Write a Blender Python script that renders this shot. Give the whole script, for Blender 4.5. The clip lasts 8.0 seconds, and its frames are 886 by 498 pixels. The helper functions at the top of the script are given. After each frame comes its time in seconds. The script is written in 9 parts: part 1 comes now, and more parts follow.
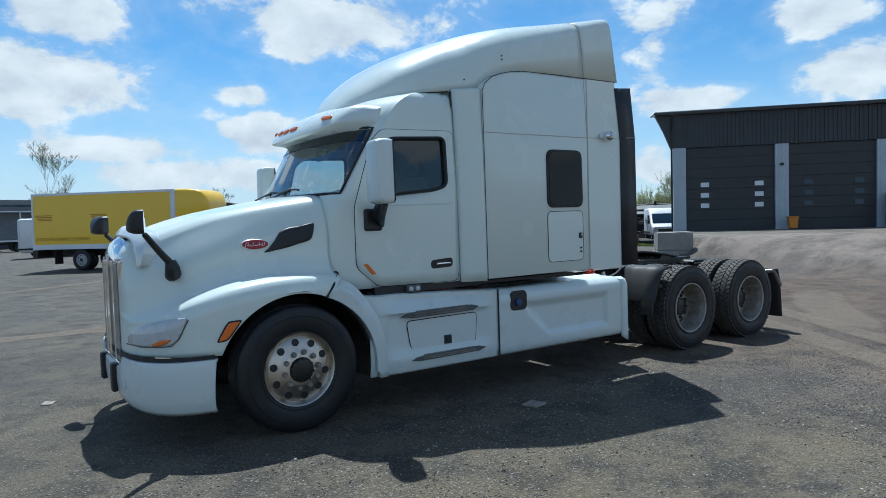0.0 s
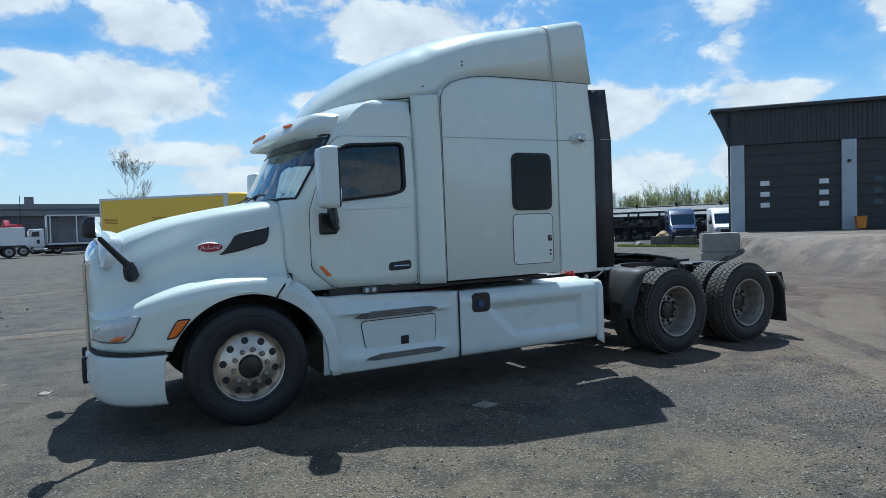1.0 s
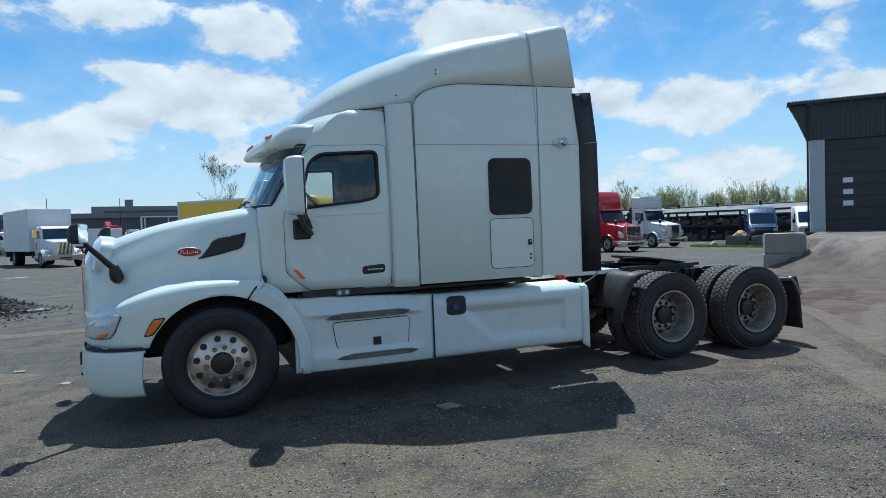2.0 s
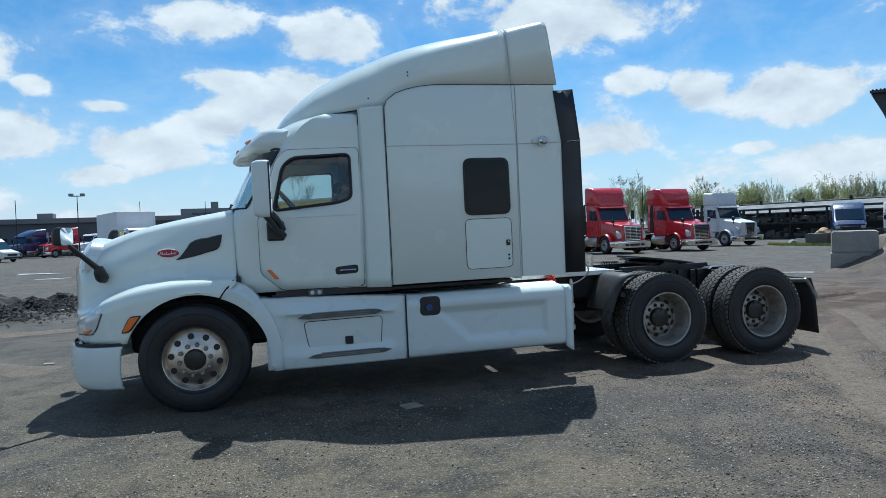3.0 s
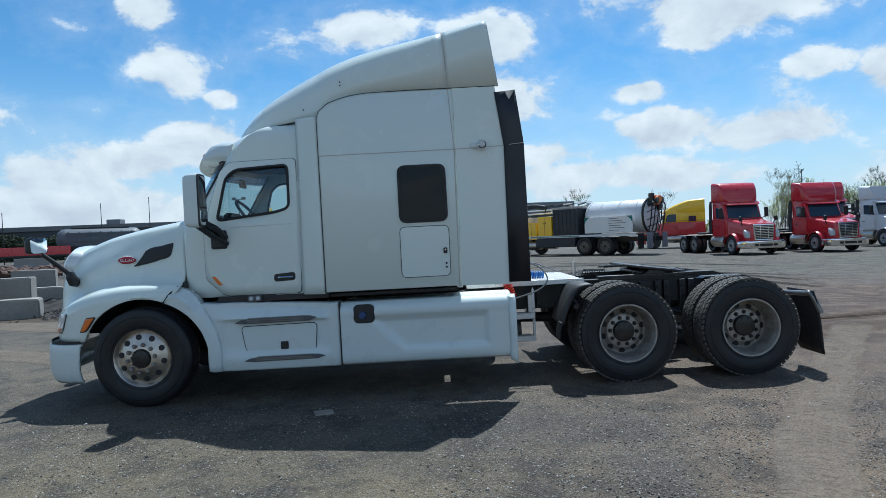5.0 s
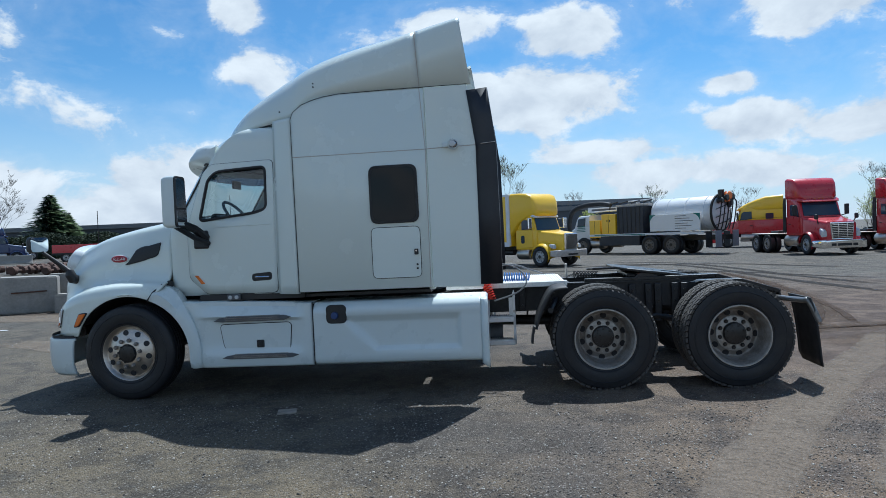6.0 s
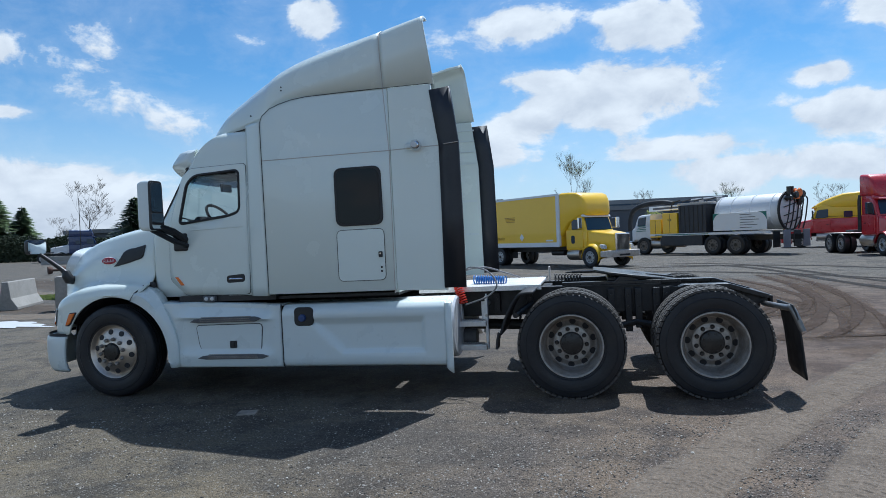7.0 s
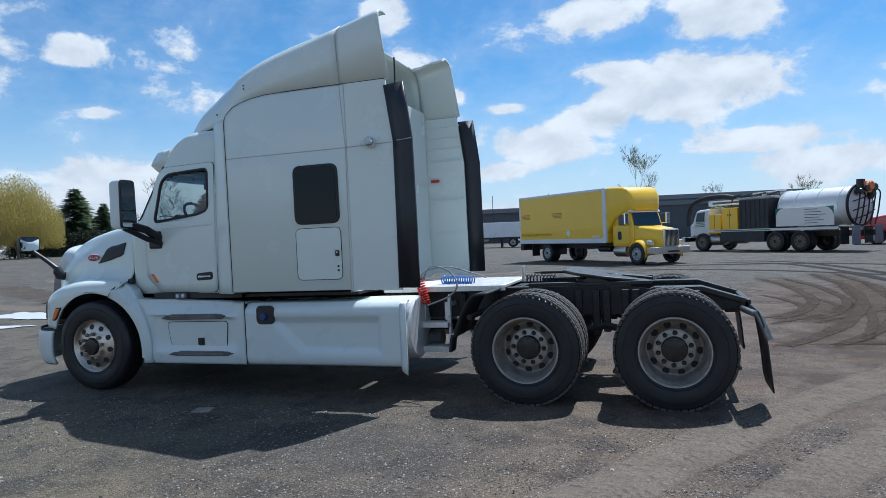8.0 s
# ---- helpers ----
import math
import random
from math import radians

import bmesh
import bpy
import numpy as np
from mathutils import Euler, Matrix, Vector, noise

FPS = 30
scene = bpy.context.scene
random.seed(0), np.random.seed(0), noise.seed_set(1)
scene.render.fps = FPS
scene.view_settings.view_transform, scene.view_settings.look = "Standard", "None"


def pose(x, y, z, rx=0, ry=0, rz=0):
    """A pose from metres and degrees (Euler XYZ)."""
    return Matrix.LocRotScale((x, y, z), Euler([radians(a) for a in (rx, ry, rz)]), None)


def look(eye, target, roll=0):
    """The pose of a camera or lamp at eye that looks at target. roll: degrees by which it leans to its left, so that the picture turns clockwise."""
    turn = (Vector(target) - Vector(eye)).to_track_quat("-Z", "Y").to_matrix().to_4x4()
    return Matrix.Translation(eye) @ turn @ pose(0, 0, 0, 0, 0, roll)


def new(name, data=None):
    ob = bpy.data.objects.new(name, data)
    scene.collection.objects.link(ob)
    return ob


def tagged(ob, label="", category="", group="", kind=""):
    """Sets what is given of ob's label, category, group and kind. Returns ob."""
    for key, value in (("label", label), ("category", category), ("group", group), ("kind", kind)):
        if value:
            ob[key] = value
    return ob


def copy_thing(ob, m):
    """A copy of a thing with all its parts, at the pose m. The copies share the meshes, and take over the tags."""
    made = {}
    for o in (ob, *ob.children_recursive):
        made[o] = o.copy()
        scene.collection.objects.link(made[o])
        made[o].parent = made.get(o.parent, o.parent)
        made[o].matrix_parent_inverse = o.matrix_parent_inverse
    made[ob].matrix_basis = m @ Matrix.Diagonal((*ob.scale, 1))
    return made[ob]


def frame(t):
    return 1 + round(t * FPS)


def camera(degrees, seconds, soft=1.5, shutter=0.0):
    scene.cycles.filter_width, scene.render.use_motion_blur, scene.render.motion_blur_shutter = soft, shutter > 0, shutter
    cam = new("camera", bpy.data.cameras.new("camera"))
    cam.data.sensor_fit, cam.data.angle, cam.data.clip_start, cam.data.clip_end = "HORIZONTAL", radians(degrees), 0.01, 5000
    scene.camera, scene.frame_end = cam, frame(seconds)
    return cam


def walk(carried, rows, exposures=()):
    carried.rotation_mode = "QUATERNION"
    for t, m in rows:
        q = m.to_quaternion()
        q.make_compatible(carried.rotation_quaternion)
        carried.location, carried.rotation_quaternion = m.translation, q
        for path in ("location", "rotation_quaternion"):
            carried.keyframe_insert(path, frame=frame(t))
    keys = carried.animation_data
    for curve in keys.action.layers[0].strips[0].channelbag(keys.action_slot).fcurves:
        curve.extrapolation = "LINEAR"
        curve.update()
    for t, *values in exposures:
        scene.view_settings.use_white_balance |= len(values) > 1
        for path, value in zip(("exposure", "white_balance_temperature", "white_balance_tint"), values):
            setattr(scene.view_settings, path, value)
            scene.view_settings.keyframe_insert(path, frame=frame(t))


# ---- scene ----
cam = camera(67.5, 8.0, soft=0.5)
PATH = [
    (0, (-1.982, -6.219, 1.637), (-0.861, -4.565, 1.564), -1.4),
    (0.5, (-1.582, -6.598, 1.65), (-0.54, -4.892, 1.582), -1.4),
    (1, (-1.154, -6.888, 1.632), (-0.21, -5.126, 1.567), -1.6),
    (1.5, (-0.717, -7.221, 1.656), (0.123, -5.407, 1.592), -1.7),
    (2.8, (0.592, -7.784, 1.654), (1.118, -5.855, 1.599), -2.0),
    (3, (0.801, -7.84, 1.637), (1.288, -5.901, 1.582), -2.1),
    (3.5, (1.35, -7.951, 1.637), (1.721, -5.987, 1.586), -2.1),
    (4, (1.923, -8.046, 1.668), (2.168, -6.062, 1.614), -2.1),
    (4.5, (2.488, -8.033, 1.676), (2.607, -6.037, 1.628), -2.2),
    (4.7, (2.718, -8.053, 1.653), (2.801, -6.055, 1.609), -2.3),
    (6, (4.158, -7.904, 1.65), (3.948, -5.915, 1.607), -2.2),
    (6.5, (4.69, -7.774, 1.64), (4.347, -5.804, 1.6), -2.3),
    (7, (5.224, -7.606, 1.637), (4.796, -5.653, 1.601), -2.3),
    (7.5, (5.755, -7.425, 1.643), (5.234, -5.494, 1.604), -2.3),
    (8, (6.241, -7.139, 1.635), (5.614, -5.24, 1.591), -2.2),
]
walk(cam, [(t, look(eye, aim, roll)) for t, eye, aim, roll in PATH],
     exposures=[(0.0, 0.2, 5570, 2), (4.5, 0.2, 5570, 2), (6.5, 0.2, 5580, 6), (8.0, 0.2, 5570, 7)])

# ---- light ----
SUN = Vector((0.21, 0.50, 1.0)).normalized()      # towards the sun: high, behind the truck
world = bpy.data.worlds.new("sky")
scene.world = world
world.use_nodes = True
wt = world.node_tree
wt.nodes.clear()


def wnode(kind, **values):
    n = wt.nodes.new(kind)
    for key, value in values.items():
        n.inputs[key].default_value = value
    return n


def wmath(op, a, b=None, c=None, clamp=False):
    n = wt.nodes.new("ShaderNodeMath")
    n.operation, n.use_clamp = op, clamp
    for i, v in enumerate((a, b, c)):
        if v is None:
            continue
        if isinstance(v, (int, float)):
            n.inputs[i].default_value = v
        else:
            wt.links.new(v, n.inputs[i])
    return n.outputs[0]


sky = wt.nodes.new("ShaderNodeTexSky")
sky.sky_type, sky.sun_disc = "NISHITA", False
sky.sun_elevation = math.asin(SUN.z)
sky.sun_rotation = math.atan2(SUN.x, SUN.y)
sky.air_density, sky.dust_density, sky.ozone_density = 1.0, 0.2, 2.5
coords = wt.nodes.new("ShaderNodeTexCoord")
split = wt.nodes.new("ShaderNodeSeparateXYZ")
wt.links.new(coords.outputs["Generated"], split.inputs[0])
azimuth = wmath("MULTIPLY", wmath("ARCTAN2", split.outputs[0], split.outputs[1]), 57.2958)
elevation = wmath("MULTIPLY", wmath("ARCSINE", split.outputs[2]), 57.2958)


def wnoise(scale, detail, rough, distort=0.0, stretch=1.0, shift=0.0):
    mp = wt.nodes.new("ShaderNodeMapping")
    mp.inputs["Scale"].default_value = (scale, scale, scale * stretch)
    mp.inputs["Location"].default_value = (shift, shift * 0.7, shift * 0.3)
    wt.links.new(coords.outputs["Generated"], mp.inputs["Vector"])
    nz = wnode("ShaderNodeTexNoise", Scale=1.0, Detail=detail, Roughness=rough, Distortion=distort)
    wt.links.new(mp.outputs[0], nz.inputs["Vector"])
    return nz.outputs["Fac"]


billow = wnoise(9.0, 10.0, 0.60, 0.25, 1.6)
wisp = wnoise(3.2, 7.0, 0.66, 0.8, 3.0, 4.0)
# clouds of the day: azimuth from +y towards +x, elevation, half width and half height, in degrees, and their thickness
CLOUDS_LEFT = [(-46.7, 14.6, 2.6, 1.5, 1.0), (-45.6, 10.2, 3.2, 0.8, 0.8), (-44.0, 5.2, 13.0, 2.3, 1.0), (-29.0, 5.4, 6.0, 2.0, 0.9), (-24.8, 6.6, 6.0, 2.1, 1.0),
               (-22.0, 18.2, 3.3, 1.9, 0.8), (-20.4, 14.2, 5.8, 2.8, 0.6), (-18.5, 8.1, 5.4, 2.5, 1.1), (-16.8, 11.7, 1.9, 1.0, 1.0), (-13.8, 5.2, 3.6, 1.2, 0.9),
               (-12.7, 10.4, 2.2, 0.6, 0.8), (-9.4, 7.4, 5.2, 2.2, 1.1), (-4.8, 9.2, 4.8, 2.1, 1.1), (-4.8, 17.3, 6.2, 2.6, 0.9),
               (-45.0, 1.6, 15.0, 5.6, 1.5), (-28.0, 1.8, 12.0, 4.8, 1.4), (-14.0, 0.8, 12.0, 2.5, 1.1)]
CLOUDS_MIDDLE = [(-2.8, 12.6, 5.4, 1.5, 1.0), (1.8, 11.2, 10.5, 3.5, 1.2), (5.4, 16.2, 5.4, 2.8, 0.8), (9.6, 6.4, 6.4, 1.5, 0.8), (14.0, 4.4, 9.5, 2.0, 0.9),
                 (17.6, 11.0, 3.0, 1.2, 1.1), (25.6, 16.5, 11.5, 3.4, 1.3), (20.2, 7.8, 5.0, 2.1, 1.0), (26.4, 7.0, 7.6, 2.2, 1.0), (21.0, 4.0, 8.5, 1.8, 0.9),
                 (30.8, 11.7, 2.8, 1.6, 1.0)]
CLOUDS_RIGHT = [(36.0, 10.2, 3.4, 2.4, 1.1), (41.2, 9.3, 7.2, 2.8, 1.1), (39.7, 5.6, 2.0, 0.7, 0.9), (45.0, 4.0, 6.5, 2.4, 1.1), (51.8, 4.2, 2.6, 2.6, 1.0),
                (55.5, 9.6, 5.2, 1.5, 1.1), (64.0, 14.8, 5.4, 2.2, 1.1), (65.8, 10.5, 5.0, 2.7, 1.2)]
direction = wt.nodes.new("ShaderNodeCombineXYZ")
wt.links.new(azimuth, direction.inputs[0])
wt.links.new(elevation, direction.inputs[1])
heap = None
for ca, ce, wa, we, thick in CLOUDS_LEFT + CLOUDS_MIDDLE + CLOUDS_RIGHT:
    sub = wt.nodes.new("ShaderNodeVectorMath")
    sub.operation = "SUBTRACT"
    wt.links.new(direction.outputs[0], sub.inputs[0])
    sub.inputs[1].default_value = (ca, ce, 0)
    mul = wt.nodes.new("ShaderNodeVectorMath")
    mul.operation = "MULTIPLY"
    wt.links.new(sub.outputs[0], mul.inputs[0])
    mul.inputs[1].default_value = (1 / wa, 1 / we, 0)
    size = wt.nodes.new("ShaderNodeVectorMath")
    size.operation = "LENGTH"
    wt.links.new(mul.outputs[0], size.inputs[0])
    lump = wmath("MULTIPLY_ADD", size.outputs["Value"], -thick, thick)
    heap = lump if heap is None else wmath("MAXIMUM", heap, lump)
# beyond the named ones the sky carries on with scattered clouds
aside = wmath("ADD", wmath("MULTIPLY", wmath("SUBTRACT", wmath("ABSOLUTE", wmath("SUBTRACT", azimuth, 8.0)), 66.0), 0.06, clamp=True),
              wmath("MULTIPLY", wmath("SUBTRACT", elevation, 21.0), 0.06, clamp=True), clamp=True)
scattered = wmath("MULTIPLY", wmath("MULTIPLY", wmath("SUBTRACT", wisp, 0.56), 4.0), aside)
# an unseen bank of clouds, added opposite the sun to brighten the truck's shaded side
opposite = wmath("MULTIPLY", wmath("MULTIPLY", split.outputs[1], -2.0, clamp=True), wmath("SUBTRACT", 1.0, wmath("MULTIPLY", wmath("SUBTRACT", elevation, 24.0), 0.1, clamp=True)))
fill_clouds = wmath("MULTIPLY", wmath("MULTIPLY", wmath("SUBTRACT", wisp, 0.45), 4.0), opposite)
heap = wmath("MAXIMUM", wmath("MAXIMUM", heap, scattered), fill_clouds)
ragged = wmath("MULTIPLY", wmath("SUBTRACT", billow, 0.53), 2.3)
veil = wmath("MULTIPLY", wmath("SUBTRACT", wisp, 0.50), 0.8)
dense = wmath("ADD", wmath("ADD", heap, ragged), veil)
cover = wmath("MULTIPLY", wmath("SUBTRACT", dense, 0.06), 3.6, clamp=True)
cover = wmath("MULTIPLY", cover, wmath("MULTIPLY", wmath("ADD", heap, 0.5), 3.0, clamp=True))
# thin veils round the thick parts
thin = wmath("MULTIPLY", wmath("MULTIPLY", wmath("ADD", dense, 0.30), 0.9, clamp=True), 0.45)
cover = wmath("MAXIMUM", cover, wmath("MULTIPLY", thin, wmath("MULTIPLY", wmath("ADD", heap, 0.45), 2.0, clamp=True)))
# lit tops and greyer undersides
shade_map = wt.nodes.new("ShaderNodeMapping")
shade_map.inputs["Scale"].default_value = (9.0, 9.0, 9.0 * 1.6)
shade_map.inputs["Location"].default_value = (0, 0, 0.30)
wt.links.new(coords.outputs["Generated"], shade_map.inputs["Vector"])
shade_noise = wnode("ShaderNodeTexNoise", Scale=1.0, Detail=5.0, Roughness=0.55, Distortion=0.25)
wt.links.new(shade_map.outputs[0], shade_noise.inputs["Vector"])
lit = wmath("MULTIPLY_ADD", wmath("SUBTRACT", billow, shade_noise.outputs["Fac"]), 1.7, 0.72, clamp=True)
lit = wmath("SUBTRACT", lit, wmath("MULTIPLY", wmath("SUBTRACT", dense, 0.75), 0.42, clamp=True), clamp=True)
cloud_colour = wt.nodes.new("ShaderNodeMix")
cloud_colour.data_type = "RGBA"
wt.links.new(lit, cloud_colour.inputs["Factor"])
cloud_colour.inputs["A"].default_value = (4.6, 5.0, 5.7, 1)
cloud_colour.inputs["B"].default_value = (8.9, 8.9, 8.8, 1)
# pale haze low over the horizon
haze = wmath("MULTIPLY", wmath("POWER", wmath("SUBTRACT", 1.0, wmath("MULTIPLY", wmath("ABSOLUTE", elevation), 0.070, clamp=True)), 1.4), 0.92)
low = wt.nodes.new("ShaderNodeMix")
low.data_type = "RGBA"
wt.links.new(haze, low.inputs["Factor"])
deep = wt.nodes.new("ShaderNodeMix")
deep.data_type, deep.blend_type = "RGBA", "MULTIPLY"
deep.inputs["Factor"].default_value = 1.0
wt.links.new(sky.outputs[0], deep.inputs["A"])
deep.inputs["B"].default_value = (0.69, 1.0, 1.13, 1)
wt.links.new(deep.outputs["Result"], low.inputs["A"])
low.inputs["B"].default_value = (6.8, 7.4, 8.1, 1)
mixer = wt.nodes.new("ShaderNodeMix")
mixer.data_type = "RGBA"
wt.links.new(cover, mixer.inputs["Factor"])
wt.links.new(low.outputs["Result"], mixer.inputs["A"])
wt.links.new(cloud_colour.outputs["Result"], mixer.inputs["B"])
bg = wnode("ShaderNodeBackground", Strength=0.0855)
wt.links.new(mixer.outputs["Result"], bg.inputs[0])
wo = wt.nodes.new("ShaderNodeOutputWorld")
wt.links.new(bg.outputs[0], wo.inputs[0])
sun_lamp = bpy.data.lights.new("sun", "SUN")
sun_lamp.energy, sun_lamp.angle, sun_lamp.color = 5.0, radians(0.53), (1.0, 0.97, 0.925)
new("sun", sun_lamp).matrix_basis = look(SUN * 60, (0, 0, 0))

# ---- materials ----
def material(name, color, rough=0.5, metal=0.0, grain=0.0, grain_scale=40.0, blotch=0.0, blotch_scale=2.0, bump=0.0, bump_scale=80.0,
             coat=0.0, tint=None, vary=0.0, spec=0.5):
    """A procedural surface: base colour, fine grain, larger blotches towards a second tint, and relief."""
    m = bpy.data.materials.new(name)
    m.use_nodes = True
    nt = m.node_tree
    b = nt.nodes["Principled BSDF"]
    b.inputs["Base Color"].default_value = (*color, 1)
    b.inputs["Roughness"].default_value = rough
    b.inputs["Metallic"].default_value = metal
    b.inputs["Coat Weight"].default_value = coat
    b.inputs["Coat Roughness"].default_value = 0.04
    b.inputs["Specular IOR Level"].default_value = spec
    tc = nt.nodes.new("ShaderNodeTexCoord")
    out = None

    def nz(scale, detail=6.0, rgh=0.6):
        n = nt.nodes.new("ShaderNodeTexNoise")
        n.inputs["Scale"].default_value, n.inputs["Detail"].default_value, n.inputs["Roughness"].default_value = scale, detail, rgh
        nt.links.new(tc.outputs["Object"], n.inputs["Vector"])
        return n.outputs["Fac"]

    def mix(fac, a, c, mode="MIX"):
        n = nt.nodes.new("ShaderNodeMix")
        n.data_type, n.blend_type = "RGBA", mode
        for sock, v in ((n.inputs["Factor"], fac), (n.inputs["A"], a), (n.inputs["B"], c)):
            if isinstance(v, (int, float)):
                sock.default_value = v
            elif isinstance(v, tuple):
                sock.default_value = (*v, 1)
            else:
                nt.links.new(v, sock)
        return n.outputs["Result"]

    def ramp(fac, lo, hi, a=0.0, c=1.0):
        n = nt.nodes.new("ShaderNodeMapRange")
        n.inputs["From Min"].default_value, n.inputs["From Max"].default_value = lo, hi
        n.inputs["To Min"].default_value, n.inputs["To Max"].default_value = a, c
        nt.links.new(fac, n.inputs["Value"])
        return n.outputs["Result"]

    col = color
    if blotch:
        second = tint or tuple(c * 0.6 for c in color)
        col = mix(ramp(nz(blotch_scale), 0.42, 0.68, 0, blotch), col, second)
    if grain:
        g = ramp(nz(grain_scale, 8.0, 0.7), 0.3, 0.7, 1 - grain, 1 + grain)
        cmb = nt.nodes.new("ShaderNodeCombineColor")
        for i in range(3):
            nt.links.new(g, cmb.inputs[i])
        col = mix(1.0, col, cmb.outputs[0], "MULTIPLY")
    if vary:
        oi = nt.nodes.new("ShaderNodeObjectInfo")
        v = ramp(oi.outputs["Random"], 0, 1, 1 - vary, 1 + vary)
        cmb = nt.nodes.new("ShaderNodeCombineColor")
        for i in range(3):
            nt.links.new(v, cmb.inputs[i])
        col = mix(1.0, col, cmb.outputs[0], "MULTIPLY")
    if not isinstance(col, tuple):
        nt.links.new(col, b.inputs["Base Color"])
        rr = ramp(nz(blotch_scale * 3), 0.3, 0.7, max(0.02, rough * 0.8), min(1, rough * 1.25))
        nt.links.new(rr, b.inputs["Roughness"])
    if bump:
        bp = nt.nodes.new("ShaderNodeBump")
        bp.inputs["Strength"].default_value, bp.inputs["Distance"].default_value = bump, 0.01
        nt.links.new(nz(bump_scale, 6.0, 0.65), bp.inputs["Height"])
        nt.links.new(bp.outputs[0], b.inputs["Normal"])
    return m


def glass(name, color, rough=0.0, least=0.06):
    """Tinted window glass: partly clear, partly glossy."""
    m = bpy.data.materials.new(name)
    m.use_nodes = True
    nt = m.node_tree
    nt.nodes.clear()
    o = nt.nodes.new("ShaderNodeOutputMaterial")
    t = nt.nodes.new("ShaderNodeBsdfTransparent")
    t.inputs[0].default_value = (*color, 1)
    g = nt.nodes.new("ShaderNodeBsdfGlossy")
    g.inputs["Roughness"].default_value = 0.02 + rough
    g.inputs["Color"].default_value = (0.9, 0.95, 1, 1)
    f = nt.nodes.new("ShaderNodeLayerWeight")
    p = nt.nodes.new("ShaderNodeMath")
    p.operation = "POWER"
    p.inputs[1].default_value = 5.0
    nt.links.new(f.outputs["Facing"], p.inputs[0])
    q = nt.nodes.new("ShaderNodeMath")
    q.operation = "MULTIPLY_ADD"
    q.inputs[1].default_value, q.inputs[2].default_value = 0.9, least
    nt.links.new(p.outputs[0], q.inputs[0])
    mx = nt.nodes.new("ShaderNodeMixShader")
    nt.links.new(q.outputs[0], mx.inputs[0])
    nt.links.new(t.outputs[0], mx.inputs[1])
    nt.links.new(g.outputs[0], mx.inputs[2])
    nt.links.new(mx.outputs[0], o.inputs[0])
    return m


white_paint = material("white_paint", (0.675, 0.735, 0.69), 0.24, coat=0.38, grain=0.006, grain_scale=5, blotch=0.03, blotch_scale=0.5, tint=(0.64, 0.68, 0.66))
shield_chrome = material("shield_chrome", (0.70, 0.73, 0.72), 0.22, 0.2, coat=0.4, grain=0.04, blotch=0.25, blotch_scale=6, tint=(0.60, 0.62, 0.62))
white_plastic = material("white_plastic", (0.62, 0.68, 0.67), 0.30, coat=0.22, grain=0.012, grain_scale=8, blotch=0.08, blotch_scale=1.4, tint=(0.55, 0.57, 0.55))
black_plastic = material("black_plastic", (0.012, 0.013, 0.015), 0.45, grain=0.15, bump=0.1, bump_scale=200)
black_rubber = material("black_rubber", (0.014, 0.014, 0.015), 0.6, grain=0.2, blotch=0.4, tint=(0.03, 0.028, 0.026))
extender_rubber = material("extender_rubber", (0.016, 0.018, 0.024), 0.42, grain=0.1, blotch=0.3, tint=(0.03, 0.03, 0.034))
tyre_rubber = material("tyre_rubber", (0.011, 0.012, 0.015), 0.48, spec=0.4, grain=0.25, grain_scale=60, blotch=0.5, blotch_scale=4, tint=(0.026, 0.024, 0.022), bump=0.15, bump_scale=150)
tread_rubber = material("tread_rubber", (0.06, 0.055, 0.050), 0.85, grain=0.3, grain_scale=50, blotch=0.5, blotch_scale=8, tint=(0.11, 0.095, 0.075))
aluminium = material("aluminium", (0.56, 0.505, 0.44), 0.38, 1.0, grain=0.10, grain_scale=30, blotch=0.45, blotch_scale=6, tint=(0.50, 0.45, 0.39))
steel_grey = material("steel_grey", (0.50, 0.46, 0.42), 0.5, 0.15, grain=0.1, grain_scale=30, blotch=0.5, blotch_scale=7, tint=(0.30, 0.25, 0.20))
ladder_metal = material("ladder_metal", (0.66, 0.66, 0.66), 0.42, 0.35, grain=0.12, grain_scale=20, blotch=0.4, blotch_scale=7, tint=(0.48, 0.47, 0.45))
chrome = material("chrome", (0.75, 0.76, 0.78), 0.09, 1.0)
frame_black = material("frame_black", (0.012, 0.012, 0.013), 0.5, grain=0.3, blotch=0.5, blotch_scale=5, tint=(0.035, 0.03, 0.026), bump=0.2, bump_scale=60)
grease_black = material("grease_black", (0.02, 0.02, 0.02), 0.3, 0.3, grain=0.3, blotch=0.5, blotch_scale=6, tint=(0.06, 0.055, 0.05))
step_grey = material("step_grey", (0.10, 0.105, 0.11), 0.6, 0.2, grain=0.2)
seam_dark = material("seam_dark", (0.02, 0.02, 0.022), 0.7)
amber_lens = material("amber_lens", (0.72, 0.155, 0.012), 0.2, coat=0.6)
red_lens = material("red_lens", (0.5, 0.02, 0.015), 0.25, coat=0.6)
clear_lens = material("clear_lens", (0.50, 0.52, 0.53), 0.2, 0.0, coat=1.0, grain=0.12, grain_scale=14)
badge_red = material("badge_red", (0.30, 0.014, 0.022), 0.3)
badge_white = material("badge_white", (0.8, 0.8, 0.8), 0.35, 0.3)
interior_grey = material("interior_grey", (0.035, 0.036, 0.04), 0.75, grain=0.15)
seat_cloth = material("seat_cloth", (0.05, 0.05, 0.055), 0.9, grain=0.2)
hose_red = material("hose_red", (0.62, 0.035, 0.015), 0.35)
hose_blue = material("hose_blue", (0.03, 0.16, 0.48), 0.35)
cable_grey = material("cable_grey", (0.22, 0.22, 0.23), 0.5)
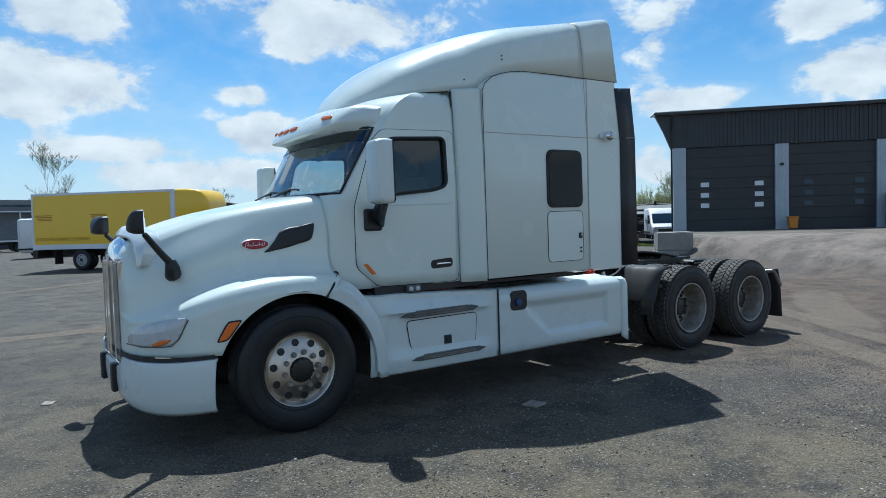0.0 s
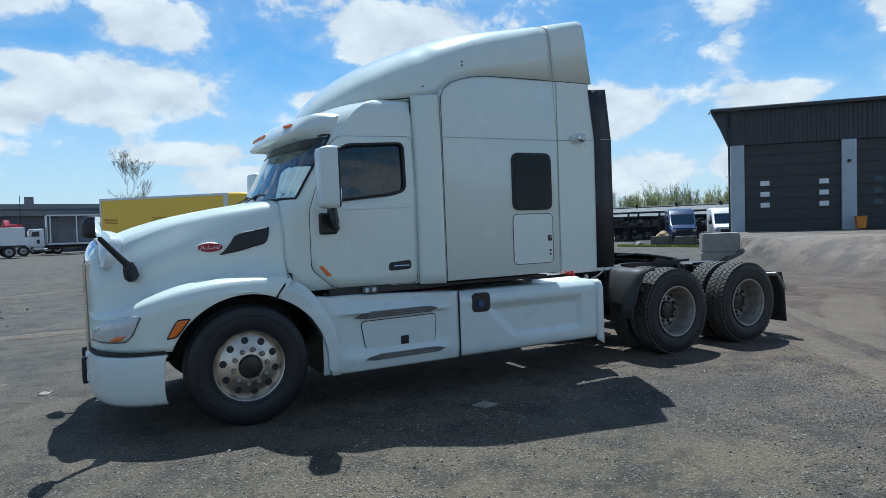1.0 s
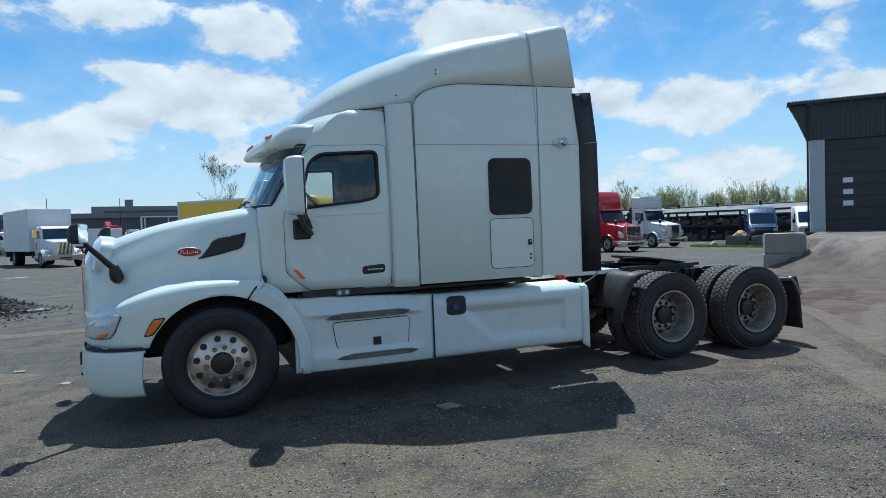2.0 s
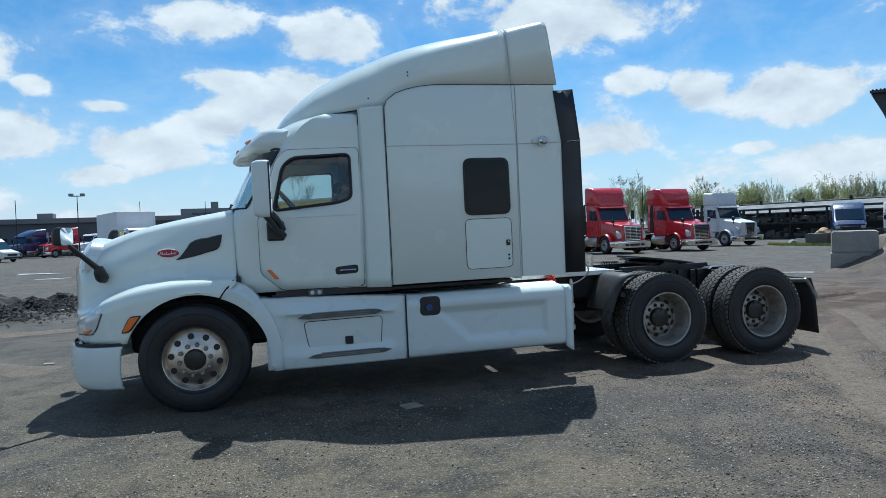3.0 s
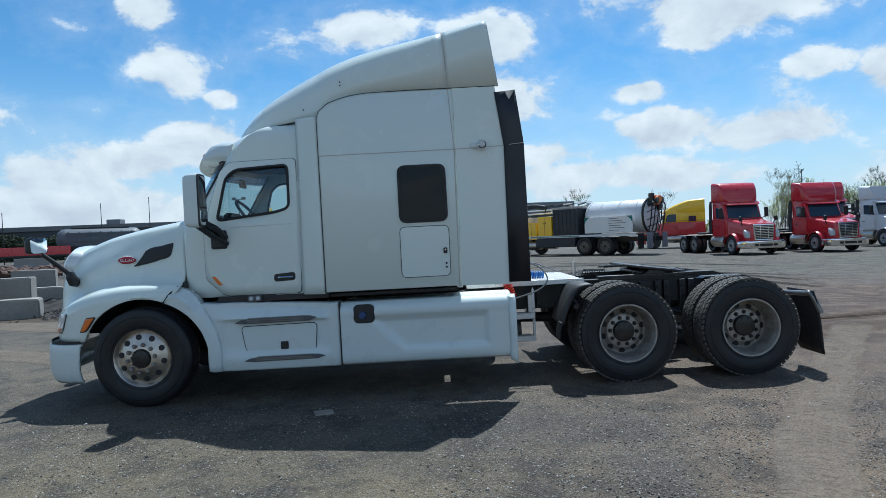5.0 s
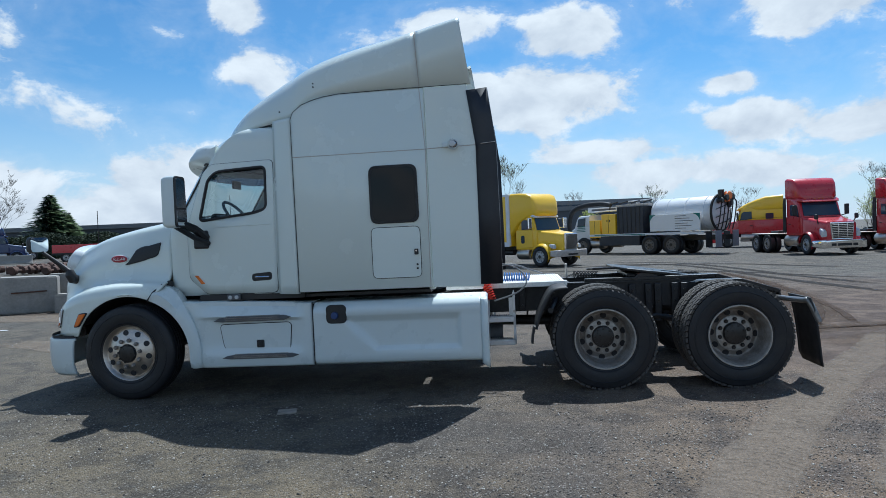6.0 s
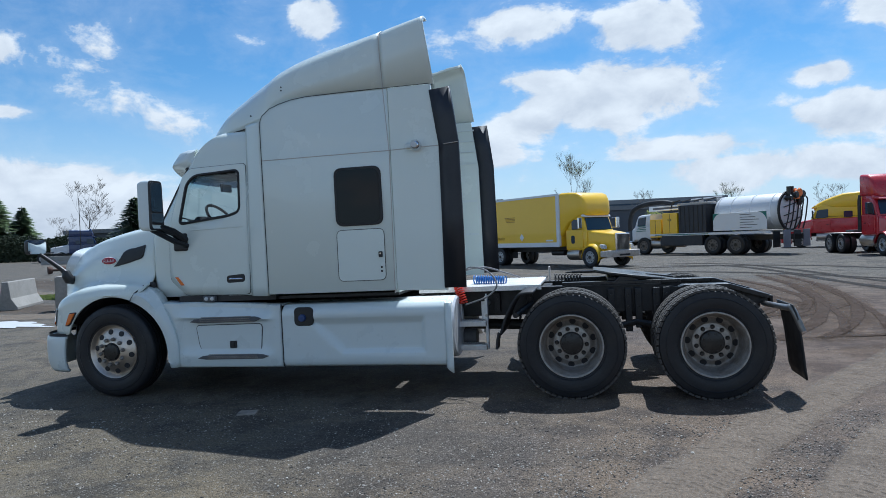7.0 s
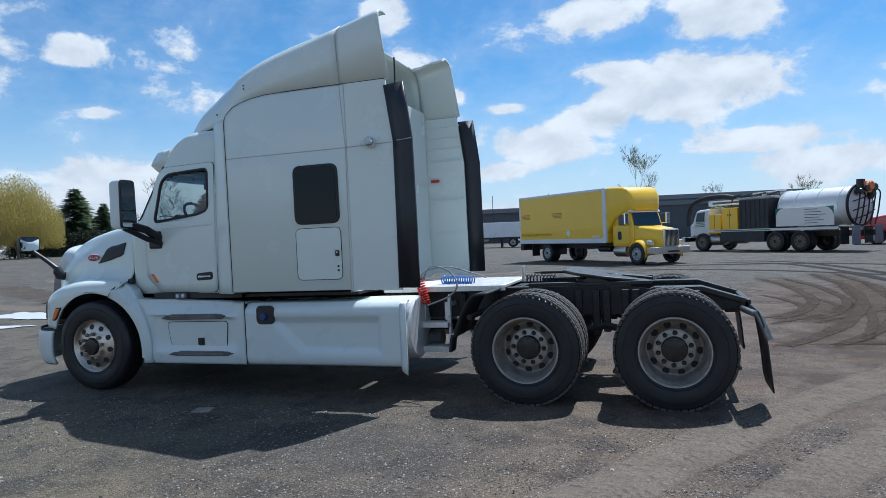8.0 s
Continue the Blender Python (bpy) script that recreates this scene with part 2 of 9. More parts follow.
wheel_steel = material("wheel_steel", (0.27, 0.248, 0.22), 0.5, 0.2, grain=0.25, grain_scale=25, blotch=0.75, blotch_scale=9, tint=(0.13, 0.095, 0.07))
deck_metal = material("deck_metal", (0.74, 0.73, 0.71), 0.5, 0.35, grain=0.15, blotch=0.4, blotch_scale=6, bump=0.3, bump_scale=40)
blue_cap = material("blue_cap", (0.02, 0.05, 0.16), 0.4)
screen_glass = glass("screen_glass", (0.55, 0.65, 0.68), 0.0, 0.15)
rim_grey = material("rim_grey", (0.40, 0.40, 0.40), 0.45, 0.5, grain=0.1, blotch=0.4, blotch_scale=5)
sun_band = glass("sun_band", (0.06, 0.10, 0.17), 0.0, 0.10)
clear_glass = glass("clear_glass", (0.62, 0.70, 0.70))
mirror_glass = material("mirror_glass", (0.8, 0.82, 0.85), 0.03, 1.0)
tinted_pane = material("tinted_pane", (0.006, 0.007, 0.008), 0.05, coat=0.0, spec=0.24)


def foliage(name, color, light=0.5):
    """Thin leaves, through which part of the light passes."""
    m = material(name, color, 0.75, grain=0.25, grain_scale=3)
    nt = m.node_tree
    b = nt.nodes["Principled BSDF"]
    o = nt.nodes["Material Output"]
    tr = nt.nodes.new("ShaderNodeBsdfTranslucent")
    tr.inputs[0].default_value = (color[0] * 1.1, color[1] * 1.1, color[2] * 0.7, 1)
    mx = nt.nodes.new("ShaderNodeMixShader")
    mx.inputs[0].default_value = light
    nt.links.new(b.outputs[0], mx.inputs[1])
    nt.links.new(tr.outputs[0], mx.inputs[2])
    nt.links.new(mx.outputs[0], o.inputs[0])
    return m


def worn_layer(name, color, tint, most=0.85):
    """A thin ragged layer on the ground that thins out towards its edges."""
    m = material(name, color, 0.95, grain=0.45, grain_scale=40, blotch=0.6, blotch_scale=3, tint=tint, bump=0.8, bump_scale=45, spec=0.08)
    nt = m.node_tree
    b = nt.nodes["Principled BSDF"]
    at_ = nt.nodes.new("ShaderNodeAttribute")
    at_.attribute_name = "cover"
    tc = nt.nodes.new("ShaderNodeTexCoord")
    n = nt.nodes.new("ShaderNodeTexNoise")
    n.inputs["Scale"].default_value, n.inputs["Detail"].default_value, n.inputs["Roughness"].default_value = 4.0, 8.0, 0.75
    nt.links.new(tc.outputs["Object"], n.inputs["Vector"])
    add = nt.nodes.new("ShaderNodeMath")
    add.operation = "MULTIPLY_ADD"
    nt.links.new(at_.outputs["Fac"], add.inputs[0])
    add.inputs[1].default_value = 0.62
    nt.links.new(n.outputs["Fac"], add.inputs[2])
    mr = nt.nodes.new("ShaderNodeMapRange")
    mr.inputs["From Min"].default_value, mr.inputs["From Max"].default_value = 0.72, 1.05
    mr.inputs["To Max"].default_value = most
    nt.links.new(add.outputs[0], mr.inputs["Value"])
    nt.links.new(mr.outputs["Result"], b.inputs["Alpha"])
    return m
hanger_steel = material("hanger_steel", (0.24, 0.235, 0.225), 0.34, 0.7, grain=0.15, grain_scale=30, blotch=0.5, blotch_scale=9, tint=(0.15, 0.13, 0.11))
flange_steel = material("flange_steel", (0.42, 0.40, 0.37), 0.42, 0.35, grain=0.2, grain_scale=40, blotch=0.5, blotch_scale=12, tint=(0.25, 0.20, 0.15))

# ---- building tools ----
def part(name, bm, mat, parent=None, label="", smooth=False, bevel=0.0):
    """Links a bmesh as one mesh object, under a thing or a part where one is given."""
    bmesh.ops.recalc_face_normals(bm, faces=bm.faces)
    me = bpy.data.meshes.new(name)
    bm.to_mesh(me)
    bm.free()
    me.materials.append(mat)
    if smooth:
        me.shade_smooth()
        me.set_sharp_from_angle(angle=radians(38))
    ob = new(name, me)
    if parent:
        ob.parent = parent
    if label:
        tagged(ob, label)
    if bevel:
        mod = ob.modifiers.new("bevel", "BEVEL")
        mod.width, mod.segments, mod.limit_method, mod.angle_limit = bevel, 2, "ANGLE", radians(40)
        mod.harden_normals = False
    return ob


def empty(name, m, label, category, group="", kind="", parent=None):
    ob = new(name)
    ob.matrix_basis = m
    ob.empty_display_size = 0.3
    if parent:
        ob.parent = parent
    return tagged(ob, label, category, group, kind)


def box(x0, x1, y0, y1, z0, z1, bm=None, m=None):
    bm = bm or bmesh.new()
    v = [bm.verts.new((x, y, z)) for x in (x0, x1) for y in (y0, y1) for z in (z0, z1)]
    if m is not None:
        for q in v:
            q.co = m @ q.co
    for f in ((0, 1, 3, 2), (4, 6, 7, 5), (0, 4, 5, 1), (2, 3, 7, 6), (0, 2, 6, 4), (1, 5, 7, 3)):
        bm.faces.new([v[i] for i in f])
    return bm


def prism(poly, axis, a, b, bm=None, m=None):
    """A polygon of two coordinates drawn out along the third axis, from a to b; a and b may be functions of the point."""
    bm = bm or bmesh.new()

    def place(p, w):
        w = w(*p) if callable(w) else w
        q = {"x": (w, p[0], p[1]), "y": (p[0], w, p[1]), "z": (p[0], p[1], w)}[axis]
        q = Vector(q)
        return m @ q if m is not None else q
    lo = [bm.verts.new(place(p, a)) for p in poly]
    hi = [bm.verts.new(place(p, b)) for p in poly]
    bm.faces.new(lo)
    bm.faces.new(hi[::-1])
    n = len(poly)
    for i in range(n):
        bm.faces.new((lo[i], hi[i], hi[(i + 1) % n], lo[(i + 1) % n]))
    return bm


def loft(rings, closed=False, caps=False, bm=None):
    bm = bm or bmesh.new()
    vs = [[bm.verts.new(p) for p in r] for r in rings]
    n = len(vs[0])
    for a, b in zip(vs, vs[1:]):
        for i in range(n if closed else n - 1):
            j = (i + 1) % n
            bm.faces.new((a[i], b[i], b[j], a[j]))
    if caps and closed:
        bm.faces.new(vs[0])
        bm.faces.new(vs[-1][::-1])
    return bm


def lathe(profile, n=48, bm=None, centre=(0, 0, 0), closed=False):
    """Turns a profile of (radius, y) about the y axis."""
    c = Vector(centre)
    rings = [[c + Vector((r * math.cos(2 * math.pi * k / n), y, r * math.sin(2 * math.pi * k / n))) for k in range(n)] for r, y in profile]
    if closed:
        rings.append(rings[0])
    bm = loft(rings, closed=True, bm=bm)
    bmesh.ops.remove_doubles(bm, verts=bm.verts, dist=1e-5)
    return bm


def tube(points, r, n=8, bm=None, cyclic=False, caps=True):
    """A round rod of radius r along the points."""
    bm = bm or bmesh.new()
    pts = [Vector(p) for p in points]
    rings = []
    up = Vector((0.13, 0.21, 0.97))
    for i, p in enumerate(pts):
        if cyclic:
            d = pts[(i + 1) % len(pts)] - pts[i - 1]
        else:
            d = pts[min(i + 1, len(pts) - 1)] - pts[max(i - 1, 0)]
        d.normalize()
        if abs(d.dot(up)) > 0.95:
            up = Vector((0.9, 0.3, 0.1))
        u = d.cross(up).normalized()
        w = u.cross(d).normalized()
        up = w
        rr = r[i] if isinstance(r, (list, tuple)) else r
        rings.append([bm.verts.new(p + rr * (math.cos(2 * math.pi * k / n) * u + math.sin(2 * math.pi * k / n) * w)) for k in range(n)])
    m = len(rings)
    for i in range(m if cyclic else m - 1):
        a, b = rings[i], rings[(i + 1) % m]
        for k in range(n):
            bm.faces.new((a[k], a[(k + 1) % n], b[(k + 1) % n], b[k]))
    if caps and not cyclic:
        bm.faces.new(rings[0][::-1])
        bm.faces.new(rings[-1])
    return bm


def cyl(a, b, r, n=16, r2=None, bm=None):
    return tube([a, b], [r, r if r2 is None else r2], n, bm)


def spline(pts, steps=6, cyclic=False):
    """A smooth curve through the points."""
    pts = [Vector(p) for p in pts]
    n = len(pts)
    out = []
    for i in range(n if cyclic else n - 1):
        if cyclic:
            p0, p1, p2, p3 = pts[i - 1], pts[i], pts[(i + 1) % n], pts[(i + 2) % n]
        else:
            p0, p1, p2, p3 = pts[max(i - 1, 0)], pts[i], pts[i + 1], pts[min(i + 2, n - 1)]
        for k in range(steps):
            t = k / steps
            out.append(0.5 * (2 * p1 + (p2 - p0) * t + (2 * p0 - 5 * p1 + 4 * p2 - p3) * t * t + (3 * p1 - p0 - 3 * p2 + p3) * t ** 3))
    if not cyclic:
        out.append(pts[-1])
    return out


def rounded(pts, r, n=5):
    """A polygon of 2D points with its corners rounded by r."""
    out = []
    m = len(pts)
    for i in range(m):
        p0, p1, p2 = Vector(pts[i - 1]), Vector(pts[i]), Vector(pts[(i + 1) % m])
        a, b = (p0 - p1), (p2 - p1)
        k = min(r, a.length * 0.45, b.length * 0.45)
        a, b = p1 + a.normalized() * k, p1 + b.normalized() * k
        for j in range(n + 1):
            t = j / n
            q = (1 - t) ** 2 * a + 2 * t * (1 - t) * p1 + t * t * b
            out.append((q.x, q.y))
    return out


def at(x, xs, ys):
    """Smooth table look-up."""
    x = min(max(x, xs[0]), xs[-1])
    i = min(max(int(np.searchsorted(xs, x)) - 1, 0), len(xs) - 2)
    h = xs[i + 1] - xs[i]
    t = (x - xs[i]) / h

    def slope(j):
        a, b = max(j - 1, 0), min(j + 1, len(xs) - 1)
        return (ys[b] - ys[a]) / (xs[b] - xs[a])
    m0, m1 = slope(i) * h, slope(i + 1) * h
    return (2 * t ** 3 - 3 * t * t + 1) * ys[i] + (t ** 3 - 2 * t * t + t) * m0 + (3 * t * t - 2 * t ** 3) * ys[i + 1] + (t ** 3 - t * t) * m1


def cut(ob, *cutters):
    """Cuts the cutters' solids out of an object for good."""
    for c in cutters:
        me = bpy.data.meshes.new("cutter")
        bmesh.ops.recalc_face_normals(c, faces=c.faces)
        c.to_mesh(me)
        c.free()
        co = bpy.data.objects.new("cutter", me)
        scene.collection.objects.link(co)
        co.matrix_basis = ob.matrix_world
        mod = ob.modifiers.new("cut", "BOOLEAN")
        mod.operation, mod.object, mod.solver = "DIFFERENCE", co, "EXACT"
        dg = bpy.context.evaluated_depsgraph_get()
        done = bpy.data.meshes.new_from_object(ob.evaluated_get(dg))
        ob.modifiers.remove(mod)
        old, ob.data = ob.data, done
        bpy.data.meshes.remove(old)
        bpy.data.objects.remove(co)
        bpy.data.meshes.remove(me)
    ob.data.shade_smooth()
    ob.data.set_sharp_from_angle(angle=radians(38))
    return ob


def solidify(ob, t, offset=-1):
    mod = ob.modifiers.new("thickness", "SOLIDIFY")
    mod.thickness, mod.offset = t, offset
    return ob


# ---- ground ----
def smooth(a, b, x):
    t = max(0.0, min(1.0, (x - a) / (b - a)))
    return t * t * (3 - 2 * t)


def apron(x, y):
    """Height of the raised apron before the workshop: a dirt ramp, held at its far corner by big blocks."""
    d = (27.4 - x) * 0.731 + (15.65 - y) * 0.682       # out from the workshop's front
    s = (x - 17.2) * 0.682 - (y - 8.3) * 0.731         # along it
    toe = 14.2 + 8.3 * smooth(0.8, 9.0, s)
    up = smooth(toe, 12.2 - 1.8 * smooth(1.0, 8.0, s), d)
    edge = 1.4 - 1.4 * d / 11.8 if d < 11.8 else 0.75
    return up * smooth(edge - (0.25 + 1.5 * smooth(12.4, 12.9, d)), edge + 0.6, s)


def land(x, y):
    """Height of the ground."""
    z = 0.008 * max(0.0, min(7.2, x)) * (1 - smooth(4, 14, abs(y + 1)))* (1 - smooth(9, 13, x))
    z -= 0.03 * (1 - smooth(-5.5, -2.5, y)) * (1 - smooth(12, 16, abs(x)))
    # towards the far left the yard climbs gently, and a little behind the truck
    z += 0.13 * smooth(13, 22, y) * smooth(-4, 3, x) * (1 - smooth(26, 34, x))
    z += 0.012 * max(0.0, min(60.0, -x - 6.0)) * smooth(6, 16, -x)
    z += apron(x, y)
    if -14 < x < 30 and -12 < y < 16:
        z += 0.012 * noise.noise(Vector((x * 0.55, y * 0.55, 0))) + 0.005 * noise.noise(Vector((x * 2.3, y * 2.3, 3)))
    return z


gx = [-1600, -900, -500, -300, -200, -140, -100, -80, -65, -55, -48, -42, -36, -31, -27, -23, -20, -18, -16] + [round(-14 + 0.3 * k, 2) for k in range(150)] + [31.5, 33, 35, 38, 42, 47, 53, 60, 70, 85, 110, 150, 220, 350, 600, 1000, 1600]
gy = [-1600, -800, -400, -200, -100, -60, -40, -28, -20, -16, -13.5] + [round(-12 + 0.3 * k, 2) for k in range(108)] + [21, 22.5, 24, 26, 28, 31, 34, 38, 43, 49, 56, 64, 74, 88, 110, 150, 220, 350, 600, 1000, 1600]
verts = [(x, y, land(x, y)) for y in gy for x in gx]
nx = len(gx)
faces = [(j * nx + i, j * nx + i + 1, (j + 1) * nx + i + 1, (j + 1) * nx + i) for j in range(len(gy) - 1) for i in range(nx - 1)]
gm = bpy.data.meshes.new("ground")
gm.from_pydata(verts, [], faces)
gm.shade_smooth()
layer = gm.attributes.new("dirt", "FLOAT", "POINT")
layer.data.foreach_set("value", [min(1.0, max(0.0, apron(x, y) * 2.2)) for x, y, z in verts])


def ground_material():
    m = bpy.data.materials.new("gravel_yard")
    m.use_nodes = True
    nt = m.node_tree
    b = nt.nodes["Principled BSDF"]
    tc = nt.nodes.new("ShaderNodeTexCoord")
    L = nt.links.new

    def mapping(sx, sy, rot=0.0):
        mp = nt.nodes.new("ShaderNodeMapping")
        mp.inputs["Scale"].default_value = (sx, sy, 1)
        mp.inputs["Rotation"].default_value = (0, 0, radians(rot))
        L(tc.outputs["Object"], mp.inputs["Vector"])
        return mp.outputs[0]

    def nz(scale, detail=6, rgh=0.6, vec=None, dist=0.0):
        n = nt.nodes.new("ShaderNodeTexNoise")
        n.inputs["Scale"].default_value, n.inputs["Detail"].default_value, n.inputs["Roughness"].default_value = scale, detail, rgh
        n.inputs["Distortion"].default_value = dist
        L(vec or tc.outputs["Object"], n.inputs["Vector"])
        return n.outputs["Fac"]

    def ramp(fac, lo, hi, a=0.0, c=1.0):
        n = nt.nodes.new("ShaderNodeMapRange")
        n.inputs["From Min"].default_value, n.inputs["From Max"].default_value = lo, hi
        n.inputs["To Min"].default_value, n.inputs["To Max"].default_value = a, c
        L(fac, n.inputs["Value"])
        return n.outputs["Result"]

    def mix(fac, a, c, mode="MIX"):
        n = nt.nodes.new("ShaderNodeMix")
        n.data_type, n.blend_type = "RGBA", mode
        for sock, v in ((n.inputs["Factor"], fac), (n.inputs["A"], a), (n.inputs["B"], c)):
            if isinstance(v, (int, float)):
                sock.default_value = v
            elif isinstance(v, tuple):
                sock.default_value = (*v, 1)
            else:
                L(v, sock)
        return n.outputs["Result"]

    zone = ramp(nz(0.16, 3, 0.5), 0.44, 0.56)                                                                   # gravel here, dust there
    base = mix(ramp(nz(0.5, 6, 0.65), 0.35, 0.65), (0.092, 0.082, 0.072), (0.140, 0.122, 0.103))
    tan = nt.nodes.new("ShaderNodeMath")
    tan.operation = "MULTIPLY"
    split = nt.nodes.new("ShaderNodeSeparateXYZ")
    L(tc.outputs["Object"], split.inputs[0])
    L(ramp(nz(0.28, 7, 0.68, None, 0.8), 0.40, 0.56, 0.0, 1.0), tan.inputs[0])
    L(ramp(split.outputs[1], -2.5, -5.0, 0.45, 1.0), tan.inputs[1])                                                  # more of the tan dust away from the parking row
    base = mix(tan.outputs[0], base, (0.265, 0.206, 0.130))
    base = mix(ramp(split.outputs[1], 1.5, 9.0, 0.0, 0.42), base, (0.150, 0.143, 0.137))                                  # the yard behind is coloured paler, in place of sheen at a low view
    base = mix(ramp(nz(0.9, 7, 0.7, mapping(0.30, 1.5, 14), 0.6), 0.50, 0.70, 0, 0.65), base, (0.225, 0.180, 0.132))   # drawn-out dusty streaks
    base = mix(ramp(nz(0.8, 7, 0.7, mapping(1.3, 0.3, 35), 0.5), 0.54, 0.74, 0, 0.6), base, (0.235, 0.192, 0.145))
    base = mix(ramp(nz(1.7, 8, 0.72), 0.47, 0.60, 0, 0.85), base, (0.072, 0.062, 0.053))                             # dark worn patches
    vo = nt.nodes.new("ShaderNodeTexVoronoi")
    vo.inputs["Scale"].default_value = 85.0
    L(tc.outputs["Object"], vo.inputs["Vector"])
    sep = nt.nodes.new("ShaderNodeSeparateColor")
    L(vo.outputs["Color"], sep.inputs[0])
    stones = nt.nodes.new("ShaderNodeMath")
    stones.operation = "MULTIPLY"
    L(ramp(sep.outputs[0], 0.86, 0.98, 0, 0.7), stones.inputs[0])
    L(ramp(zone, 0, 1, 0.3, 1.0), stones.inputs[1])
    base = mix(stones.outputs[0], base, (0.39, 0.36, 0.325))                                                          # pale stones
    base = mix(ramp(sep.outputs[1], 0.76, 0.95, 0, 0.45), base, (0.040, 0.038, 0.037))
    tone = ramp(sep.outputs[2], 0, 1, 0.76, 1.25)
    tones = nt.nodes.new("ShaderNodeCombineColor")
    for i in range(3):
        L(tone, tones.inputs[i])
    base = mix(1.0, base, tones.outputs[0], "MULTIPLY")
    v2 = nt.nodes.new("ShaderNodeTexVoronoi")
    v2.inputs["Scale"].default_value = 33.0
    L(tc.outputs["Object"], v2.inputs["Vector"])
    sep2 = nt.nodes.new("ShaderNodeSeparateColor")
    L(v2.outputs["Color"], sep2.inputs[0])
    base = mix(ramp(sep2.outputs[2], 0.80, 0.97, 0, 0.25), base, (0.22, 0.195, 0.16))
    # churned brown earth where the trucks turn behind the drive wheels
    off = nt.nodes.new("ShaderNodeVectorMath")
    off.operation = "SUBTRACT"
    L(tc.outputs["Object"], off.inputs[0])
    off.inputs[1].default_value = (10.2, 6.2, 0)
    sca = nt.nodes.new("ShaderNodeVectorMath")
    sca.operation = "MULTIPLY"
    L(off.outputs[0], sca.inputs[0])
    sca.inputs[1].default_value = (0.19, 0.12, 0)
    far = nt.nodes.new("ShaderNodeVectorMath")
    far.operation = "LENGTH"
    L(sca.outputs[0], far.inputs[0])
    churn = nt.nodes.new("ShaderNodeMath")
    churn.operation = "MULTIPLY_ADD"
    L(nz(0.7, 8, 0.75, None, 0.7), churn.inputs[0])
    churn.inputs[1].default_value = -2.2
    L(far.outputs["Value"], churn.inputs[2])
    brown = mix(ramp(nz(1.3, 9, 0.78, None, 0.6), 0.43, 0.58), (0.070, 0.047, 0.033), (0.20, 0.155, 0.115))
    brown = mix(1.0, brown, tones.outputs[0], "MULTIPLY")
    base = mix(ramp(churn.outputs[0], 0.05, -0.45, 0.0, 0.85), base, brown)
    dirt_at = nt.nodes.new("ShaderNodeAttribute")
    dirt_at.attribute_name = "dirt"
    soil = mix(ramp(nz(0.8, 8, 0.7), 0.38, 0.62), (0.25, 0.225, 0.19), (0.13, 0.118, 0.10))
    soil = mix(ramp(nz(0.55, 7, 0.7, mapping(0.35, 1.6, 43), 0.5), 0.46, 0.60, 0, 0.8), soil, (0.36, 0.32, 0.27))
    soil = mix(ramp(nz(2.6, 8, 0.75), 0.52, 0.68, 0, 0.7), soil, (0.095, 0.084, 0.072))
    soil = mix(1.0, soil, tones.outputs[0], "MULTIPLY")
    soil = mix(stones.outputs[0], soil, (0.34, 0.31, 0.27))
    base = mix(dirt_at.outputs["Fac"], base, soil)
    grit = ramp(nz(120, 6, 0.75), 0.3, 0.7, 0.74, 1.26)
    cmb = nt.nodes.new("ShaderNodeCombineColor")
    for i in range(3):
        L(grit, cmb.inputs[i])
    base = mix(1.0, base, cmb.outputs[0], "MULTIPLY")
    base = mix(1.0, base, (0.672, 0.682, 0.668), "MULTIPLY")
    grit_zone = nt.nodes.new("ShaderNodeMath")
    grit_zone.operation = "MULTIPLY"
    L(ramp(split.outputs[0], 2.5, 6.0, 0.0, 1.0), grit_zone.inputs[0])
    L(ramp(split.outputs[1], 14.0, 6.0, 0.0, 1.0), grit_zone.inputs[1])
    base = mix(grit_zone.outputs[0], base, mix(1.0, base, (1.17, 1.04, 1.03), "MULTIPLY"))     # warmer grit towards the drive wheels
    sand_zone = nt.nodes.new("ShaderNodeMath")
    sand_zone.operation = "MULTIPLY"
    L(ramp(split.outputs[0], 1.5, -2.0, 0.0, 1.0), sand_zone.inputs[0])
    L(ramp(split.outputs[1], -1.0, -3.5, 0.0, 1.0), sand_zone.inputs[1])
    base = mix(sand_zone.outputs[0], base, mix(1.0, base, (1.24, 1.20, 1.08), "MULTIPLY"))      # sandier ground before the truck's nose
    L(base, b.inputs["Base Color"])
    b.inputs["Roughness"].default_value = 0.8
    b.inputs["Specular IOR Level"].default_value = 0.28
    h1 = nt.nodes.new("ShaderNodeMath")
    h1.operation = "MULTIPLY_ADD"
    L(vo.outputs["Distance"], h1.inputs[0])
    h1.inputs[1].default_value = -0.6
    L(nz(30, 8, 0.7), h1.inputs[2])
    h2 = nt.nodes.new("ShaderNodeMath")
    h2.operation = "MULTIPLY_ADD"
    L(nz(5.5, 5, 0.6), h2.inputs[0])
    h2.inputs[1].default_value = 0.7
    L(h1.outputs[0], h2.inputs[2])
    bp = nt.nodes.new("ShaderNodeBump")
    bp.inputs["Strength"].default_value, bp.inputs["Distance"].default_value = 0.75, 0.03
    L(h2.outputs[0], bp.inputs["Height"])
    L(bp.outputs[0], b.inputs["Normal"])
    return m


gravel = ground_material()
gm.materials.append(gravel)
ground = tagged(new("ground", gm), "dark gravel and asphalt yard with dusty wheel streaks", "ground", kind="structure")


# loose stones on the near ground
stone_mat = material("stone", (0.26, 0.23, 0.195), 0.9, grain=0.4, grain_scale=9)


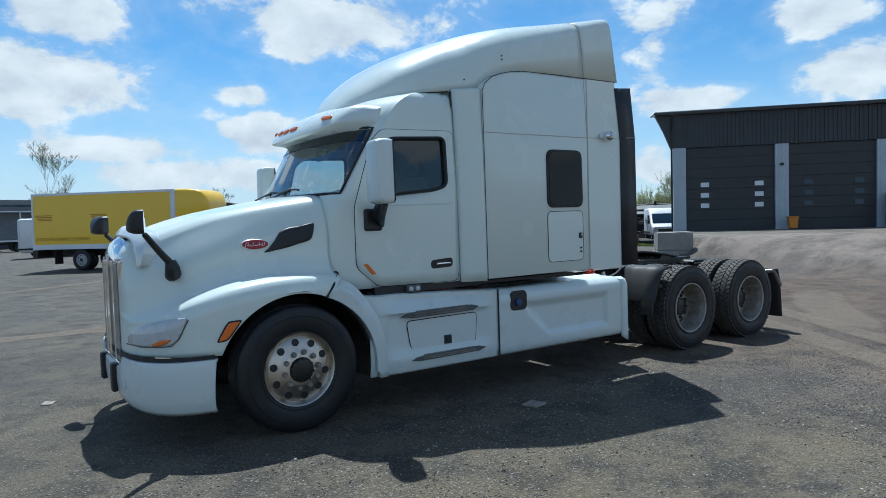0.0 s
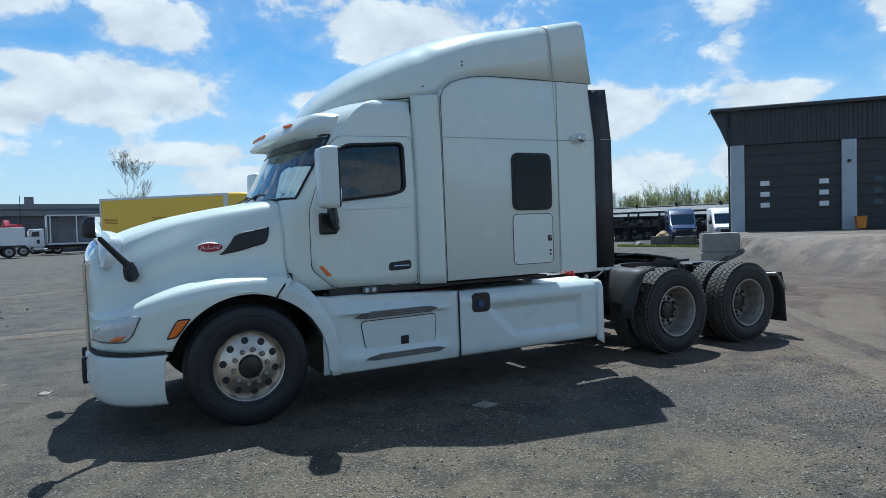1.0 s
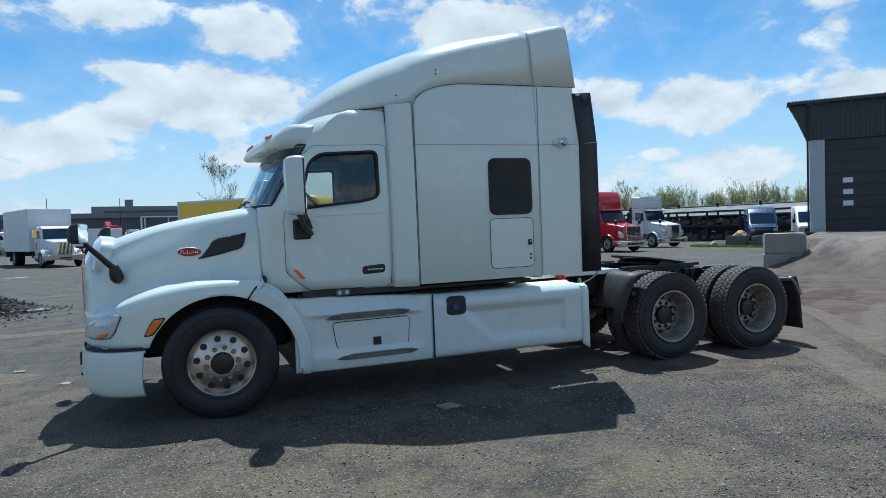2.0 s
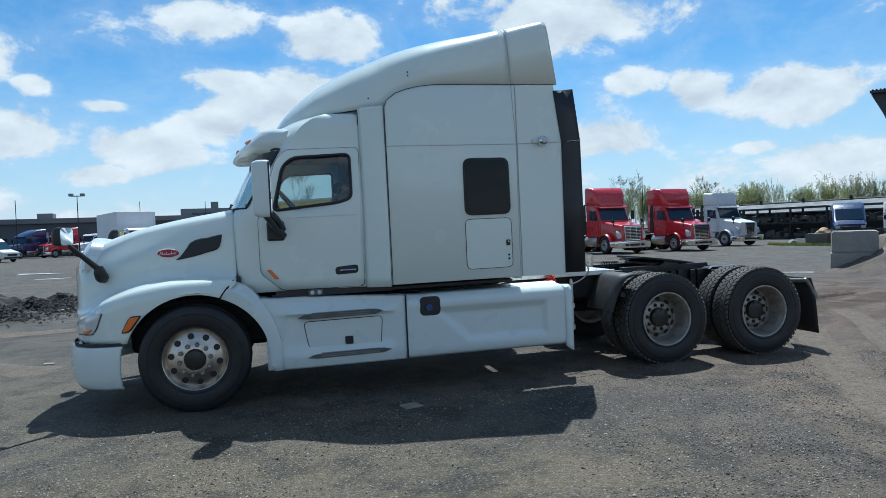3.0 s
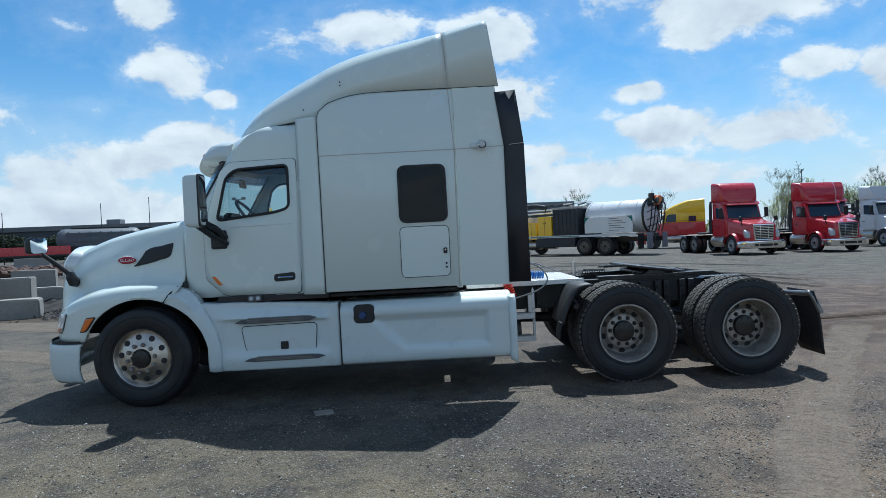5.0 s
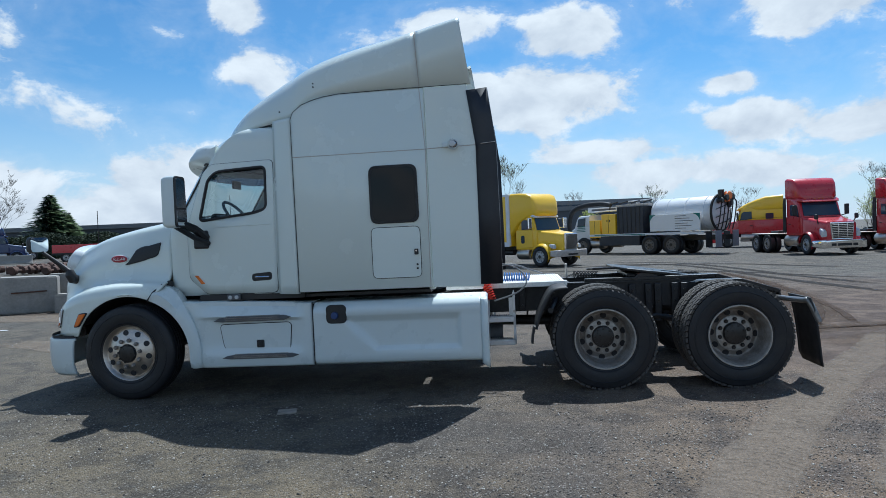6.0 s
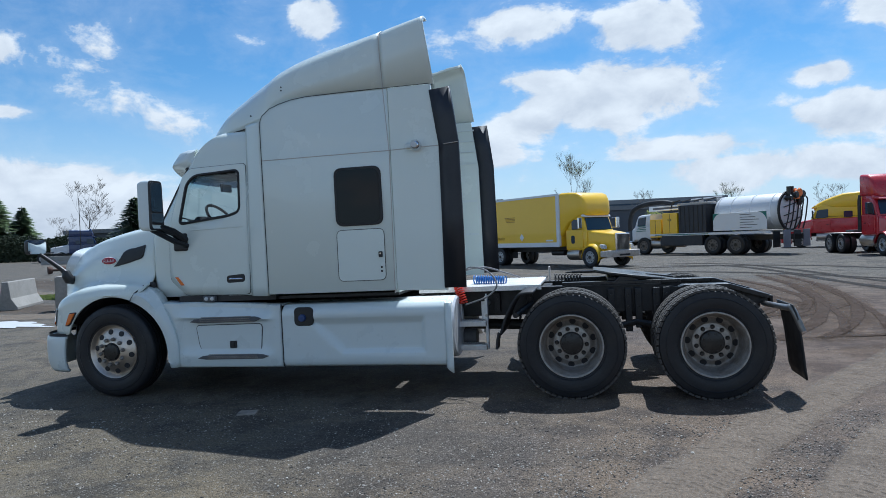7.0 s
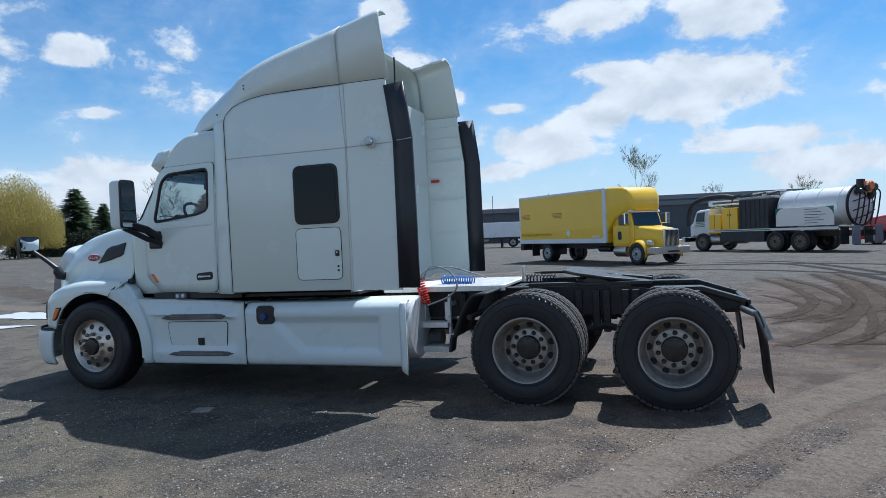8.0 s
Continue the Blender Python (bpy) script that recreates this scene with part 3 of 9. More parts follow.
def pebble_material():
    """Small stones, each of its own tone from near black to pale grey."""
    m = material("pebble", (0.2, 0.18, 0.15), 0.9)
    nt = m.node_tree
    geo = nt.nodes.new("ShaderNodeNewGeometry")
    tones = nt.nodes.new("ShaderNodeValToRGB")
    tones.color_ramp.elements[0].color = (0.045, 0.042, 0.040, 1)
    tones.color_ramp.elements[1].color = (0.46, 0.43, 0.38, 1)
    mid = tones.color_ramp.elements.new(0.62)
    mid.color = (0.16, 0.138, 0.112, 1)
    nt.links.new(geo.outputs["Random Per Island"], tones.inputs[0])
    nt.links.new(tones.outputs[0], nt.nodes["Principled BSDF"].inputs["Base Color"])
    return m


pebble = pebble_material()
rnd = random.Random(31)
vs, fs = [], []
for k in range(110000):
    x, y = rnd.uniform(-4.5, 11.5), -1.5 - 5.4 * rnd.random() ** 0.9
    lie = 0.5 + 1.1 * noise.noise(Vector((x * 0.35, y * 0.5, 5))) + 0.7 * noise.noise(Vector((x * 1.4, y * 1.9, 8))) + (0.16 if x > 3 else -0.12)
    if rnd.random() > lie:
        continue
    r = 0.0035 + 0.008 * rnd.random() ** 2.5
    if rnd.random() < 0.004:
        r *= 1.8
    z = land(x, y)
    a = rnd.uniform(0, 3.14)
    ca, sa, e, h = math.cos(a), math.sin(a), rnd.uniform(0.6, 1.0), rnd.uniform(0.45, 0.8)
    i = len(vs)
    for dx, dy, dz in ((1, 0, 0.1), (0.2, e, 0.15), (-1, 0.1, 0.1), (-0.1, -e, 0.1)):
        vs.append((x + r * (dx * ca - dy * sa), y + r * (dx * sa + dy * ca), z + r * dz))
    for dx, dy in ((0.55, 0.35 * e), (-0.5, 0.4 * e), (-0.1, -0.55 * e)):
        vs.append((x + r * (dx * ca - dy * sa), y + r * (dx * sa + dy * ca), z + r * h))
    fs += [(i, i + 1, i + 4), (i + 1, i + 5, i + 4), (i + 1, i + 2, i + 5), (i + 2, i + 3, i + 6), (i + 2, i + 6, i + 5), (i + 3, i, i + 6), (i, i + 4, i + 6), (i + 4, i + 5, i + 6)]
me = bpy.data.meshes.new("loose_stones")
me.from_pydata(vs, [], fs)
me.materials.append(pebble)
tagged(new("loose_stones", me), "scattered small gravel stones, dark and pale", "gravel", kind="stuff")

vs, fs = [], []
for k in range(4500):
    x, y = rnd.uniform(-5, 13), rnd.uniform(-6.8, 8.5)
    if -1.3 < y < 1.3 and -1 < x < 7:
        continue
    r = 0.004 + 0.009 * rnd.random() ** 4
    z, a, i = land(x, y), rnd.uniform(0, 6.28), len(vs)
    for j in range(4):
        vs.append((x + r * math.cos(a + j * 1.57) * rnd.uniform(0.7, 1.2), y + r * math.sin(a + j * 1.57) * rnd.uniform(0.7, 1.2), z))
    vs.append((x, y, z + r * rnd.uniform(0.6, 1.1)))
    fs += [(i, i + 1, i + 4), (i + 1, i + 2, i + 4), (i + 2, i + 3, i + 4), (i + 3, i, i + 4)]
me = bpy.data.meshes.new("dark_stones")
me.from_pydata(vs, [], fs)
me.materials.append(material("dark_stone", (0.055, 0.050, 0.046), 0.9, grain=0.3, grain_scale=30))
tagged(new("dark_stones", me), "scattered small dark stones and crumbs of earth", "gravel", kind="stuff")

# wheel tracks of soft brown dirt and black rubber, thin layers on the ground
track_dirt = worn_layer("track_dirt", (0.058, 0.040, 0.030), (0.088, 0.064, 0.049), 0.92)
track_soil = worn_layer("track_soil", (0.110, 0.080, 0.060), (0.145, 0.110, 0.084), 0.34)
track_rubber = worn_layer("track_rubber", (0.035, 0.032, 0.030), (0.06, 0.055, 0.05))
track_dust = worn_layer("track_dust", (0.25, 0.205, 0.162), (0.185, 0.152, 0.122), 0.5)


def track(points, width, mat, seed, label):
    """A ragged strip along a curve."""
    ridge = 0.010 if mat == track_dirt else 0.0
    lift = 0.004 if mat == track_soil else 0.008
    pts = spline([(x, y, 0) for x, y in points], 26)
    bm = bmesh.new()
    cover = bm.verts.layers.float.new("cover")
    rows = []
    for i, p in enumerate(pts):
        d = (pts[min(i + 1, len(pts) - 1)] - pts[max(i - 1, 0)]).normalized()
        nrm = Vector((-d.y, d.x, 0))
        fade = min(1.0, i / 14, (len(pts) - 1 - i) / 14)
        w = width * (0.75 + 0.25 * noise.noise(Vector((p.x * 0.7, p.y * 0.7, seed))))
        row = []
        for u, c, up in ((1.0, 0.0, 0.0), (0.72, 0.8, 0.6), (0.5, 0.95, 0.15), (0.0, 0.9, 0.0), (-0.5, 0.95, 0.15), (-0.72, 0.8, 0.6), (-1.0, 0.0, 0.0)):
            q = p + nrm * w * u
            v = bm.verts.new((q.x, q.y, land(q.x, q.y) + lift + ridge * up * fade * (0.6 + 0.8 * noise.noise(Vector((q.x * 3, q.y * 3, seed))))))
            v[cover] = c * fade
            row.append(v)
        rows.append(row)
    for r0, r1 in zip(rows, rows[1:]):
        for k in range(6):
            bm.faces.new((r0[k], r0[k + 1], r1[k + 1], r1[k]))
    return tagged(part("wheel_track", bm, mat), label, "track", kind="structure")


ruts = []
for k, (pts, wd, mat, lab) in enumerate((
        ([(9.08, 14.6), (9.5, 11.2), (9.4, 7.9), (8.75, 5.5), (8.05, 4.4)], 0.34, track_dirt, "curved brown wheel track in loose dirt"),
        ([(10.75, 16.2), (10.8, 11.8), (10.25, 7.8), (9.3, 4.6), (8.5, 2.9), (7.8, 1.9)], 0.38, track_dirt, "curved brown wheel track in loose dirt"),
        ([(8.45, 9.1), (8.9, 7.9), (8.95, 6.4), (8.45, 5.2), (7.95, 4.8)], 0.22, track_dirt, "curved brown wheel track in loose dirt"),
        ([(12.6, 7.0), (11.9, 11.7), (11.5, 16.0), (10.3, 19.4), (7.7, 21.0)], 0.30, track_rubber, "long dark curved tyre mark"),
        ([(13.4, 9.0), (12.6, 13.5), (12.0, 17.0), (10.6, 20.4), (8.0, 22.0)], 0.26, track_rubber, "long dark curved tyre mark"),
        ([(14.5, 11.0), (12.0, 14.8), (8.5, 17.2), (4.0, 18.0)], 0.28, track_rubber, "long dark curved tyre mark"),
        ([(16.0, 15.0), (12.5, 18.8), (8.0, 19.6), (3.0, 19.0)], 0.30, track_rubber, "long dark curved tyre mark"),
        ([(10.1, 6.8), (8.95, 5.2), (7.95, 3.9)], 0.25, track_dirt, "short brown wheel track in loose dirt"),
        ([(10.9, 13.0), (10.3, 8.6), (9.7, 5.0), (8.9, 2.3)], 0.24, track_dirt, "curved brown wheel track in loose dirt"),
        ([(9.6, 2.2), (8.45, 0.6), (7.0, -1.4), (6.2, -2.6), (5.6, -3.6), (4.9, -5.0)], 0.42, track_dust, "pale dusty wheel track"),
        ([(10.4, 2.0), (9.3, 0.3), (7.7, -1.8), (6.9, -3.0), (6.2, -4.2)], 0.34, track_dust, "pale dusty wheel track"),
        ([(12.8, 3.7), (11.4, 3.2), (9.7, 2.6), (8.0, 2.2)], 0.22, track_dirt, "short brown wheel track in loose dirt"),
        ([(-6.0, 5.6), (-3.0, 6.0), (-0.4, 6.3), (2.5, 6.6)], 0.5, track_dust, "pale dusty wheel track"),
        ([(-8.0, 13.5), (-3.0, 15.4), (1.0, 17.8), (5.0, 18.6)], 0.4, track_dust, "pale dusty wheel track"),
        ([(-5.5, 3.4), (-3.0, 2.2), (-1.8, 1.4)], 0.6, track_dust, "pale dusty wheel track"),
        ([(-22.0, 14.0), (-15.0, 10.5), (-9.0, 8.2), (-3.0, 8.6)], 1.5, track_soil, "broad stain of damp brown soil on the yard"),
        ([(-26.0, 24.0), (-18.0, 17.5), (-10.0, 13.5), (-4.0, 12.0)], 1.7, track_soil, "broad stain of damp brown soil on the yard"),
        ([(-18.0, 9.0), (-12.0, 6.6), (-7.0, 6.9), (-3.0, 5.4)], 1.0, track_dust, "broad pale streak of dust on the yard"),
        ([(-24.0, 19.0), (-16.0, 13.8), (-9.0, 10.8), (-3.0, 10.2)], 1.1, track_dust, "broad pale streak of dust on the yard"),
        ([(13.0, 1.2), (11.0, 0.2), (9.2, -0.9), (7.4, -2.2)], 0.75, track_dust, "broad pale streak of dust on the yard"),
        ([(14.0, 3.8), (11.6, 2.4), (9.4, 1.6), (7.6, 0.9)], 0.55, track_soil, "broad stain of brown soil behind the drive wheels"),
        ([(14.0, -0.6), (11.0, -1.6), (9.0, -2.8), (7.6, -4.4)], 0.6, track_soil, "broad stain of brown soil behind the drive wheels"))):
    if mat == track_dirt:
        track([(x - 0.30, y) for x, y in pts], wd * 0.50, mat, 100 + k, lab)
        track([(x + 0.30, y + 0.1) for x, y in pts], wd * 0.46, mat, 150 + k, lab)
        track([(x, y + 0.05) for x, y in pts], wd * 2.4, track_soil, 170 + k, "broad stain of brown soil along the wheel tracks")
        ruts.append(pts)
    else:
        track(pts, wd, mat, 100 + k, lab)

# prints of tyre lugs in the dust
tread_soil = worn_layer("tread_soil", (0.075, 0.066, 0.055), (0.11, 0.095, 0.08), 0.75)


def tread_print(points, width, seed):
    """Two rows of slanting lug prints along a curve."""
    rnd = random.Random(seed)
    pts = spline([(x, y, 0) for x, y in points], 30)
    bm = bmesh.new()
    cover = bm.verts.layers.float.new("cover")
    gone = 0.0
    for a, b in zip(pts, pts[1:]):
        gone += (b - a).length
        if gone < 0.06:
            continue
        gone = 0.0
        d = (b - a).normalized()
        n = Vector((-d.y, d.x, 0))
        for row in (-0.62, -0.2, 0.2, 0.62):
            if rnd.random() < 0.3:
                continue
            c = b + n * width * row + d * rnd.uniform(-0.01, 0.01)
            w, h, lean = width * 0.15, 0.011, 0.35 if row > 0 else -0.35
            quad = []
            for u, v in ((-1, -1), (1, -1), (1, 1), (-1, 1)):
                q = c + n * w * u + d * (h * v + lean * w * u)
                p = bm.verts.new((q.x, q.y, land(q.x, q.y) + 0.011))
                p[cover] = 0.46
                quad.append(p)
            bm.faces.new(quad)
    return tagged(part("tread_print", bm, tread_soil), "rows of tyre lug prints pressed into dust", "track", kind="structure")


tread_print([(9.6, 2.2), (8.45, 0.6), (7.0, -1.4), (6.2, -2.6), (5.6, -3.6), (4.9, -5.0)], 0.30, 3)
tread_print([(10.4, 2.0), (9.3, 0.3), (7.7, -1.8), (6.9, -3.0), (6.2, -4.2)], 0.26, 4)
tread_print([(-5.5, 3.4), (-3.0, 2.2), (-1.8, 1.4)], 0.34, 5)
for k, pts in enumerate(ruts):
    tread_print([(x - 0.28, y) for x, y in pts], 0.26, 20 + k)
    tread_print([(x + 0.26, y + 0.1) for x, y in pts], 0.24, 40 + k)

# a flat pale chip and a few scraps lying about
for k, (x, y, sx, sy, rz) in enumerate(((1.96, -1.80, 0.085, 0.075, 15), (-1.6, 1.2, 0.07, 0.05, 70), (-2.3, 2.3, 0.06, 0.05, 10), (5.2, -4.4, 0.02, 0.015, 0))):
    bm = box(-sx, sx, -sy, sy, 0, 0.015)
    bmesh.ops.subdivide_edges(bm, edges=list(bm.edges), cuts=1, use_grid_fill=True)
    for v in bm.verts:
        v.co += 0.01 * noise.noise_vector(v.co * 21 + Vector((k, 0, 0)))
    ob = part("stone_chip", bm, stone_mat)
    ob.matrix_basis = pose(x, y, land(x, y) - 0.002, 0, 0, rz)
    tagged(ob, "flat pale stone chip on the ground", "stone", "stone chips")

# ---- the white road tractor ----
# Its own axes: x from the front axle to the rear, y to its right-hand side, z up from its wheels.
truck = empty("semi_truck", pose(0, 0, 0, 0, -0.63, 0), "white road tractor with a tall sleeper, parked on dark gravel", "truck")
ARCH_X, ARCH_Z, ARCH_R = 0.03, 0.46, 0.655
HX = [-1.155, -1.125, -1.05, -0.92, -0.75, -0.5, -0.25, 0.0, 0.25, 0.41]
H_TOP = [1.40, 1.485, 1.56, 1.617, 1.69, 1.782, 1.842, 1.888, 1.925, 1.948]
H_SHOULDER = [0.40, 0.46, 0.53, 0.60, 0.67, 0.74, 0.79, 0.83, 0.86, 0.88]
H_WAIST = [0.42, 0.53, 0.64, 0.74, 0.82, 0.88, 0.905, 0.925, 0.94, 0.95]
H_CREST = [0.98, 0.94, 0.95, 1.00, 1.085, 1.17, 1.212, 1.225, 1.22, 1.205]
H_CROWN = [0.055, 0.05, 0.047, 0.043, 0.034, 0.012, 0.003, 0.0, 0.0, 0.0]
H_OUT = [0.50, 0.62, 0.78, 0.96, 1.10, 1.185, 1.205, 1.21, 1.21, 1.20]


def hood_low(x):
    d = ARCH_R ** 2 - (x - ARCH_X) ** 2
    return max(0.70, ARCH_Z + math.sqrt(d)) if d > 0 else 0.70


def hood_half(x):
    """The hood's half section at x, from the middle of the top down to the lower edge: (y, z)."""
    zc, ws, yw, zf, yo, zl = at(x, HX, H_TOP), at(x, HX, H_SHOULDER), at(x, HX, H_WAIST), at(x, HX, H_CREST), at(x, HX, H_OUT), hood_low(x)
    up = at(x, HX, H_CROWN)
    c = [(0, zc + up), (0.5 * ws, zc + 0.88 * up - 0.01), (0.80 * ws, zc + 0.45 * up - 0.024), (0.92 * ws, zc - 0.055), (0.985 * ws, zc - 0.115), (ws + (yw - ws) * 0.8, zc - 0.30), (yw, zf + 0.17),
         (yw + 0.25 * (yo - yw), zf + 0.062), (yw + 0.74 * (yo - yw), zf + 0.018), (yo - 0.03, zf - 0.02), (yo - 0.004, zf - 0.08), (yo, max(zf - 0.15, zl + 0.03)), (yo, zl)]
    c[5] = (c[5][0], max(c[5][1], zf + 0.24))
    return [(p.x, p.y) for p in spline([Vector((a, b)) for a, b in c], 4)]


def hood_y(x, z):
    h = hood_half(x)
    for (y0, z0), (y1, z1) in zip(h, h[1:]):
        if z1 <= z <= z0 and z0 > z1:
            return y0 + (y1 - y0) * (z0 - z) / (z0 - z1)
    return h[-1][0]


def build_hood():
    xs = sorted(set([round(-1.155 + 0.015 * k, 3) for k in range(19)] + [round(-0.88 + 0.03 * k, 3) for k in range(44)] + [0.41] + [-0.5665, -0.55, 0.6]))
    xs = [x for x in xs if x <= 0.411]
    rings = []
    for x in xs:
        h = hood_half(x)
        ring = []
        for y, z in [(-a, b) for a, b in h[:0:-1]] + h:
            q = x
            if x > 0.15 and z < 1.2:
                q = x - (1.2 - z) * 0.95 * (x - 0.15) / 0.26
            # the rear edge bows forward towards the middle of the windscreen
            if x > 0.2:
                q -= 0.05 * (1 - min(1, abs(y) / 0.85) ** 2) * (x - 0.2) / 0.21
            if x > 0.3:
                q += 0.013 * (x - 0.3) / 0.11
            ring.append((q, y, max(z, hood_low(q))))
        rings.append(ring)
    bm = loft(rings)
    bm.verts.ensure_lookup_table()
    n = len(rings[0])
    for i in range(n // 2):
        a, b, c, d = bm.verts[i], bm.verts[i + 1], bm.verts[n - 2 - i], bm.verts[n - 1 - i]
        if b != c:
            bm.faces.new((a, b, c, d))
        else:
            bm.faces.new((a, b, d))
    ob = part("hood", bm, white_paint, truck, "white sloping hood with flared wheel arches", smooth=True)
    return solidify(ob, 0.02)


hood = build_hood()


def skin(name, cols, side, lift, mat, parent, label="", rows=8, smooth=True):
    """A patch lying on the hood's side. cols: (x, lower z, upper z)."""
    rings = []
    for x, z0, z1 in cols:
        ring = []
        for k in range(rows + 1):
            z = z0 + (z1 - z0) * k / rows
            y, y2, y3 = hood_y(x, z), hood_y(x + 0.01, z), hood_y(x, z + 0.01)
            nrm = Vector((-(y2 - y) / 0.01, 1, -(y3 - y) / 0.01)).normalized()
            p = Vector((x, y, z)) + nrm * lift
            ring.append((p.x, p.y * side, p.z))
        rings.append(ring)
    ob = part(name, loft(rings), mat, parent, label, smooth=smooth)
    return solidify(ob, 0.012, 0)


for side in (-1, 1):
    lamp = skin("headlight", [(-1.13, 0.795, 0.84), (-1.10, 0.783, 0.885), (-1.06, 0.778, 0.92), (-1.01, 0.778, 0.95), (-0.96, 0.783, 0.968), (-0.91, 0.79, 0.982), (-0.88, 0.805, 0.987),
                              (-0.855, 0.845, 0.991), (-0.83, 0.90, 0.994), (-0.80, 0.98, 0.996)], side, 0.006, clear_lens, truck, "clear swept-back headlight")
    skin("turn_signal", [(-1.00, 0.783, 0.80), (-0.96, 0.79, 0.832), (-0.92, 0.808, 0.835), (-0.895, 0.835, 0.837)], side, 0.014, amber_lens, lamp, "orange reflector", rows=3)
    skin("bezel", [(-1.14, 0.781, 0.786), (-1.06, 0.770, 0.775), (-0.96, 0.775, 0.780), (-0.9, 0.785, 0.790), (-0.85, 0.842, 0.848), (-0.79, 0.978, 0.984)], side, 0.007, step_grey, lamp, rows=1)
    skin("side_marker", [(-0.596, 0.810, 0.818), (-0.575, 0.812, 0.858), (-0.550, 0.818, 0.902), (-0.528, 0.836, 0.938), (-0.505, 0.868, 0.944), (-0.475, 0.908, 0.946), (-0.450, 0.940, 0.947)], side, 0.014, amber_lens, truck, "amber side marker lamp")
    skin("marker_frame", [(-0.610, 0.800, 0.812), (-0.578, 0.801, 0.874), (-0.550, 0.806, 0.924), (-0.526, 0.822, 0.951), (-0.500, 0.855, 0.955), (-0.468, 0.898, 0.957), (-0.436, 0.945, 0.957)], side, 0.006, seam_dark, truck, "thin dark lamp surround")
    vent = skin("hood_vent", [(-0.135, 1.447, 1.452), (-0.10, 1.450, 1.476), (-0.07, 1.455, 1.51), (-0.04, 1.462, 1.545), (0.0, 1.468, 1.605), (0.05, 1.478, 1.632), (0.10, 1.49, 1.645),
                              (0.16, 1.508, 1.648), (0.21, 1.518, 1.660), (0.25, 1.532, 1.669), (0.272, 1.553, 1.673), (0.288, 1.60, 1.676), (0.300, 1.655, 1.678)], side, 0.006, black_plastic, truck, "black hood side vent")
    rows_ = []
    for k in range(13):
        a = math.pi * k / 12
        rows_.append((-0.205 - 0.108 * math.cos(a), 1.515 - 0.042 * math.sin(a), 1.515 + 0.042 * math.sin(a)))
    badge = skin("badge", rows_, side, 0.006, badge_white, truck, "small oval badge with a red field", rows=6)
    skin("badge_field", [(-0.205 + (x + 0.205) * 0.94, 1.515 + (a - 1.515) * 0.87, 1.515 + (b - 1.515) * 0.87) for x, a, b in rows_], side, 0.013, badge_red, badge, rows=6)
    line = [(-0.288, 1.497), (-0.276, 1.535), (-0.258, 1.531), (-0.262, 1.517), (-0.274, 1.514), (-0.25, 1.505), (-0.242, 1.517), (-0.246, 1.506), (-0.226, 1.506), (-0.222, 1.533), (-0.226, 1.507), (-0.208, 1.506),
            (-0.203, 1.517), (-0.207, 1.506), (-0.19, 1.507), (-0.188, 1.519), (-0.178, 1.507), (-0.174, 1.535), (-0.176, 1.509), (-0.168, 1.517), (-0.158, 1.507), (-0.150, 1.534), (-0.152, 1.507), (-0.138, 1.507), (-0.132, 1.532)]
    part("badge_stroke", tube([(x, side * (hood_y(x, z) + 0.0195), z) for x, z in line], 0.0027, 5), badge_white, badge)

# grille
g = box(-1.16, -1.12, -0.40, 0.40, 0.60, 1.44)
grille = part("grille", g, chrome, truck, "tall chrome-framed grille with dark mesh")
crown = []
for k in range(9):
    t = k / 8
    z, x, w = 1.38 + 0.255 * math.sin(t * 1.5), -1.185 + 0.15 * (1 - math.cos(t * 1.5)), 0.435 - 0.02 * t
    crown.append([(x + 0.06 * (abs(u) ** 2.5), u * w, z - (0.02 + 0.10 * t) * abs(u) ** 2.5) for u in [-1 + j / 8 for j in range(17)]])
ob = part("grille_crown", loft(crown), chrome, grille, "polished chrome crown", smooth=True)
solidify(ob, 0.02)
for y in (-0.405, -0.22, -0.03, 0.03, 0.22, 0.405):
    w = 0.028 if abs(y) > 0.4 else 0.016
    part("bar", box(-1.19 + 0.04 * (abs(y) / 0.4) ** 2.5, -1.15 + 0.03 * (abs(y) / 0.4) ** 2.5, y - w, y + w, 0.60, 1.42), chrome, grille, bevel=0.008)
part("sill", box(-1.187, -1.135, -0.40, 0.40, 0.585, 0.615), chrome, grille, bevel=0.006)
bm = bmesh.new()
for k in range(44):
    z = 0.625 + k * 0.018
    box(-1.172, -1.161, -0.39, 0.39, z, z + 0.006, bm)
for k in range(30):
    y = -0.38 + k * 0.026
    box(-1.170, -1.162, y, y + 0.006, 0.62, 1.41, bm)
part("mesh_backing", box(-1.163, -1.159, -0.385, 0.385, 0.62, 1.41), black_plastic, grille)
part("mesh", bm, steel_grey, grille, "dark woven wire mesh")

# bright shield standing up round the nose of the hood
edge = [((-1.055, 0.605, 1.365), (-1.030, 0.662, 1.385)), ((-1.06, 0.585, 1.47), (-1.0, 0.652, 1.52)), ((-1.06, 0.525, 1.545), (-0.965, 0.585, 1.63)), ((-1.07, 0.40, 1.595), (-0.99, 0.42, 1.68)),
        ((-1.085, 0.20, 1.61), (-1.02, 0.20, 1.70)), ((-1.09, 0.0, 1.615), (-1.025, 0.0, 1.705))]
edge = [((a[0], -a[1], a[2]), (b[0], -b[1], b[2])) for a, b in edge] + edge[-2::-1]
lower, upper = spline([a for a, b in edge], 5), spline([b for a, b in edge], 5)
rings = []
for a, b in zip(lower, upper):
    rings.append([a.lerp(b, u) + Vector((-0.012 * math.sin(math.pi * u), 0, 0)) for u in (0, 0.25, 0.5, 0.75, 1)]
                 + [b + Vector((0.08, -0.05 * b.y, -0.012)), b + Vector((0.15, -0.10 * b.y, -0.045)), b + Vector((0.20, -0.14 * b.y, -0.10))])
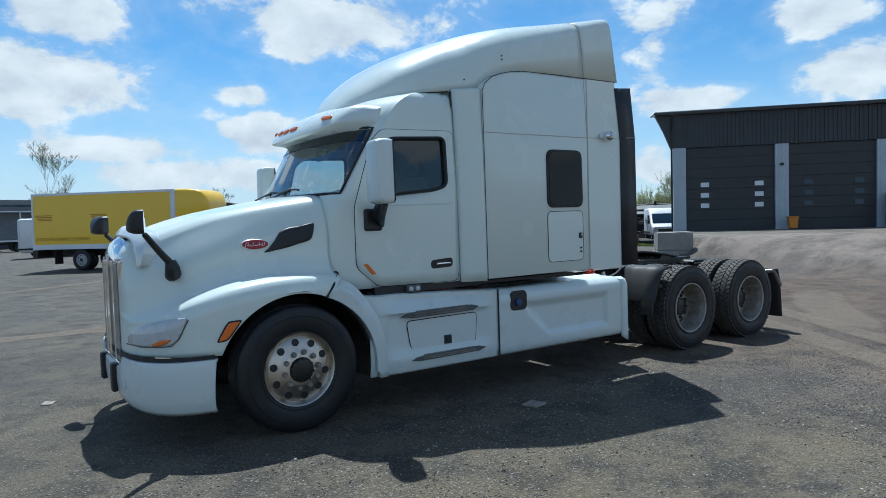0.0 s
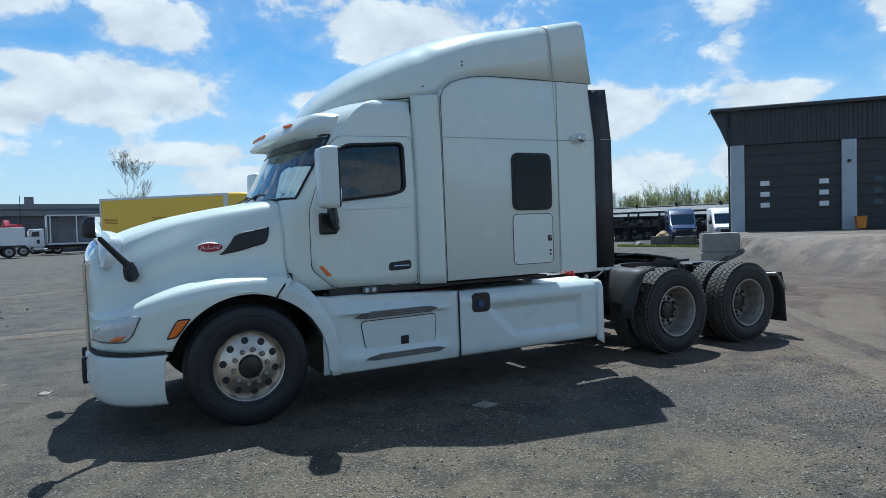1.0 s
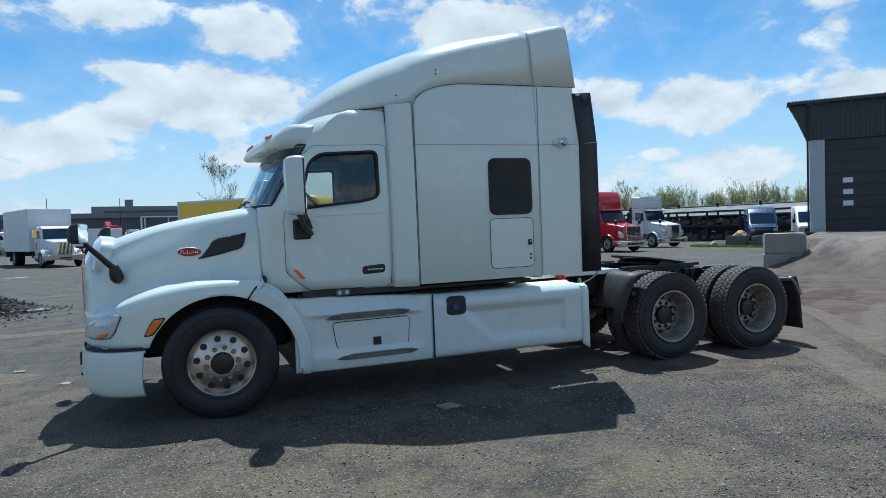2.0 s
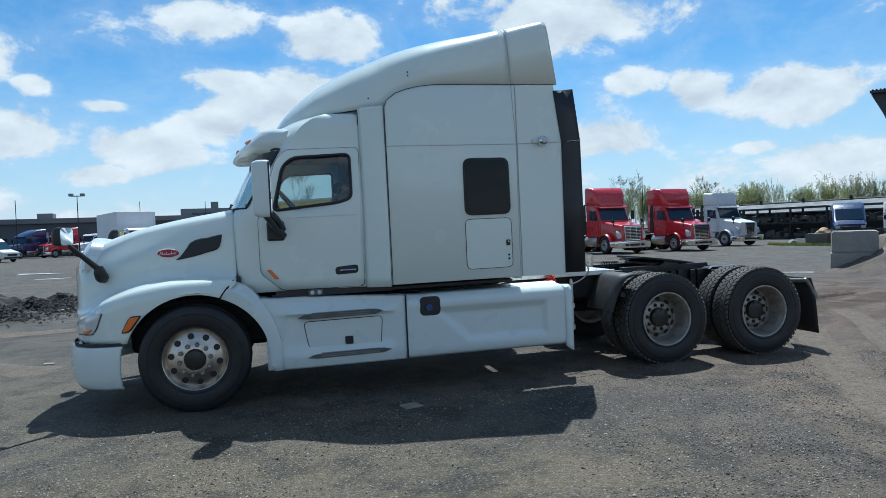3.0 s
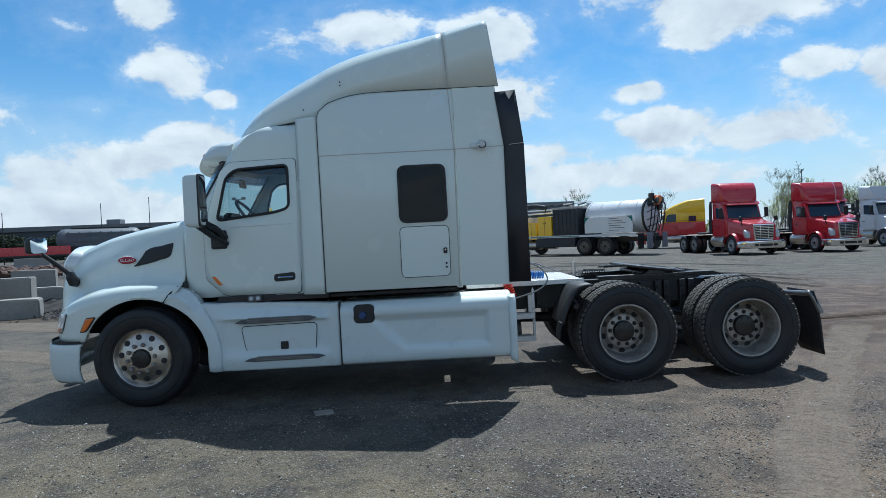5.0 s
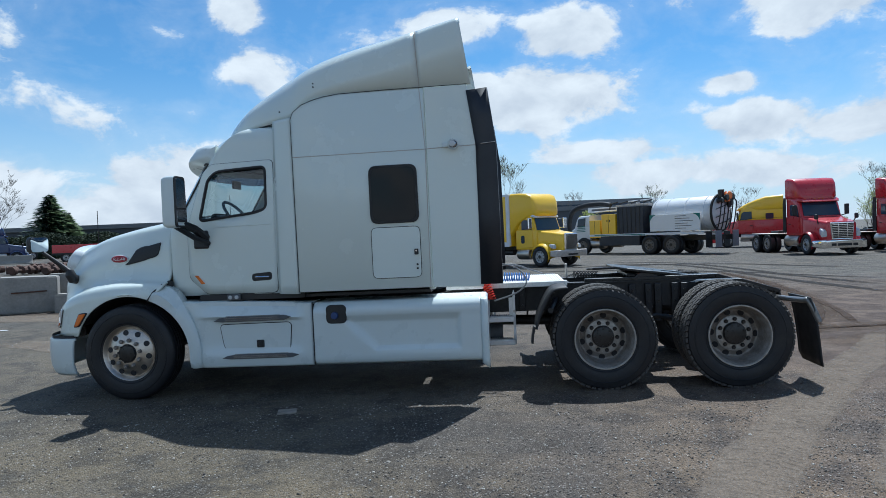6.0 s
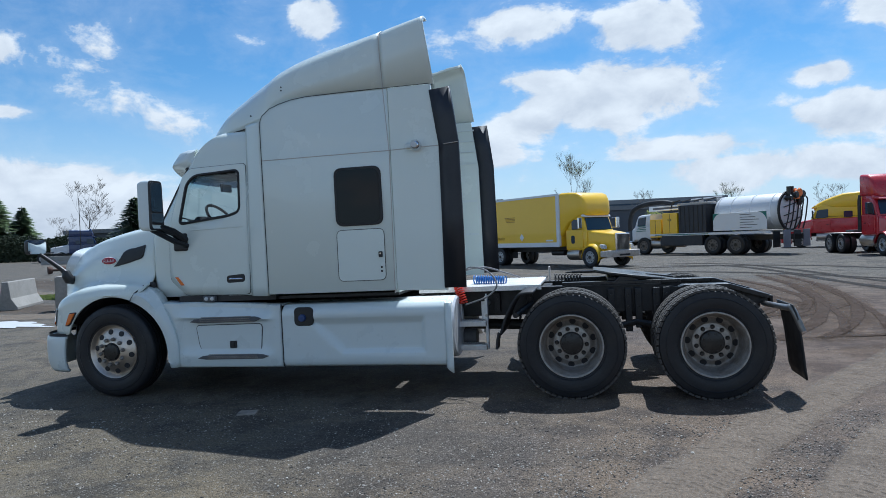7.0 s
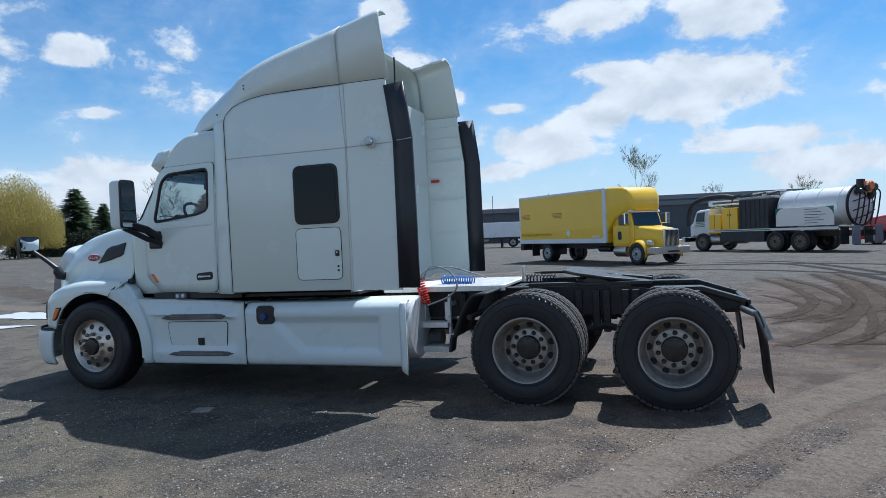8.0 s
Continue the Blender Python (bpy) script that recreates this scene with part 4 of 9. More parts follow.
shield = part("hood_shield", loft(rings), shield_chrome, truck, "polished shield round the hood's nose", smooth=True)
solidify(shield, 0.006)

# bumper
plan = spline([(-1.195, 0, 0), (-1.19, 0.35, 0), (-1.165, 0.66, 0), (-1.09, 0.90, 0), (-0.965, 1.06, 0), (-0.80, 1.145, 0), (-0.625, 1.17, 0)], 6)
plan = [Vector((p.x, -p.y, 0)) for p in plan[:0:-1]] + plan
rings = []
for k, (z, inset) in enumerate([(0.68, 0.03), (0.675, 0.008), (0.655, 0.0), (0.58, -0.008), (0.48, -0.01), (0.38, 0.0), (0.30, 0.03), (0.27, 0.06)]):
    ring = []
    for p in plan:
        a = abs(p.y) / 1.17
        zz = z
        if z < 0.35:
            zz = z + 0.03 * (1 - a)
        if z > 0.6 and a < 0.4:
            zz = z - 0.075
        sx = 0.03 * max(0, (p.x + 0.8) / 0.18) * (0.68 - z) / 0.4 if p.x > -0.8 else 0
        ring.append((p.x + inset * (1 - a * 0.5) - sx, p.y * (1 - inset * 0.5), zz))
    rings.append(ring)
bumper = part("bumper", loft(rings), white_plastic, truck, "white wrap-around front bumper", smooth=True)
solidify(bumper, 0.03)
for y in (-0.30, 0.30):
    part("tow_cover", box(-1.235, -1.185, y - 0.05, y + 0.05, 0.37, 0.60), black_plastic, bumper, "black bumper guard", bevel=0.015)
for y in (-0.62, 0.62):
    part("fog_lamp_blank", box(-1.195, -1.155, y - 0.03, y + 0.03, 0.45, 0.52), white_plastic, bumper, bevel=0.008)
part("gap_strip", loft([[(p.x * 0.985, p.y * 0.985, z) for p in plan] for z in (0.66, 0.71)]), seam_dark, bumper)

# cab shell
CZ = [1.08, 1.30, 1.60, 1.86, 1.94, 2.10, 2.30, 2.50, 2.62, 2.72, 2.80, 2.86, 2.885]
C_FRONT = [0.43, 0.43, 0.43, 0.42, 0.34, 0.415, 0.515, 0.62, 0.70, 0.80, 0.93, 1.10, 1.30]
C_PILLAR = [0.435, 0.435, 0.435, 0.44, 0.49, 0.585, 0.705, 0.825, 0.89, 0.97, 1.08, 1.22, 1.40]
C_PY = [0.945, 0.945, 0.945, 0.93, 0.88, 0.865, 0.855, 0.845, 0.82, 0.79, 0.74, 0.66, 0.50]
C_SIDE = [1.0, 1.0, 1.0, 1.0, 0.998, 0.99, 0.98, 0.97, 0.962, 0.95, 0.925, 0.87, 0.74]
CAB_BACK = 1.70


def door_y(x, z):
    """The cab side's distance from the middle."""
    return (0.985 + (x - 0.65) * 0.092) * at(z, CZ, C_SIDE)


def cab_outline(z, inset=0.0):
    xf, xp, yp = at(z, CZ, C_FRONT) + inset, at(z, CZ, C_PILLAR) + inset * 0.8, at(z, CZ, C_PY) - inset
    half = spline([(xf, 0, 0), (xf + 0.15 * (xp - xf), 0.42 * yp, 0), (xf + 0.52 * (xp - xf), 0.78 * yp, 0), (xp, yp, 0), (xp + 0.15, door_y(xp + 0.15, z) - inset, 0)], 6)
    half += [Vector((x, door_y(x, z) - inset, 0)) for x in [xp + 0.15 + (CAB_BACK - xp - 0.15) * k / 24 for k in range(1, 25)]]
    half[-1].x -= 0 if inset == 0 else 0.03
    return [Vector((p.x, -p.y, z)) for p in half[:0:-1]] + [Vector((p.x, p.y, z)) for p in half]


DOOR_WIN = rounded([(0.805, 1.885), (0.915, 2.33), (1.02, 2.415), (1.585, 2.435), (1.585, 1.985), (1.45, 1.945)], 0.06)


def inside(poly, x, z):
    odd = False
    for (x0, z0), (x1, z1) in zip(poly, poly[1:] + poly[:1]):
        if (z0 > z) != (z1 > z) and x < x0 + (x1 - x0) * (z - z0) / (z1 - z0):
            odd = not odd
    return odd


def cab_shell():
    """The cab's skin, open at the windscreen and both side windows."""
    zs = [1.08, 1.2, 1.4, 1.6, 1.75, 1.86] + [round(1.90 + 0.02 * k, 3) for k in range(31)] + [2.56, 2.62, 2.67, 2.72, 2.76, 2.80, 2.83, 2.86, 2.885]
    rings = [cab_outline(z) for z in zs]
    bm = bmesh.new()
    vs = [[bm.verts.new(p) for p in r] for r in rings]
    n, mid = len(rings[0]), len(rings[0]) // 2
    wide = [(1.2 + (x - 1.2) * 1.05, 2.16 + (z - 2.16) * 1.06) for x, z in DOOR_WIN]
    for j in range(len(zs) - 1):
        for i in range(n - 1):
            off = max(abs(i - mid), abs(i + 1 - mid))
            q = (rings[j][i] + rings[j][i + 1] + rings[j + 1][i] + rings[j + 1][i + 1]) / 4
            if off <= 21 and zs[j] > 1.93 and zs[j + 1] < 2.51:
                continue
            if off > 21 and inside(wide, q.x, q.z):
                continue
            bm.faces.new((vs[j][i], vs[j + 1][i], vs[j + 1][i + 1], vs[j][i + 1]))
    bm.faces.new(vs[-1])
    return bm


cab = part("cab", cab_shell(), white_paint, truck, "white cab with doors, windscreen and rounded roof cap", smooth=True)
solidify(cab, 0.012, 0)

# windscreen
rings = []
for z in (1.925, 2.0, 2.1, 2.2, 2.3, 2.4, 2.515):
    o = cab_outline(z)
    m = len(o) // 2
    rings.append(o[m - 21:m + 22])
windscreen = part("windscreen", loft(rings), screen_glass, truck, "curved clear windscreen", smooth=True)
windscreen.visible_shadow = False
edge = [rings[0][k] for k in range(43)] + [r[-1] for r in rings[1:]] + [rings[-1][k] for k in range(41, -1, -1)] + [r[0] for r in rings[-2:0:-1]]
part("windscreen_seal", tube([p + Vector((-0.012, 0, 0)) for p in edge], 0.013, 6, cyclic=True), black_rubber, cab)
part("sunstrip", loft([[p + Vector((-0.006, 0, 0)) for p in r] for r in rings[-2:]]), sun_band, windscreen, "dark blue sun band along the top")
for y0, y1 in ((-0.42, 0.06), (0.1, 0.56)):
    pts = []
    for k in range(7):
        y = y0 + (y1 - y0) * k / 6
        pts.append((0.335 + 0.13 * (abs(y) / 0.8) ** 2 + 0.012, y, 1.985 + 0.012 * math.sin(k)))
    wiper = part("wiper", tube(pts, 0.009, 6), black_plastic, truck, "black wiper blade")
    part("arm", tube([(0.30, y1, 1.93), pts[3]], 0.008, 6), black_plastic, wiper)

def reach(poly, c, a):
    """Where the ray from c at angle a leaves the polygon."""
    d = Vector((math.cos(a), math.sin(a)))
    best = None
    for p, q in zip(poly, poly[1:] + poly[:1]):
        p, q = Vector(p) - c, Vector(q) - c
        e = q - p
        den = d.x * e.y - d.y * e.x
        if abs(den) < 1e-9:
            continue
        t, u = (p.x * e.y - p.y * e.x) / den, (p.x * d.y - p.y * d.x) / den
        if t > 0 and -1e-6 <= u <= 1 + 1e-6:
            best = t if best is None else max(best, t)
    return c + d * best


DOOR = [(0.655, 1.27), (0.655, 1.80), (0.735, 2.05), (0.855, 2.40), (0.955, 2.495), (1.675, 2.50), (1.675, 1.09), (0.86, 1.09)]
for side in (-1, 1):
    def on_door(p, lift=0.0):
        return (p[0], side * (door_y(p[0], p[1]) + lift), p[1])
    centre = Vector((1.2, 2.12))
    turns = [2 * math.pi * k / 160 for k in range(160)]
    outer, inner_ring = [reach(rounded(DOOR, 0.05), centre, a) for a in turns], [reach(DOOR_WIN, centre, a) for a in turns]
    bm = loft([[on_door(i.lerp(o, k / 8), 0.008) for i, o in zip(inner_ring, outer)] for k in range(9)], closed=True)
    door = part("door", bm, white_paint, truck, "white cab door with a black-framed window", smooth=True)
    solidify(door, 0.014, 0)
    part("door_seal", tube([on_door(p, 0.008) for p in rounded(DOOR, 0.05)], 0.005, 6, cyclic=True), seam_dark, door)
    part("window_frame", tube([on_door(p, 0.010) for p in DOOR_WIN], 0.017, 6, cyclic=True), black_rubber, door)
    bm = bmesh.new()
    bm.faces.new([bm.verts.new(on_door(p, -0.018)) for p in DOOR_WIN])
    pane = part("door_glass", bm, clear_glass, door, "clear side window")
    pane.visible_shadow = False
    pocket = rounded([(1.385, 1.215), (1.385, 1.295), (1.615, 1.312), (1.615, 1.225)], 0.035)
    handle = part("door_handle", prism(pocket, "y", lambda x, z: side * (door_y(x, z) + 0.008), lambda x, z: side * (door_y(x, z) + 0.017)), black_plastic, door, "black recessed handle pocket")
    part("lever", box(1.43, 1.59, side * (door_y(1.5, 1.28) + 0.016), side * (door_y(1.5, 1.28) + 0.045), 1.246, 1.272), chrome, door, "chrome lever", bevel=0.012)
    part("marker_strip", prism([(0.715, 1.30), (0.755, 1.30), (0.835, 1.205), (0.79, 1.205)], "y", lambda x, z: side * (door_y(x, z) + 0.01), lambda x, z: side * (door_y(x, z) + 0.024)), amber_lens, door, "orange slanted reflector", bevel=0.004)
    crease = [on_door((x, 1.80 + 0.012 * x), 0.012) for x in (0.95, 1.2, 1.45, 1.62)]
    part("crease", tube(crease, 0.008, 6), white_paint, door)
    # mirror on the door
    mirror = empty("door_mirror", pose(0, 0, 0), "white tall door mirror on a black arm", "", parent=truck)
    mirror["category"] = ""
    base = part("mount", box(0.735, 0.905, side * 0.985, side * 1.045, 1.588, 1.785), black_plastic, mirror, "black mounting plate", bevel=0.02)
    y0, y1 = side * 1.24, side * 1.50
    part("arm", tube([(0.87, side * 1.02, 1.70), (0.82, side * 1.15, 1.80), (0.75, side * 1.36, 1.87)], [0.055, 0.045, 0.045], 8), black_plastic, mirror, "black mirror arm")
    part("strut", tube([(0.90, side * 1.02, 1.64), (0.83, side * 1.16, 1.70), (0.74, side * 1.40, 1.83)], 0.03, 8), black_plastic, mirror)
    outline = rounded([(-0.118, 1.815), (0.118, 1.815), (0.108, 2.35), (-0.108, 2.35)], 0.05)
    shell_m = pose(0.715, side * 1.375, 0, 0, 0, 0)
    rings = []
    for dx, sc in ((-0.085, 0.72), (-0.075, 0.86), (-0.04, 0.97), (0.0, 1.0), (0.05, 1.0), (0.062, 0.985)):
        rings.append([shell_m @ Vector((dx, p[0] * sc, 2.10 + (p[1] - 2.10) * (0.5 + sc * 0.5))) for p in outline])
    part("housing", loft(rings, closed=True, caps=True), white_plastic, mirror, "white mirror shell", smooth=True)
    part("glass_frame", prism([(p[0] * 0.97, 2.10 + (p[1] - 2.1) * 0.98) for p in outline], "x", 0.062, 0.078, m=shell_m), black_plastic, mirror)
    part("glass", prism(rounded([(-0.095, 2.02), (0.095, 2.02), (0.088, 2.325), (-0.088, 2.325)], 0.03), "x", 0.078, 0.082, m=shell_m), mirror_glass, mirror, "flat mirror glass")
    part("convex_glass", prism(rounded([(-0.098, 1.84), (0.098, 1.84), (0.098, 2.0), (-0.098, 2.0)], 0.03), "x", 0.078, 0.086, m=shell_m), mirror_glass, mirror, "small convex mirror glass")

    # look-down mirror on the hood
    hm = empty("hood_mirror", pose(0, 0, 0), "black convex mirror on a hood arm", "", parent=truck)
    foot = Vector((-0.83, side * 0.80, 1.37))
    part("foot", tube([foot + Vector((0, -side * 0.02, -0.06)), foot + Vector((0, side * 0.03, -0.05)), foot + Vector((-0.01, side * 0.055, 0.0)), foot + Vector((-0.02, side * 0.05, 0.05))], [0.055, 0.06, 0.055, 0.04], 10), black_plastic, hm, smooth=True)
    head = Vector((-1.09, side * 1.03, 1.70))
    part("arm", tube(spline([foot + Vector((-0.01, side * 0.05, 0.02)), foot + Vector((-0.10, side * 0.10, 0.12)), head + Vector((0.04, -side * 0.03, -0.07))], 5), [0.031 - 0.0010 * k for k in range(11)], 10), black_plastic, hm, "black mirror arm")
    shape = rounded([(-0.115, -0.08), (0.115, -0.08), (0.12, 0.095), (-0.12, 0.095)], 0.045)
    turn = pose(head.x, head.y, head.z, 0, 0, side * 12)
    rings = [[turn @ Vector((-0.085 * math.sqrt(max(0, 1 - q * q)), p[0] * q, 0.015 + p[1] * q - 0.04 * (1 - q))) for p in shape] for q in (0.05, 0.3, 0.5, 0.68, 0.82, 0.92, 0.98, 1.0)]
    rings.append([turn @ Vector((0.035, p[0], 0.015 + p[1])) for p in shape])
    part("cap", loft(rings, closed=True, caps=True), black_plastic, hm, smooth=True)
    dome = [[turn @ Vector((0.036 + 0.007 * (1 - q ** 2), p[0] * 0.93 * q, 0.015 + p[1] * 0.92 * q)) for p in shape] for q in (1.0, 0.93, 0.8, 0.6, 0.4, 0.2, 0.03)]
    part("glass", loft(dome, closed=True, caps=True), mirror_glass, hm, "bulging mirror glass", smooth=True)
    part("hinge", box(0.40, 0.465, side * 0.985, side * 1.05, 1.16, 1.26), black_plastic, truck, "black rubber hood latch", bevel=0.02)

# cab interior
interior = empty("cab_interior", pose(0, 0, 0), "dark grey dashboard, seats and steering wheel", "", parent=truck)
dash = [(0.56, 1.45), (0.56, 1.88), (0.66, 1.93), (0.80, 1.90), (0.86, 1.80), (0.84, 1.45)]
part("dashboard", prism(dash, "y", -0.88, 0.88), interior_grey, interior, bevel=0.03)
part("binnacle", prism([(0.74, 1.86), (0.77, 1.985), (0.86, 1.98), (0.90, 1.86)], "y", -0.66, -0.28), interior_grey, interior, bevel=0.03)
wheel_m = pose(1.02, -0.47, 1.93, 0, 52, 0)
part("steering_wheel", tube([wheel_m @ Vector((0.235 * math.cos(a), 0.235 * math.sin(a), 0)) for a in [2 * math.pi * k / 28 for k in range(28)]], 0.017, 8, cyclic=True), black_rubber, interior, smooth=True)
part("steering_spoke", tube([wheel_m @ Vector((0, -0.2, 0)), wheel_m @ Vector((0, 0.2, 0))], 0.02, 8), black_plastic, interior)
part("steering_column", tube([wheel_m @ Vector((0, 0, 0)), (0.80, -0.47, 1.78)], 0.04, 8), black_plastic, interior)
for y in (-0.47, 0.5):
    seat = part("seat", box(1.15, 1.60, y - 0.24, y + 0.24, 1.40, 1.56), seat_cloth, interior, bevel=0.05)
    part("backrest", box(1.52, 1.66, y - 0.23, y + 0.23, 1.5, 2.10), seat_cloth, interior, bevel=0.05)
    part("headrest", box(1.54, 1.64, y - 0.13, y + 0.13, 2.12, 2.26), seat_cloth, interior, bevel=0.04)
part("floor_mat", box(0.6, 1.66, -0.92, 0.92, 1.145, 1.17), interior_grey, interior)
part("rear_curtain", box(1.655, 1.665, -0.98, 0.98, 1.16, 2.72), interior_grey, interior)
part("visor_screen", box(0.80, 0.83, -0.12, 0.12, 2.30, 2.40), black_plastic, interior, bevel=0.02)
part("headlining", loft([[p for p in cab_outline(z, 0.06)] for z in (2.54, 2.74)], closed=True), interior_grey, interior)

# sun visor over the windscreen
def visor_ring(y):
    a = min(1.0, abs(y) / 0.80) ** 2.0
    end = max(0.0, (abs(y) - 0.80) / 0.13) ** 1.5

    def p(c, e, last):
        x, z = c[0] + (e[0] - c[0]) * a, c[1] + (e[1] - c[1]) * a
        return (x + (last[0] - x) * end, y, z + (last[1] - z) * end)
    return [p((0.77, 2.765), (0.95, 2.735), (1.0, 2.70)), p((0.62, 2.70), (0.83, 2.735), (0.97, 2.69)), p((0.50, 2.62), (0.715, 2.70), (0.93, 2.67)), p((0.41, 2.52), (0.635, 2.60), (0.90, 2.62)),
            p((0.395, 2.475), (0.615, 2.565), (0.89, 2.60)), p((0.42, 2.455), (0.64, 2.545), (0.90, 2.585)), p((0.56, 2.47), (0.74, 2.515), (0.93, 2.56)), p((0.68, 2.49), (0.80, 2.485), (0.96, 2.55))]


visor = part("sun_visor", loft([visor_ring(-0.93 + 1.86 * k / 40) for k in range(41)], closed=True, caps=True), white_plastic, truck, "white moulded sun visor with amber clearance lamps", smooth=True)
for y in (-0.64, -0.17, 0.0, 0.17, 0.64):
    a = (abs(y) / 0.80) ** 2
    m = pose(0.452 + 0.222 * a, y, 2.572 + 0.078 * a, 0, 42, -34 * y)
    part("clearance_lamp", box(-0.016, 0.016, -0.06, 0.06, -0.02, 0.02, m=m), amber_lens, visor, "amber clearance lamp", bevel=0.01)

# ---- sleeper, pillar, roof fairing ----
S_TOP = [(1.94, 2.88), (1.97, 2.95), (2.06, 3.02), (2.17, 3.06), (2.30, 3.09), (2.46, 3.108), (2.9, 3.115), (3.345, 3.115)]
bm = bmesh.new()
side_outline = [(3.345, 1.085), (1.94, 1.085)] + S_TOP
sec = [(-1.0, 0), (-0.94, 0.012), (-0.5, 0.0)]
rings = []
for y, s in ((-1.205, 0.985), (-1.195, 1.0), (-1.1, 1.003), (1.1, 1.003), (1.195, 1.0), (1.205, 0.985)):
    rings.append([(2.64 + (x - 2.64) * s, y, 2.08 + (z - 2.08) * s) for x, z in side_outline])
sleeper = part("sleeper", loft(rings, closed=True, caps=True), white_paint, truck, "white tall sleeper box with a dark bunk window", smooth=True)
for side in (-1, 1):
    Y = side * 1.205
    part("panel_seam", tube([(x, Y + side * 0.001, z) for x, z in [(1.945, 1.085)] + S_TOP[:-1] + [(3.79, 3.118)]], 0.0034, 6), seam_dark, sleeper)
    part("waist_seam", tube([(1.945, Y, 2.488), (3.32, Y, 2.49), (3.85, Y, 2.502)], 0.004, 6), steel_grey, sleeper)
    part("rear_seam", tube([(3.30, Y, 3.11), (3.335, Y, 2.49), (3.325, Y, 1.06)], 0.004, 6), steel_grey, sleeper)
    w = rounded([(2.735, 1.755), (3.24, 1.755), (3.235, 2.35), (2.735, 2.35)], 0.085)
    win = part("bunk_window", prism(w, "y", Y - side * 0.01, Y + side * 0.016), black_rubber, truck, "dark tinted window in a black rubber frame", bevel=0.006)
    w2 = [(2.988 + (x - 2.988) * 0.90, 2.052 + (z - 2.052) * 0.915) for x, z in w]
    part("pane", prism(w2, "y", Y + side * 0.016, Y + side * 0.019), tinted_pane, win, "dark glossy glass")
    h = rounded([(2.735, 1.195), (3.24, 1.195), (3.24, 1.715), (2.735, 1.715)], 0.06)
    hatch = part("side_hatch", prism(h, "y", Y - side * 0.01, Y + side * 0.005), white_paint, truck, "white luggage hatch with a black lock")
    part("hatch_seal", tube([(x, Y + side * 0.004, z) for x, z in h], 0.0034, 6, cyclic=True), seam_dark, hatch)
    lock = part("lock", prism(rounded([(3.175, 1.425), (3.215, 1.425), (3.215, 1.485), (3.175, 1.485)], 0.012), "y", Y, Y + side * 0.018), black_plastic, hatch, "black hatch lock")
    part("cylinder", cyl((3.195, Y + side * 0.016, 1.465), (3.195, Y + side * 0.024, 1.465), 0.009, 10), chrome, hatch)
    for z in (1.325, 1.285):
        part("rivet", cyl((3.20, Y, z), (3.20, Y + side * 0.012, z), 0.011, 10), black_plastic, hatch)
    # pillar between cab and sleeper
    rings = []
    for z in [1.07 + 0.1 * k for k in range(19)] + [2.90]:
        f = (z - 1.07) / 1.83
        ya, yb = 1.085 - 0.055 * f ** 2, 1.192 - 0.02 * f ** 3
        rings.append([(1.705 + (1.935 - 1.705) * t, side * (ya + (yb - ya) * (t ** 0.8)), z) for t in (0, 0.15, 0.35, 0.6, 0.85, 1.0)])
    ob = part("pillar_fairing", loft(rings), white_paint, truck, "white flared panel behind the door", smooth=True)
    solidify(ob, 0.04, 0)
    part("door_gap", tube([(1.69, side * (1.075 - 0.055 * f ** 2), 1.07 + 1.82 * f) for f in (0, 0.25, 0.5, 0.75, 1.0)], 0.004, 6), seam_dark, truck)
    # white side panel behind the sleeper's back wall, and the black flexible extender
    sp = [(3.35, 1.085), (3.865, 1.07), (3.858, 2.50), (3.785, 3.112), (3.35, 3.112)]
    panel = part("side_panel", prism(sp, "y", Y - side * 0.045, Y), white_paint, truck, "white panel behind the sleeper", bevel=0.006)
    for z, wd in ((1.62, 0.012), (2.06, 0.014), (2.56, 0.01), (2.72, 0.008), (2.86, 0.008), (3.0, 0.008)):
        part("rib", box(3.36, 3.82, min(Y - side * 0.06, Y - side * 0.045), max(Y - side * 0.06, Y - side * 0.045), z - wd, z + wd), white_plastic, panel)
    rings = []
    for t, w in enumerate((0.0, 0.5, 1.0)):
        ring = []
        for (xa, za), (xb, zb) in (((3.775, 3.05), (3.985, 3.06)), ((3.812, 2.77), (4.02, 2.77)), ((3.848, 2.50), (4.05, 2.51)), ((3.845, 1.8), (4.055, 1.8)), ((3.838, 1.095), (4.055, 1.095))):
            ring.append((xa + (xb - xa) * w, Y + side * (0.012 + 0.035 * w ** 1.5), za + (zb - za) * w))
        rings.append(ring)
    ob = part("side_extender", loft(rings), extender_rubber, truck, "black flexible rubber side extender", smooth=True)
    solidify(ob, 0.03)
    part("extender_joint", tube([(3.90, Y + side * 0.045, 2.505), (4.05, Y + side * 0.055, 2.515)], 0.004, 6), steel_grey, ob)
    # marker lamp on the sleeper's side
    lampb = part("side_lamp", lathe([(0.0, 0.075), (0.02, 0.074), (0.036, 0.06), (0.043, 0.04), (0.043, 0.0)], 20), chrome, truck, "round chrome side lamp", smooth=True)
    lampb.matrix_basis = pose(3.62, Y, 2.515) @ Matrix.Diagonal((1.3, side * 1.35, 1.3, 1))
    part("arm", box(-0.085, 0.0, 0.0, 0.025, -0.02, 0.02), white_plastic, lampb, bevel=0.008)
    part("lens", lathe([(0.0, 0.078), (0.022, 0.076), (0.024, 0.07)], 16), clear_lens, lampb)
    for x, z in ((2.20, 3.20), (2.20, 3.235), (1.80, 2.985)  ):
        part("rivet", cyl((x, side * (1.19 if x > 2 else 1.11), z), (x, side * (1.20 if x > 2 else 1.12) + (side * 0.01 if x > 3 else 0), z), 0.008, 8), seam_dark, truck)
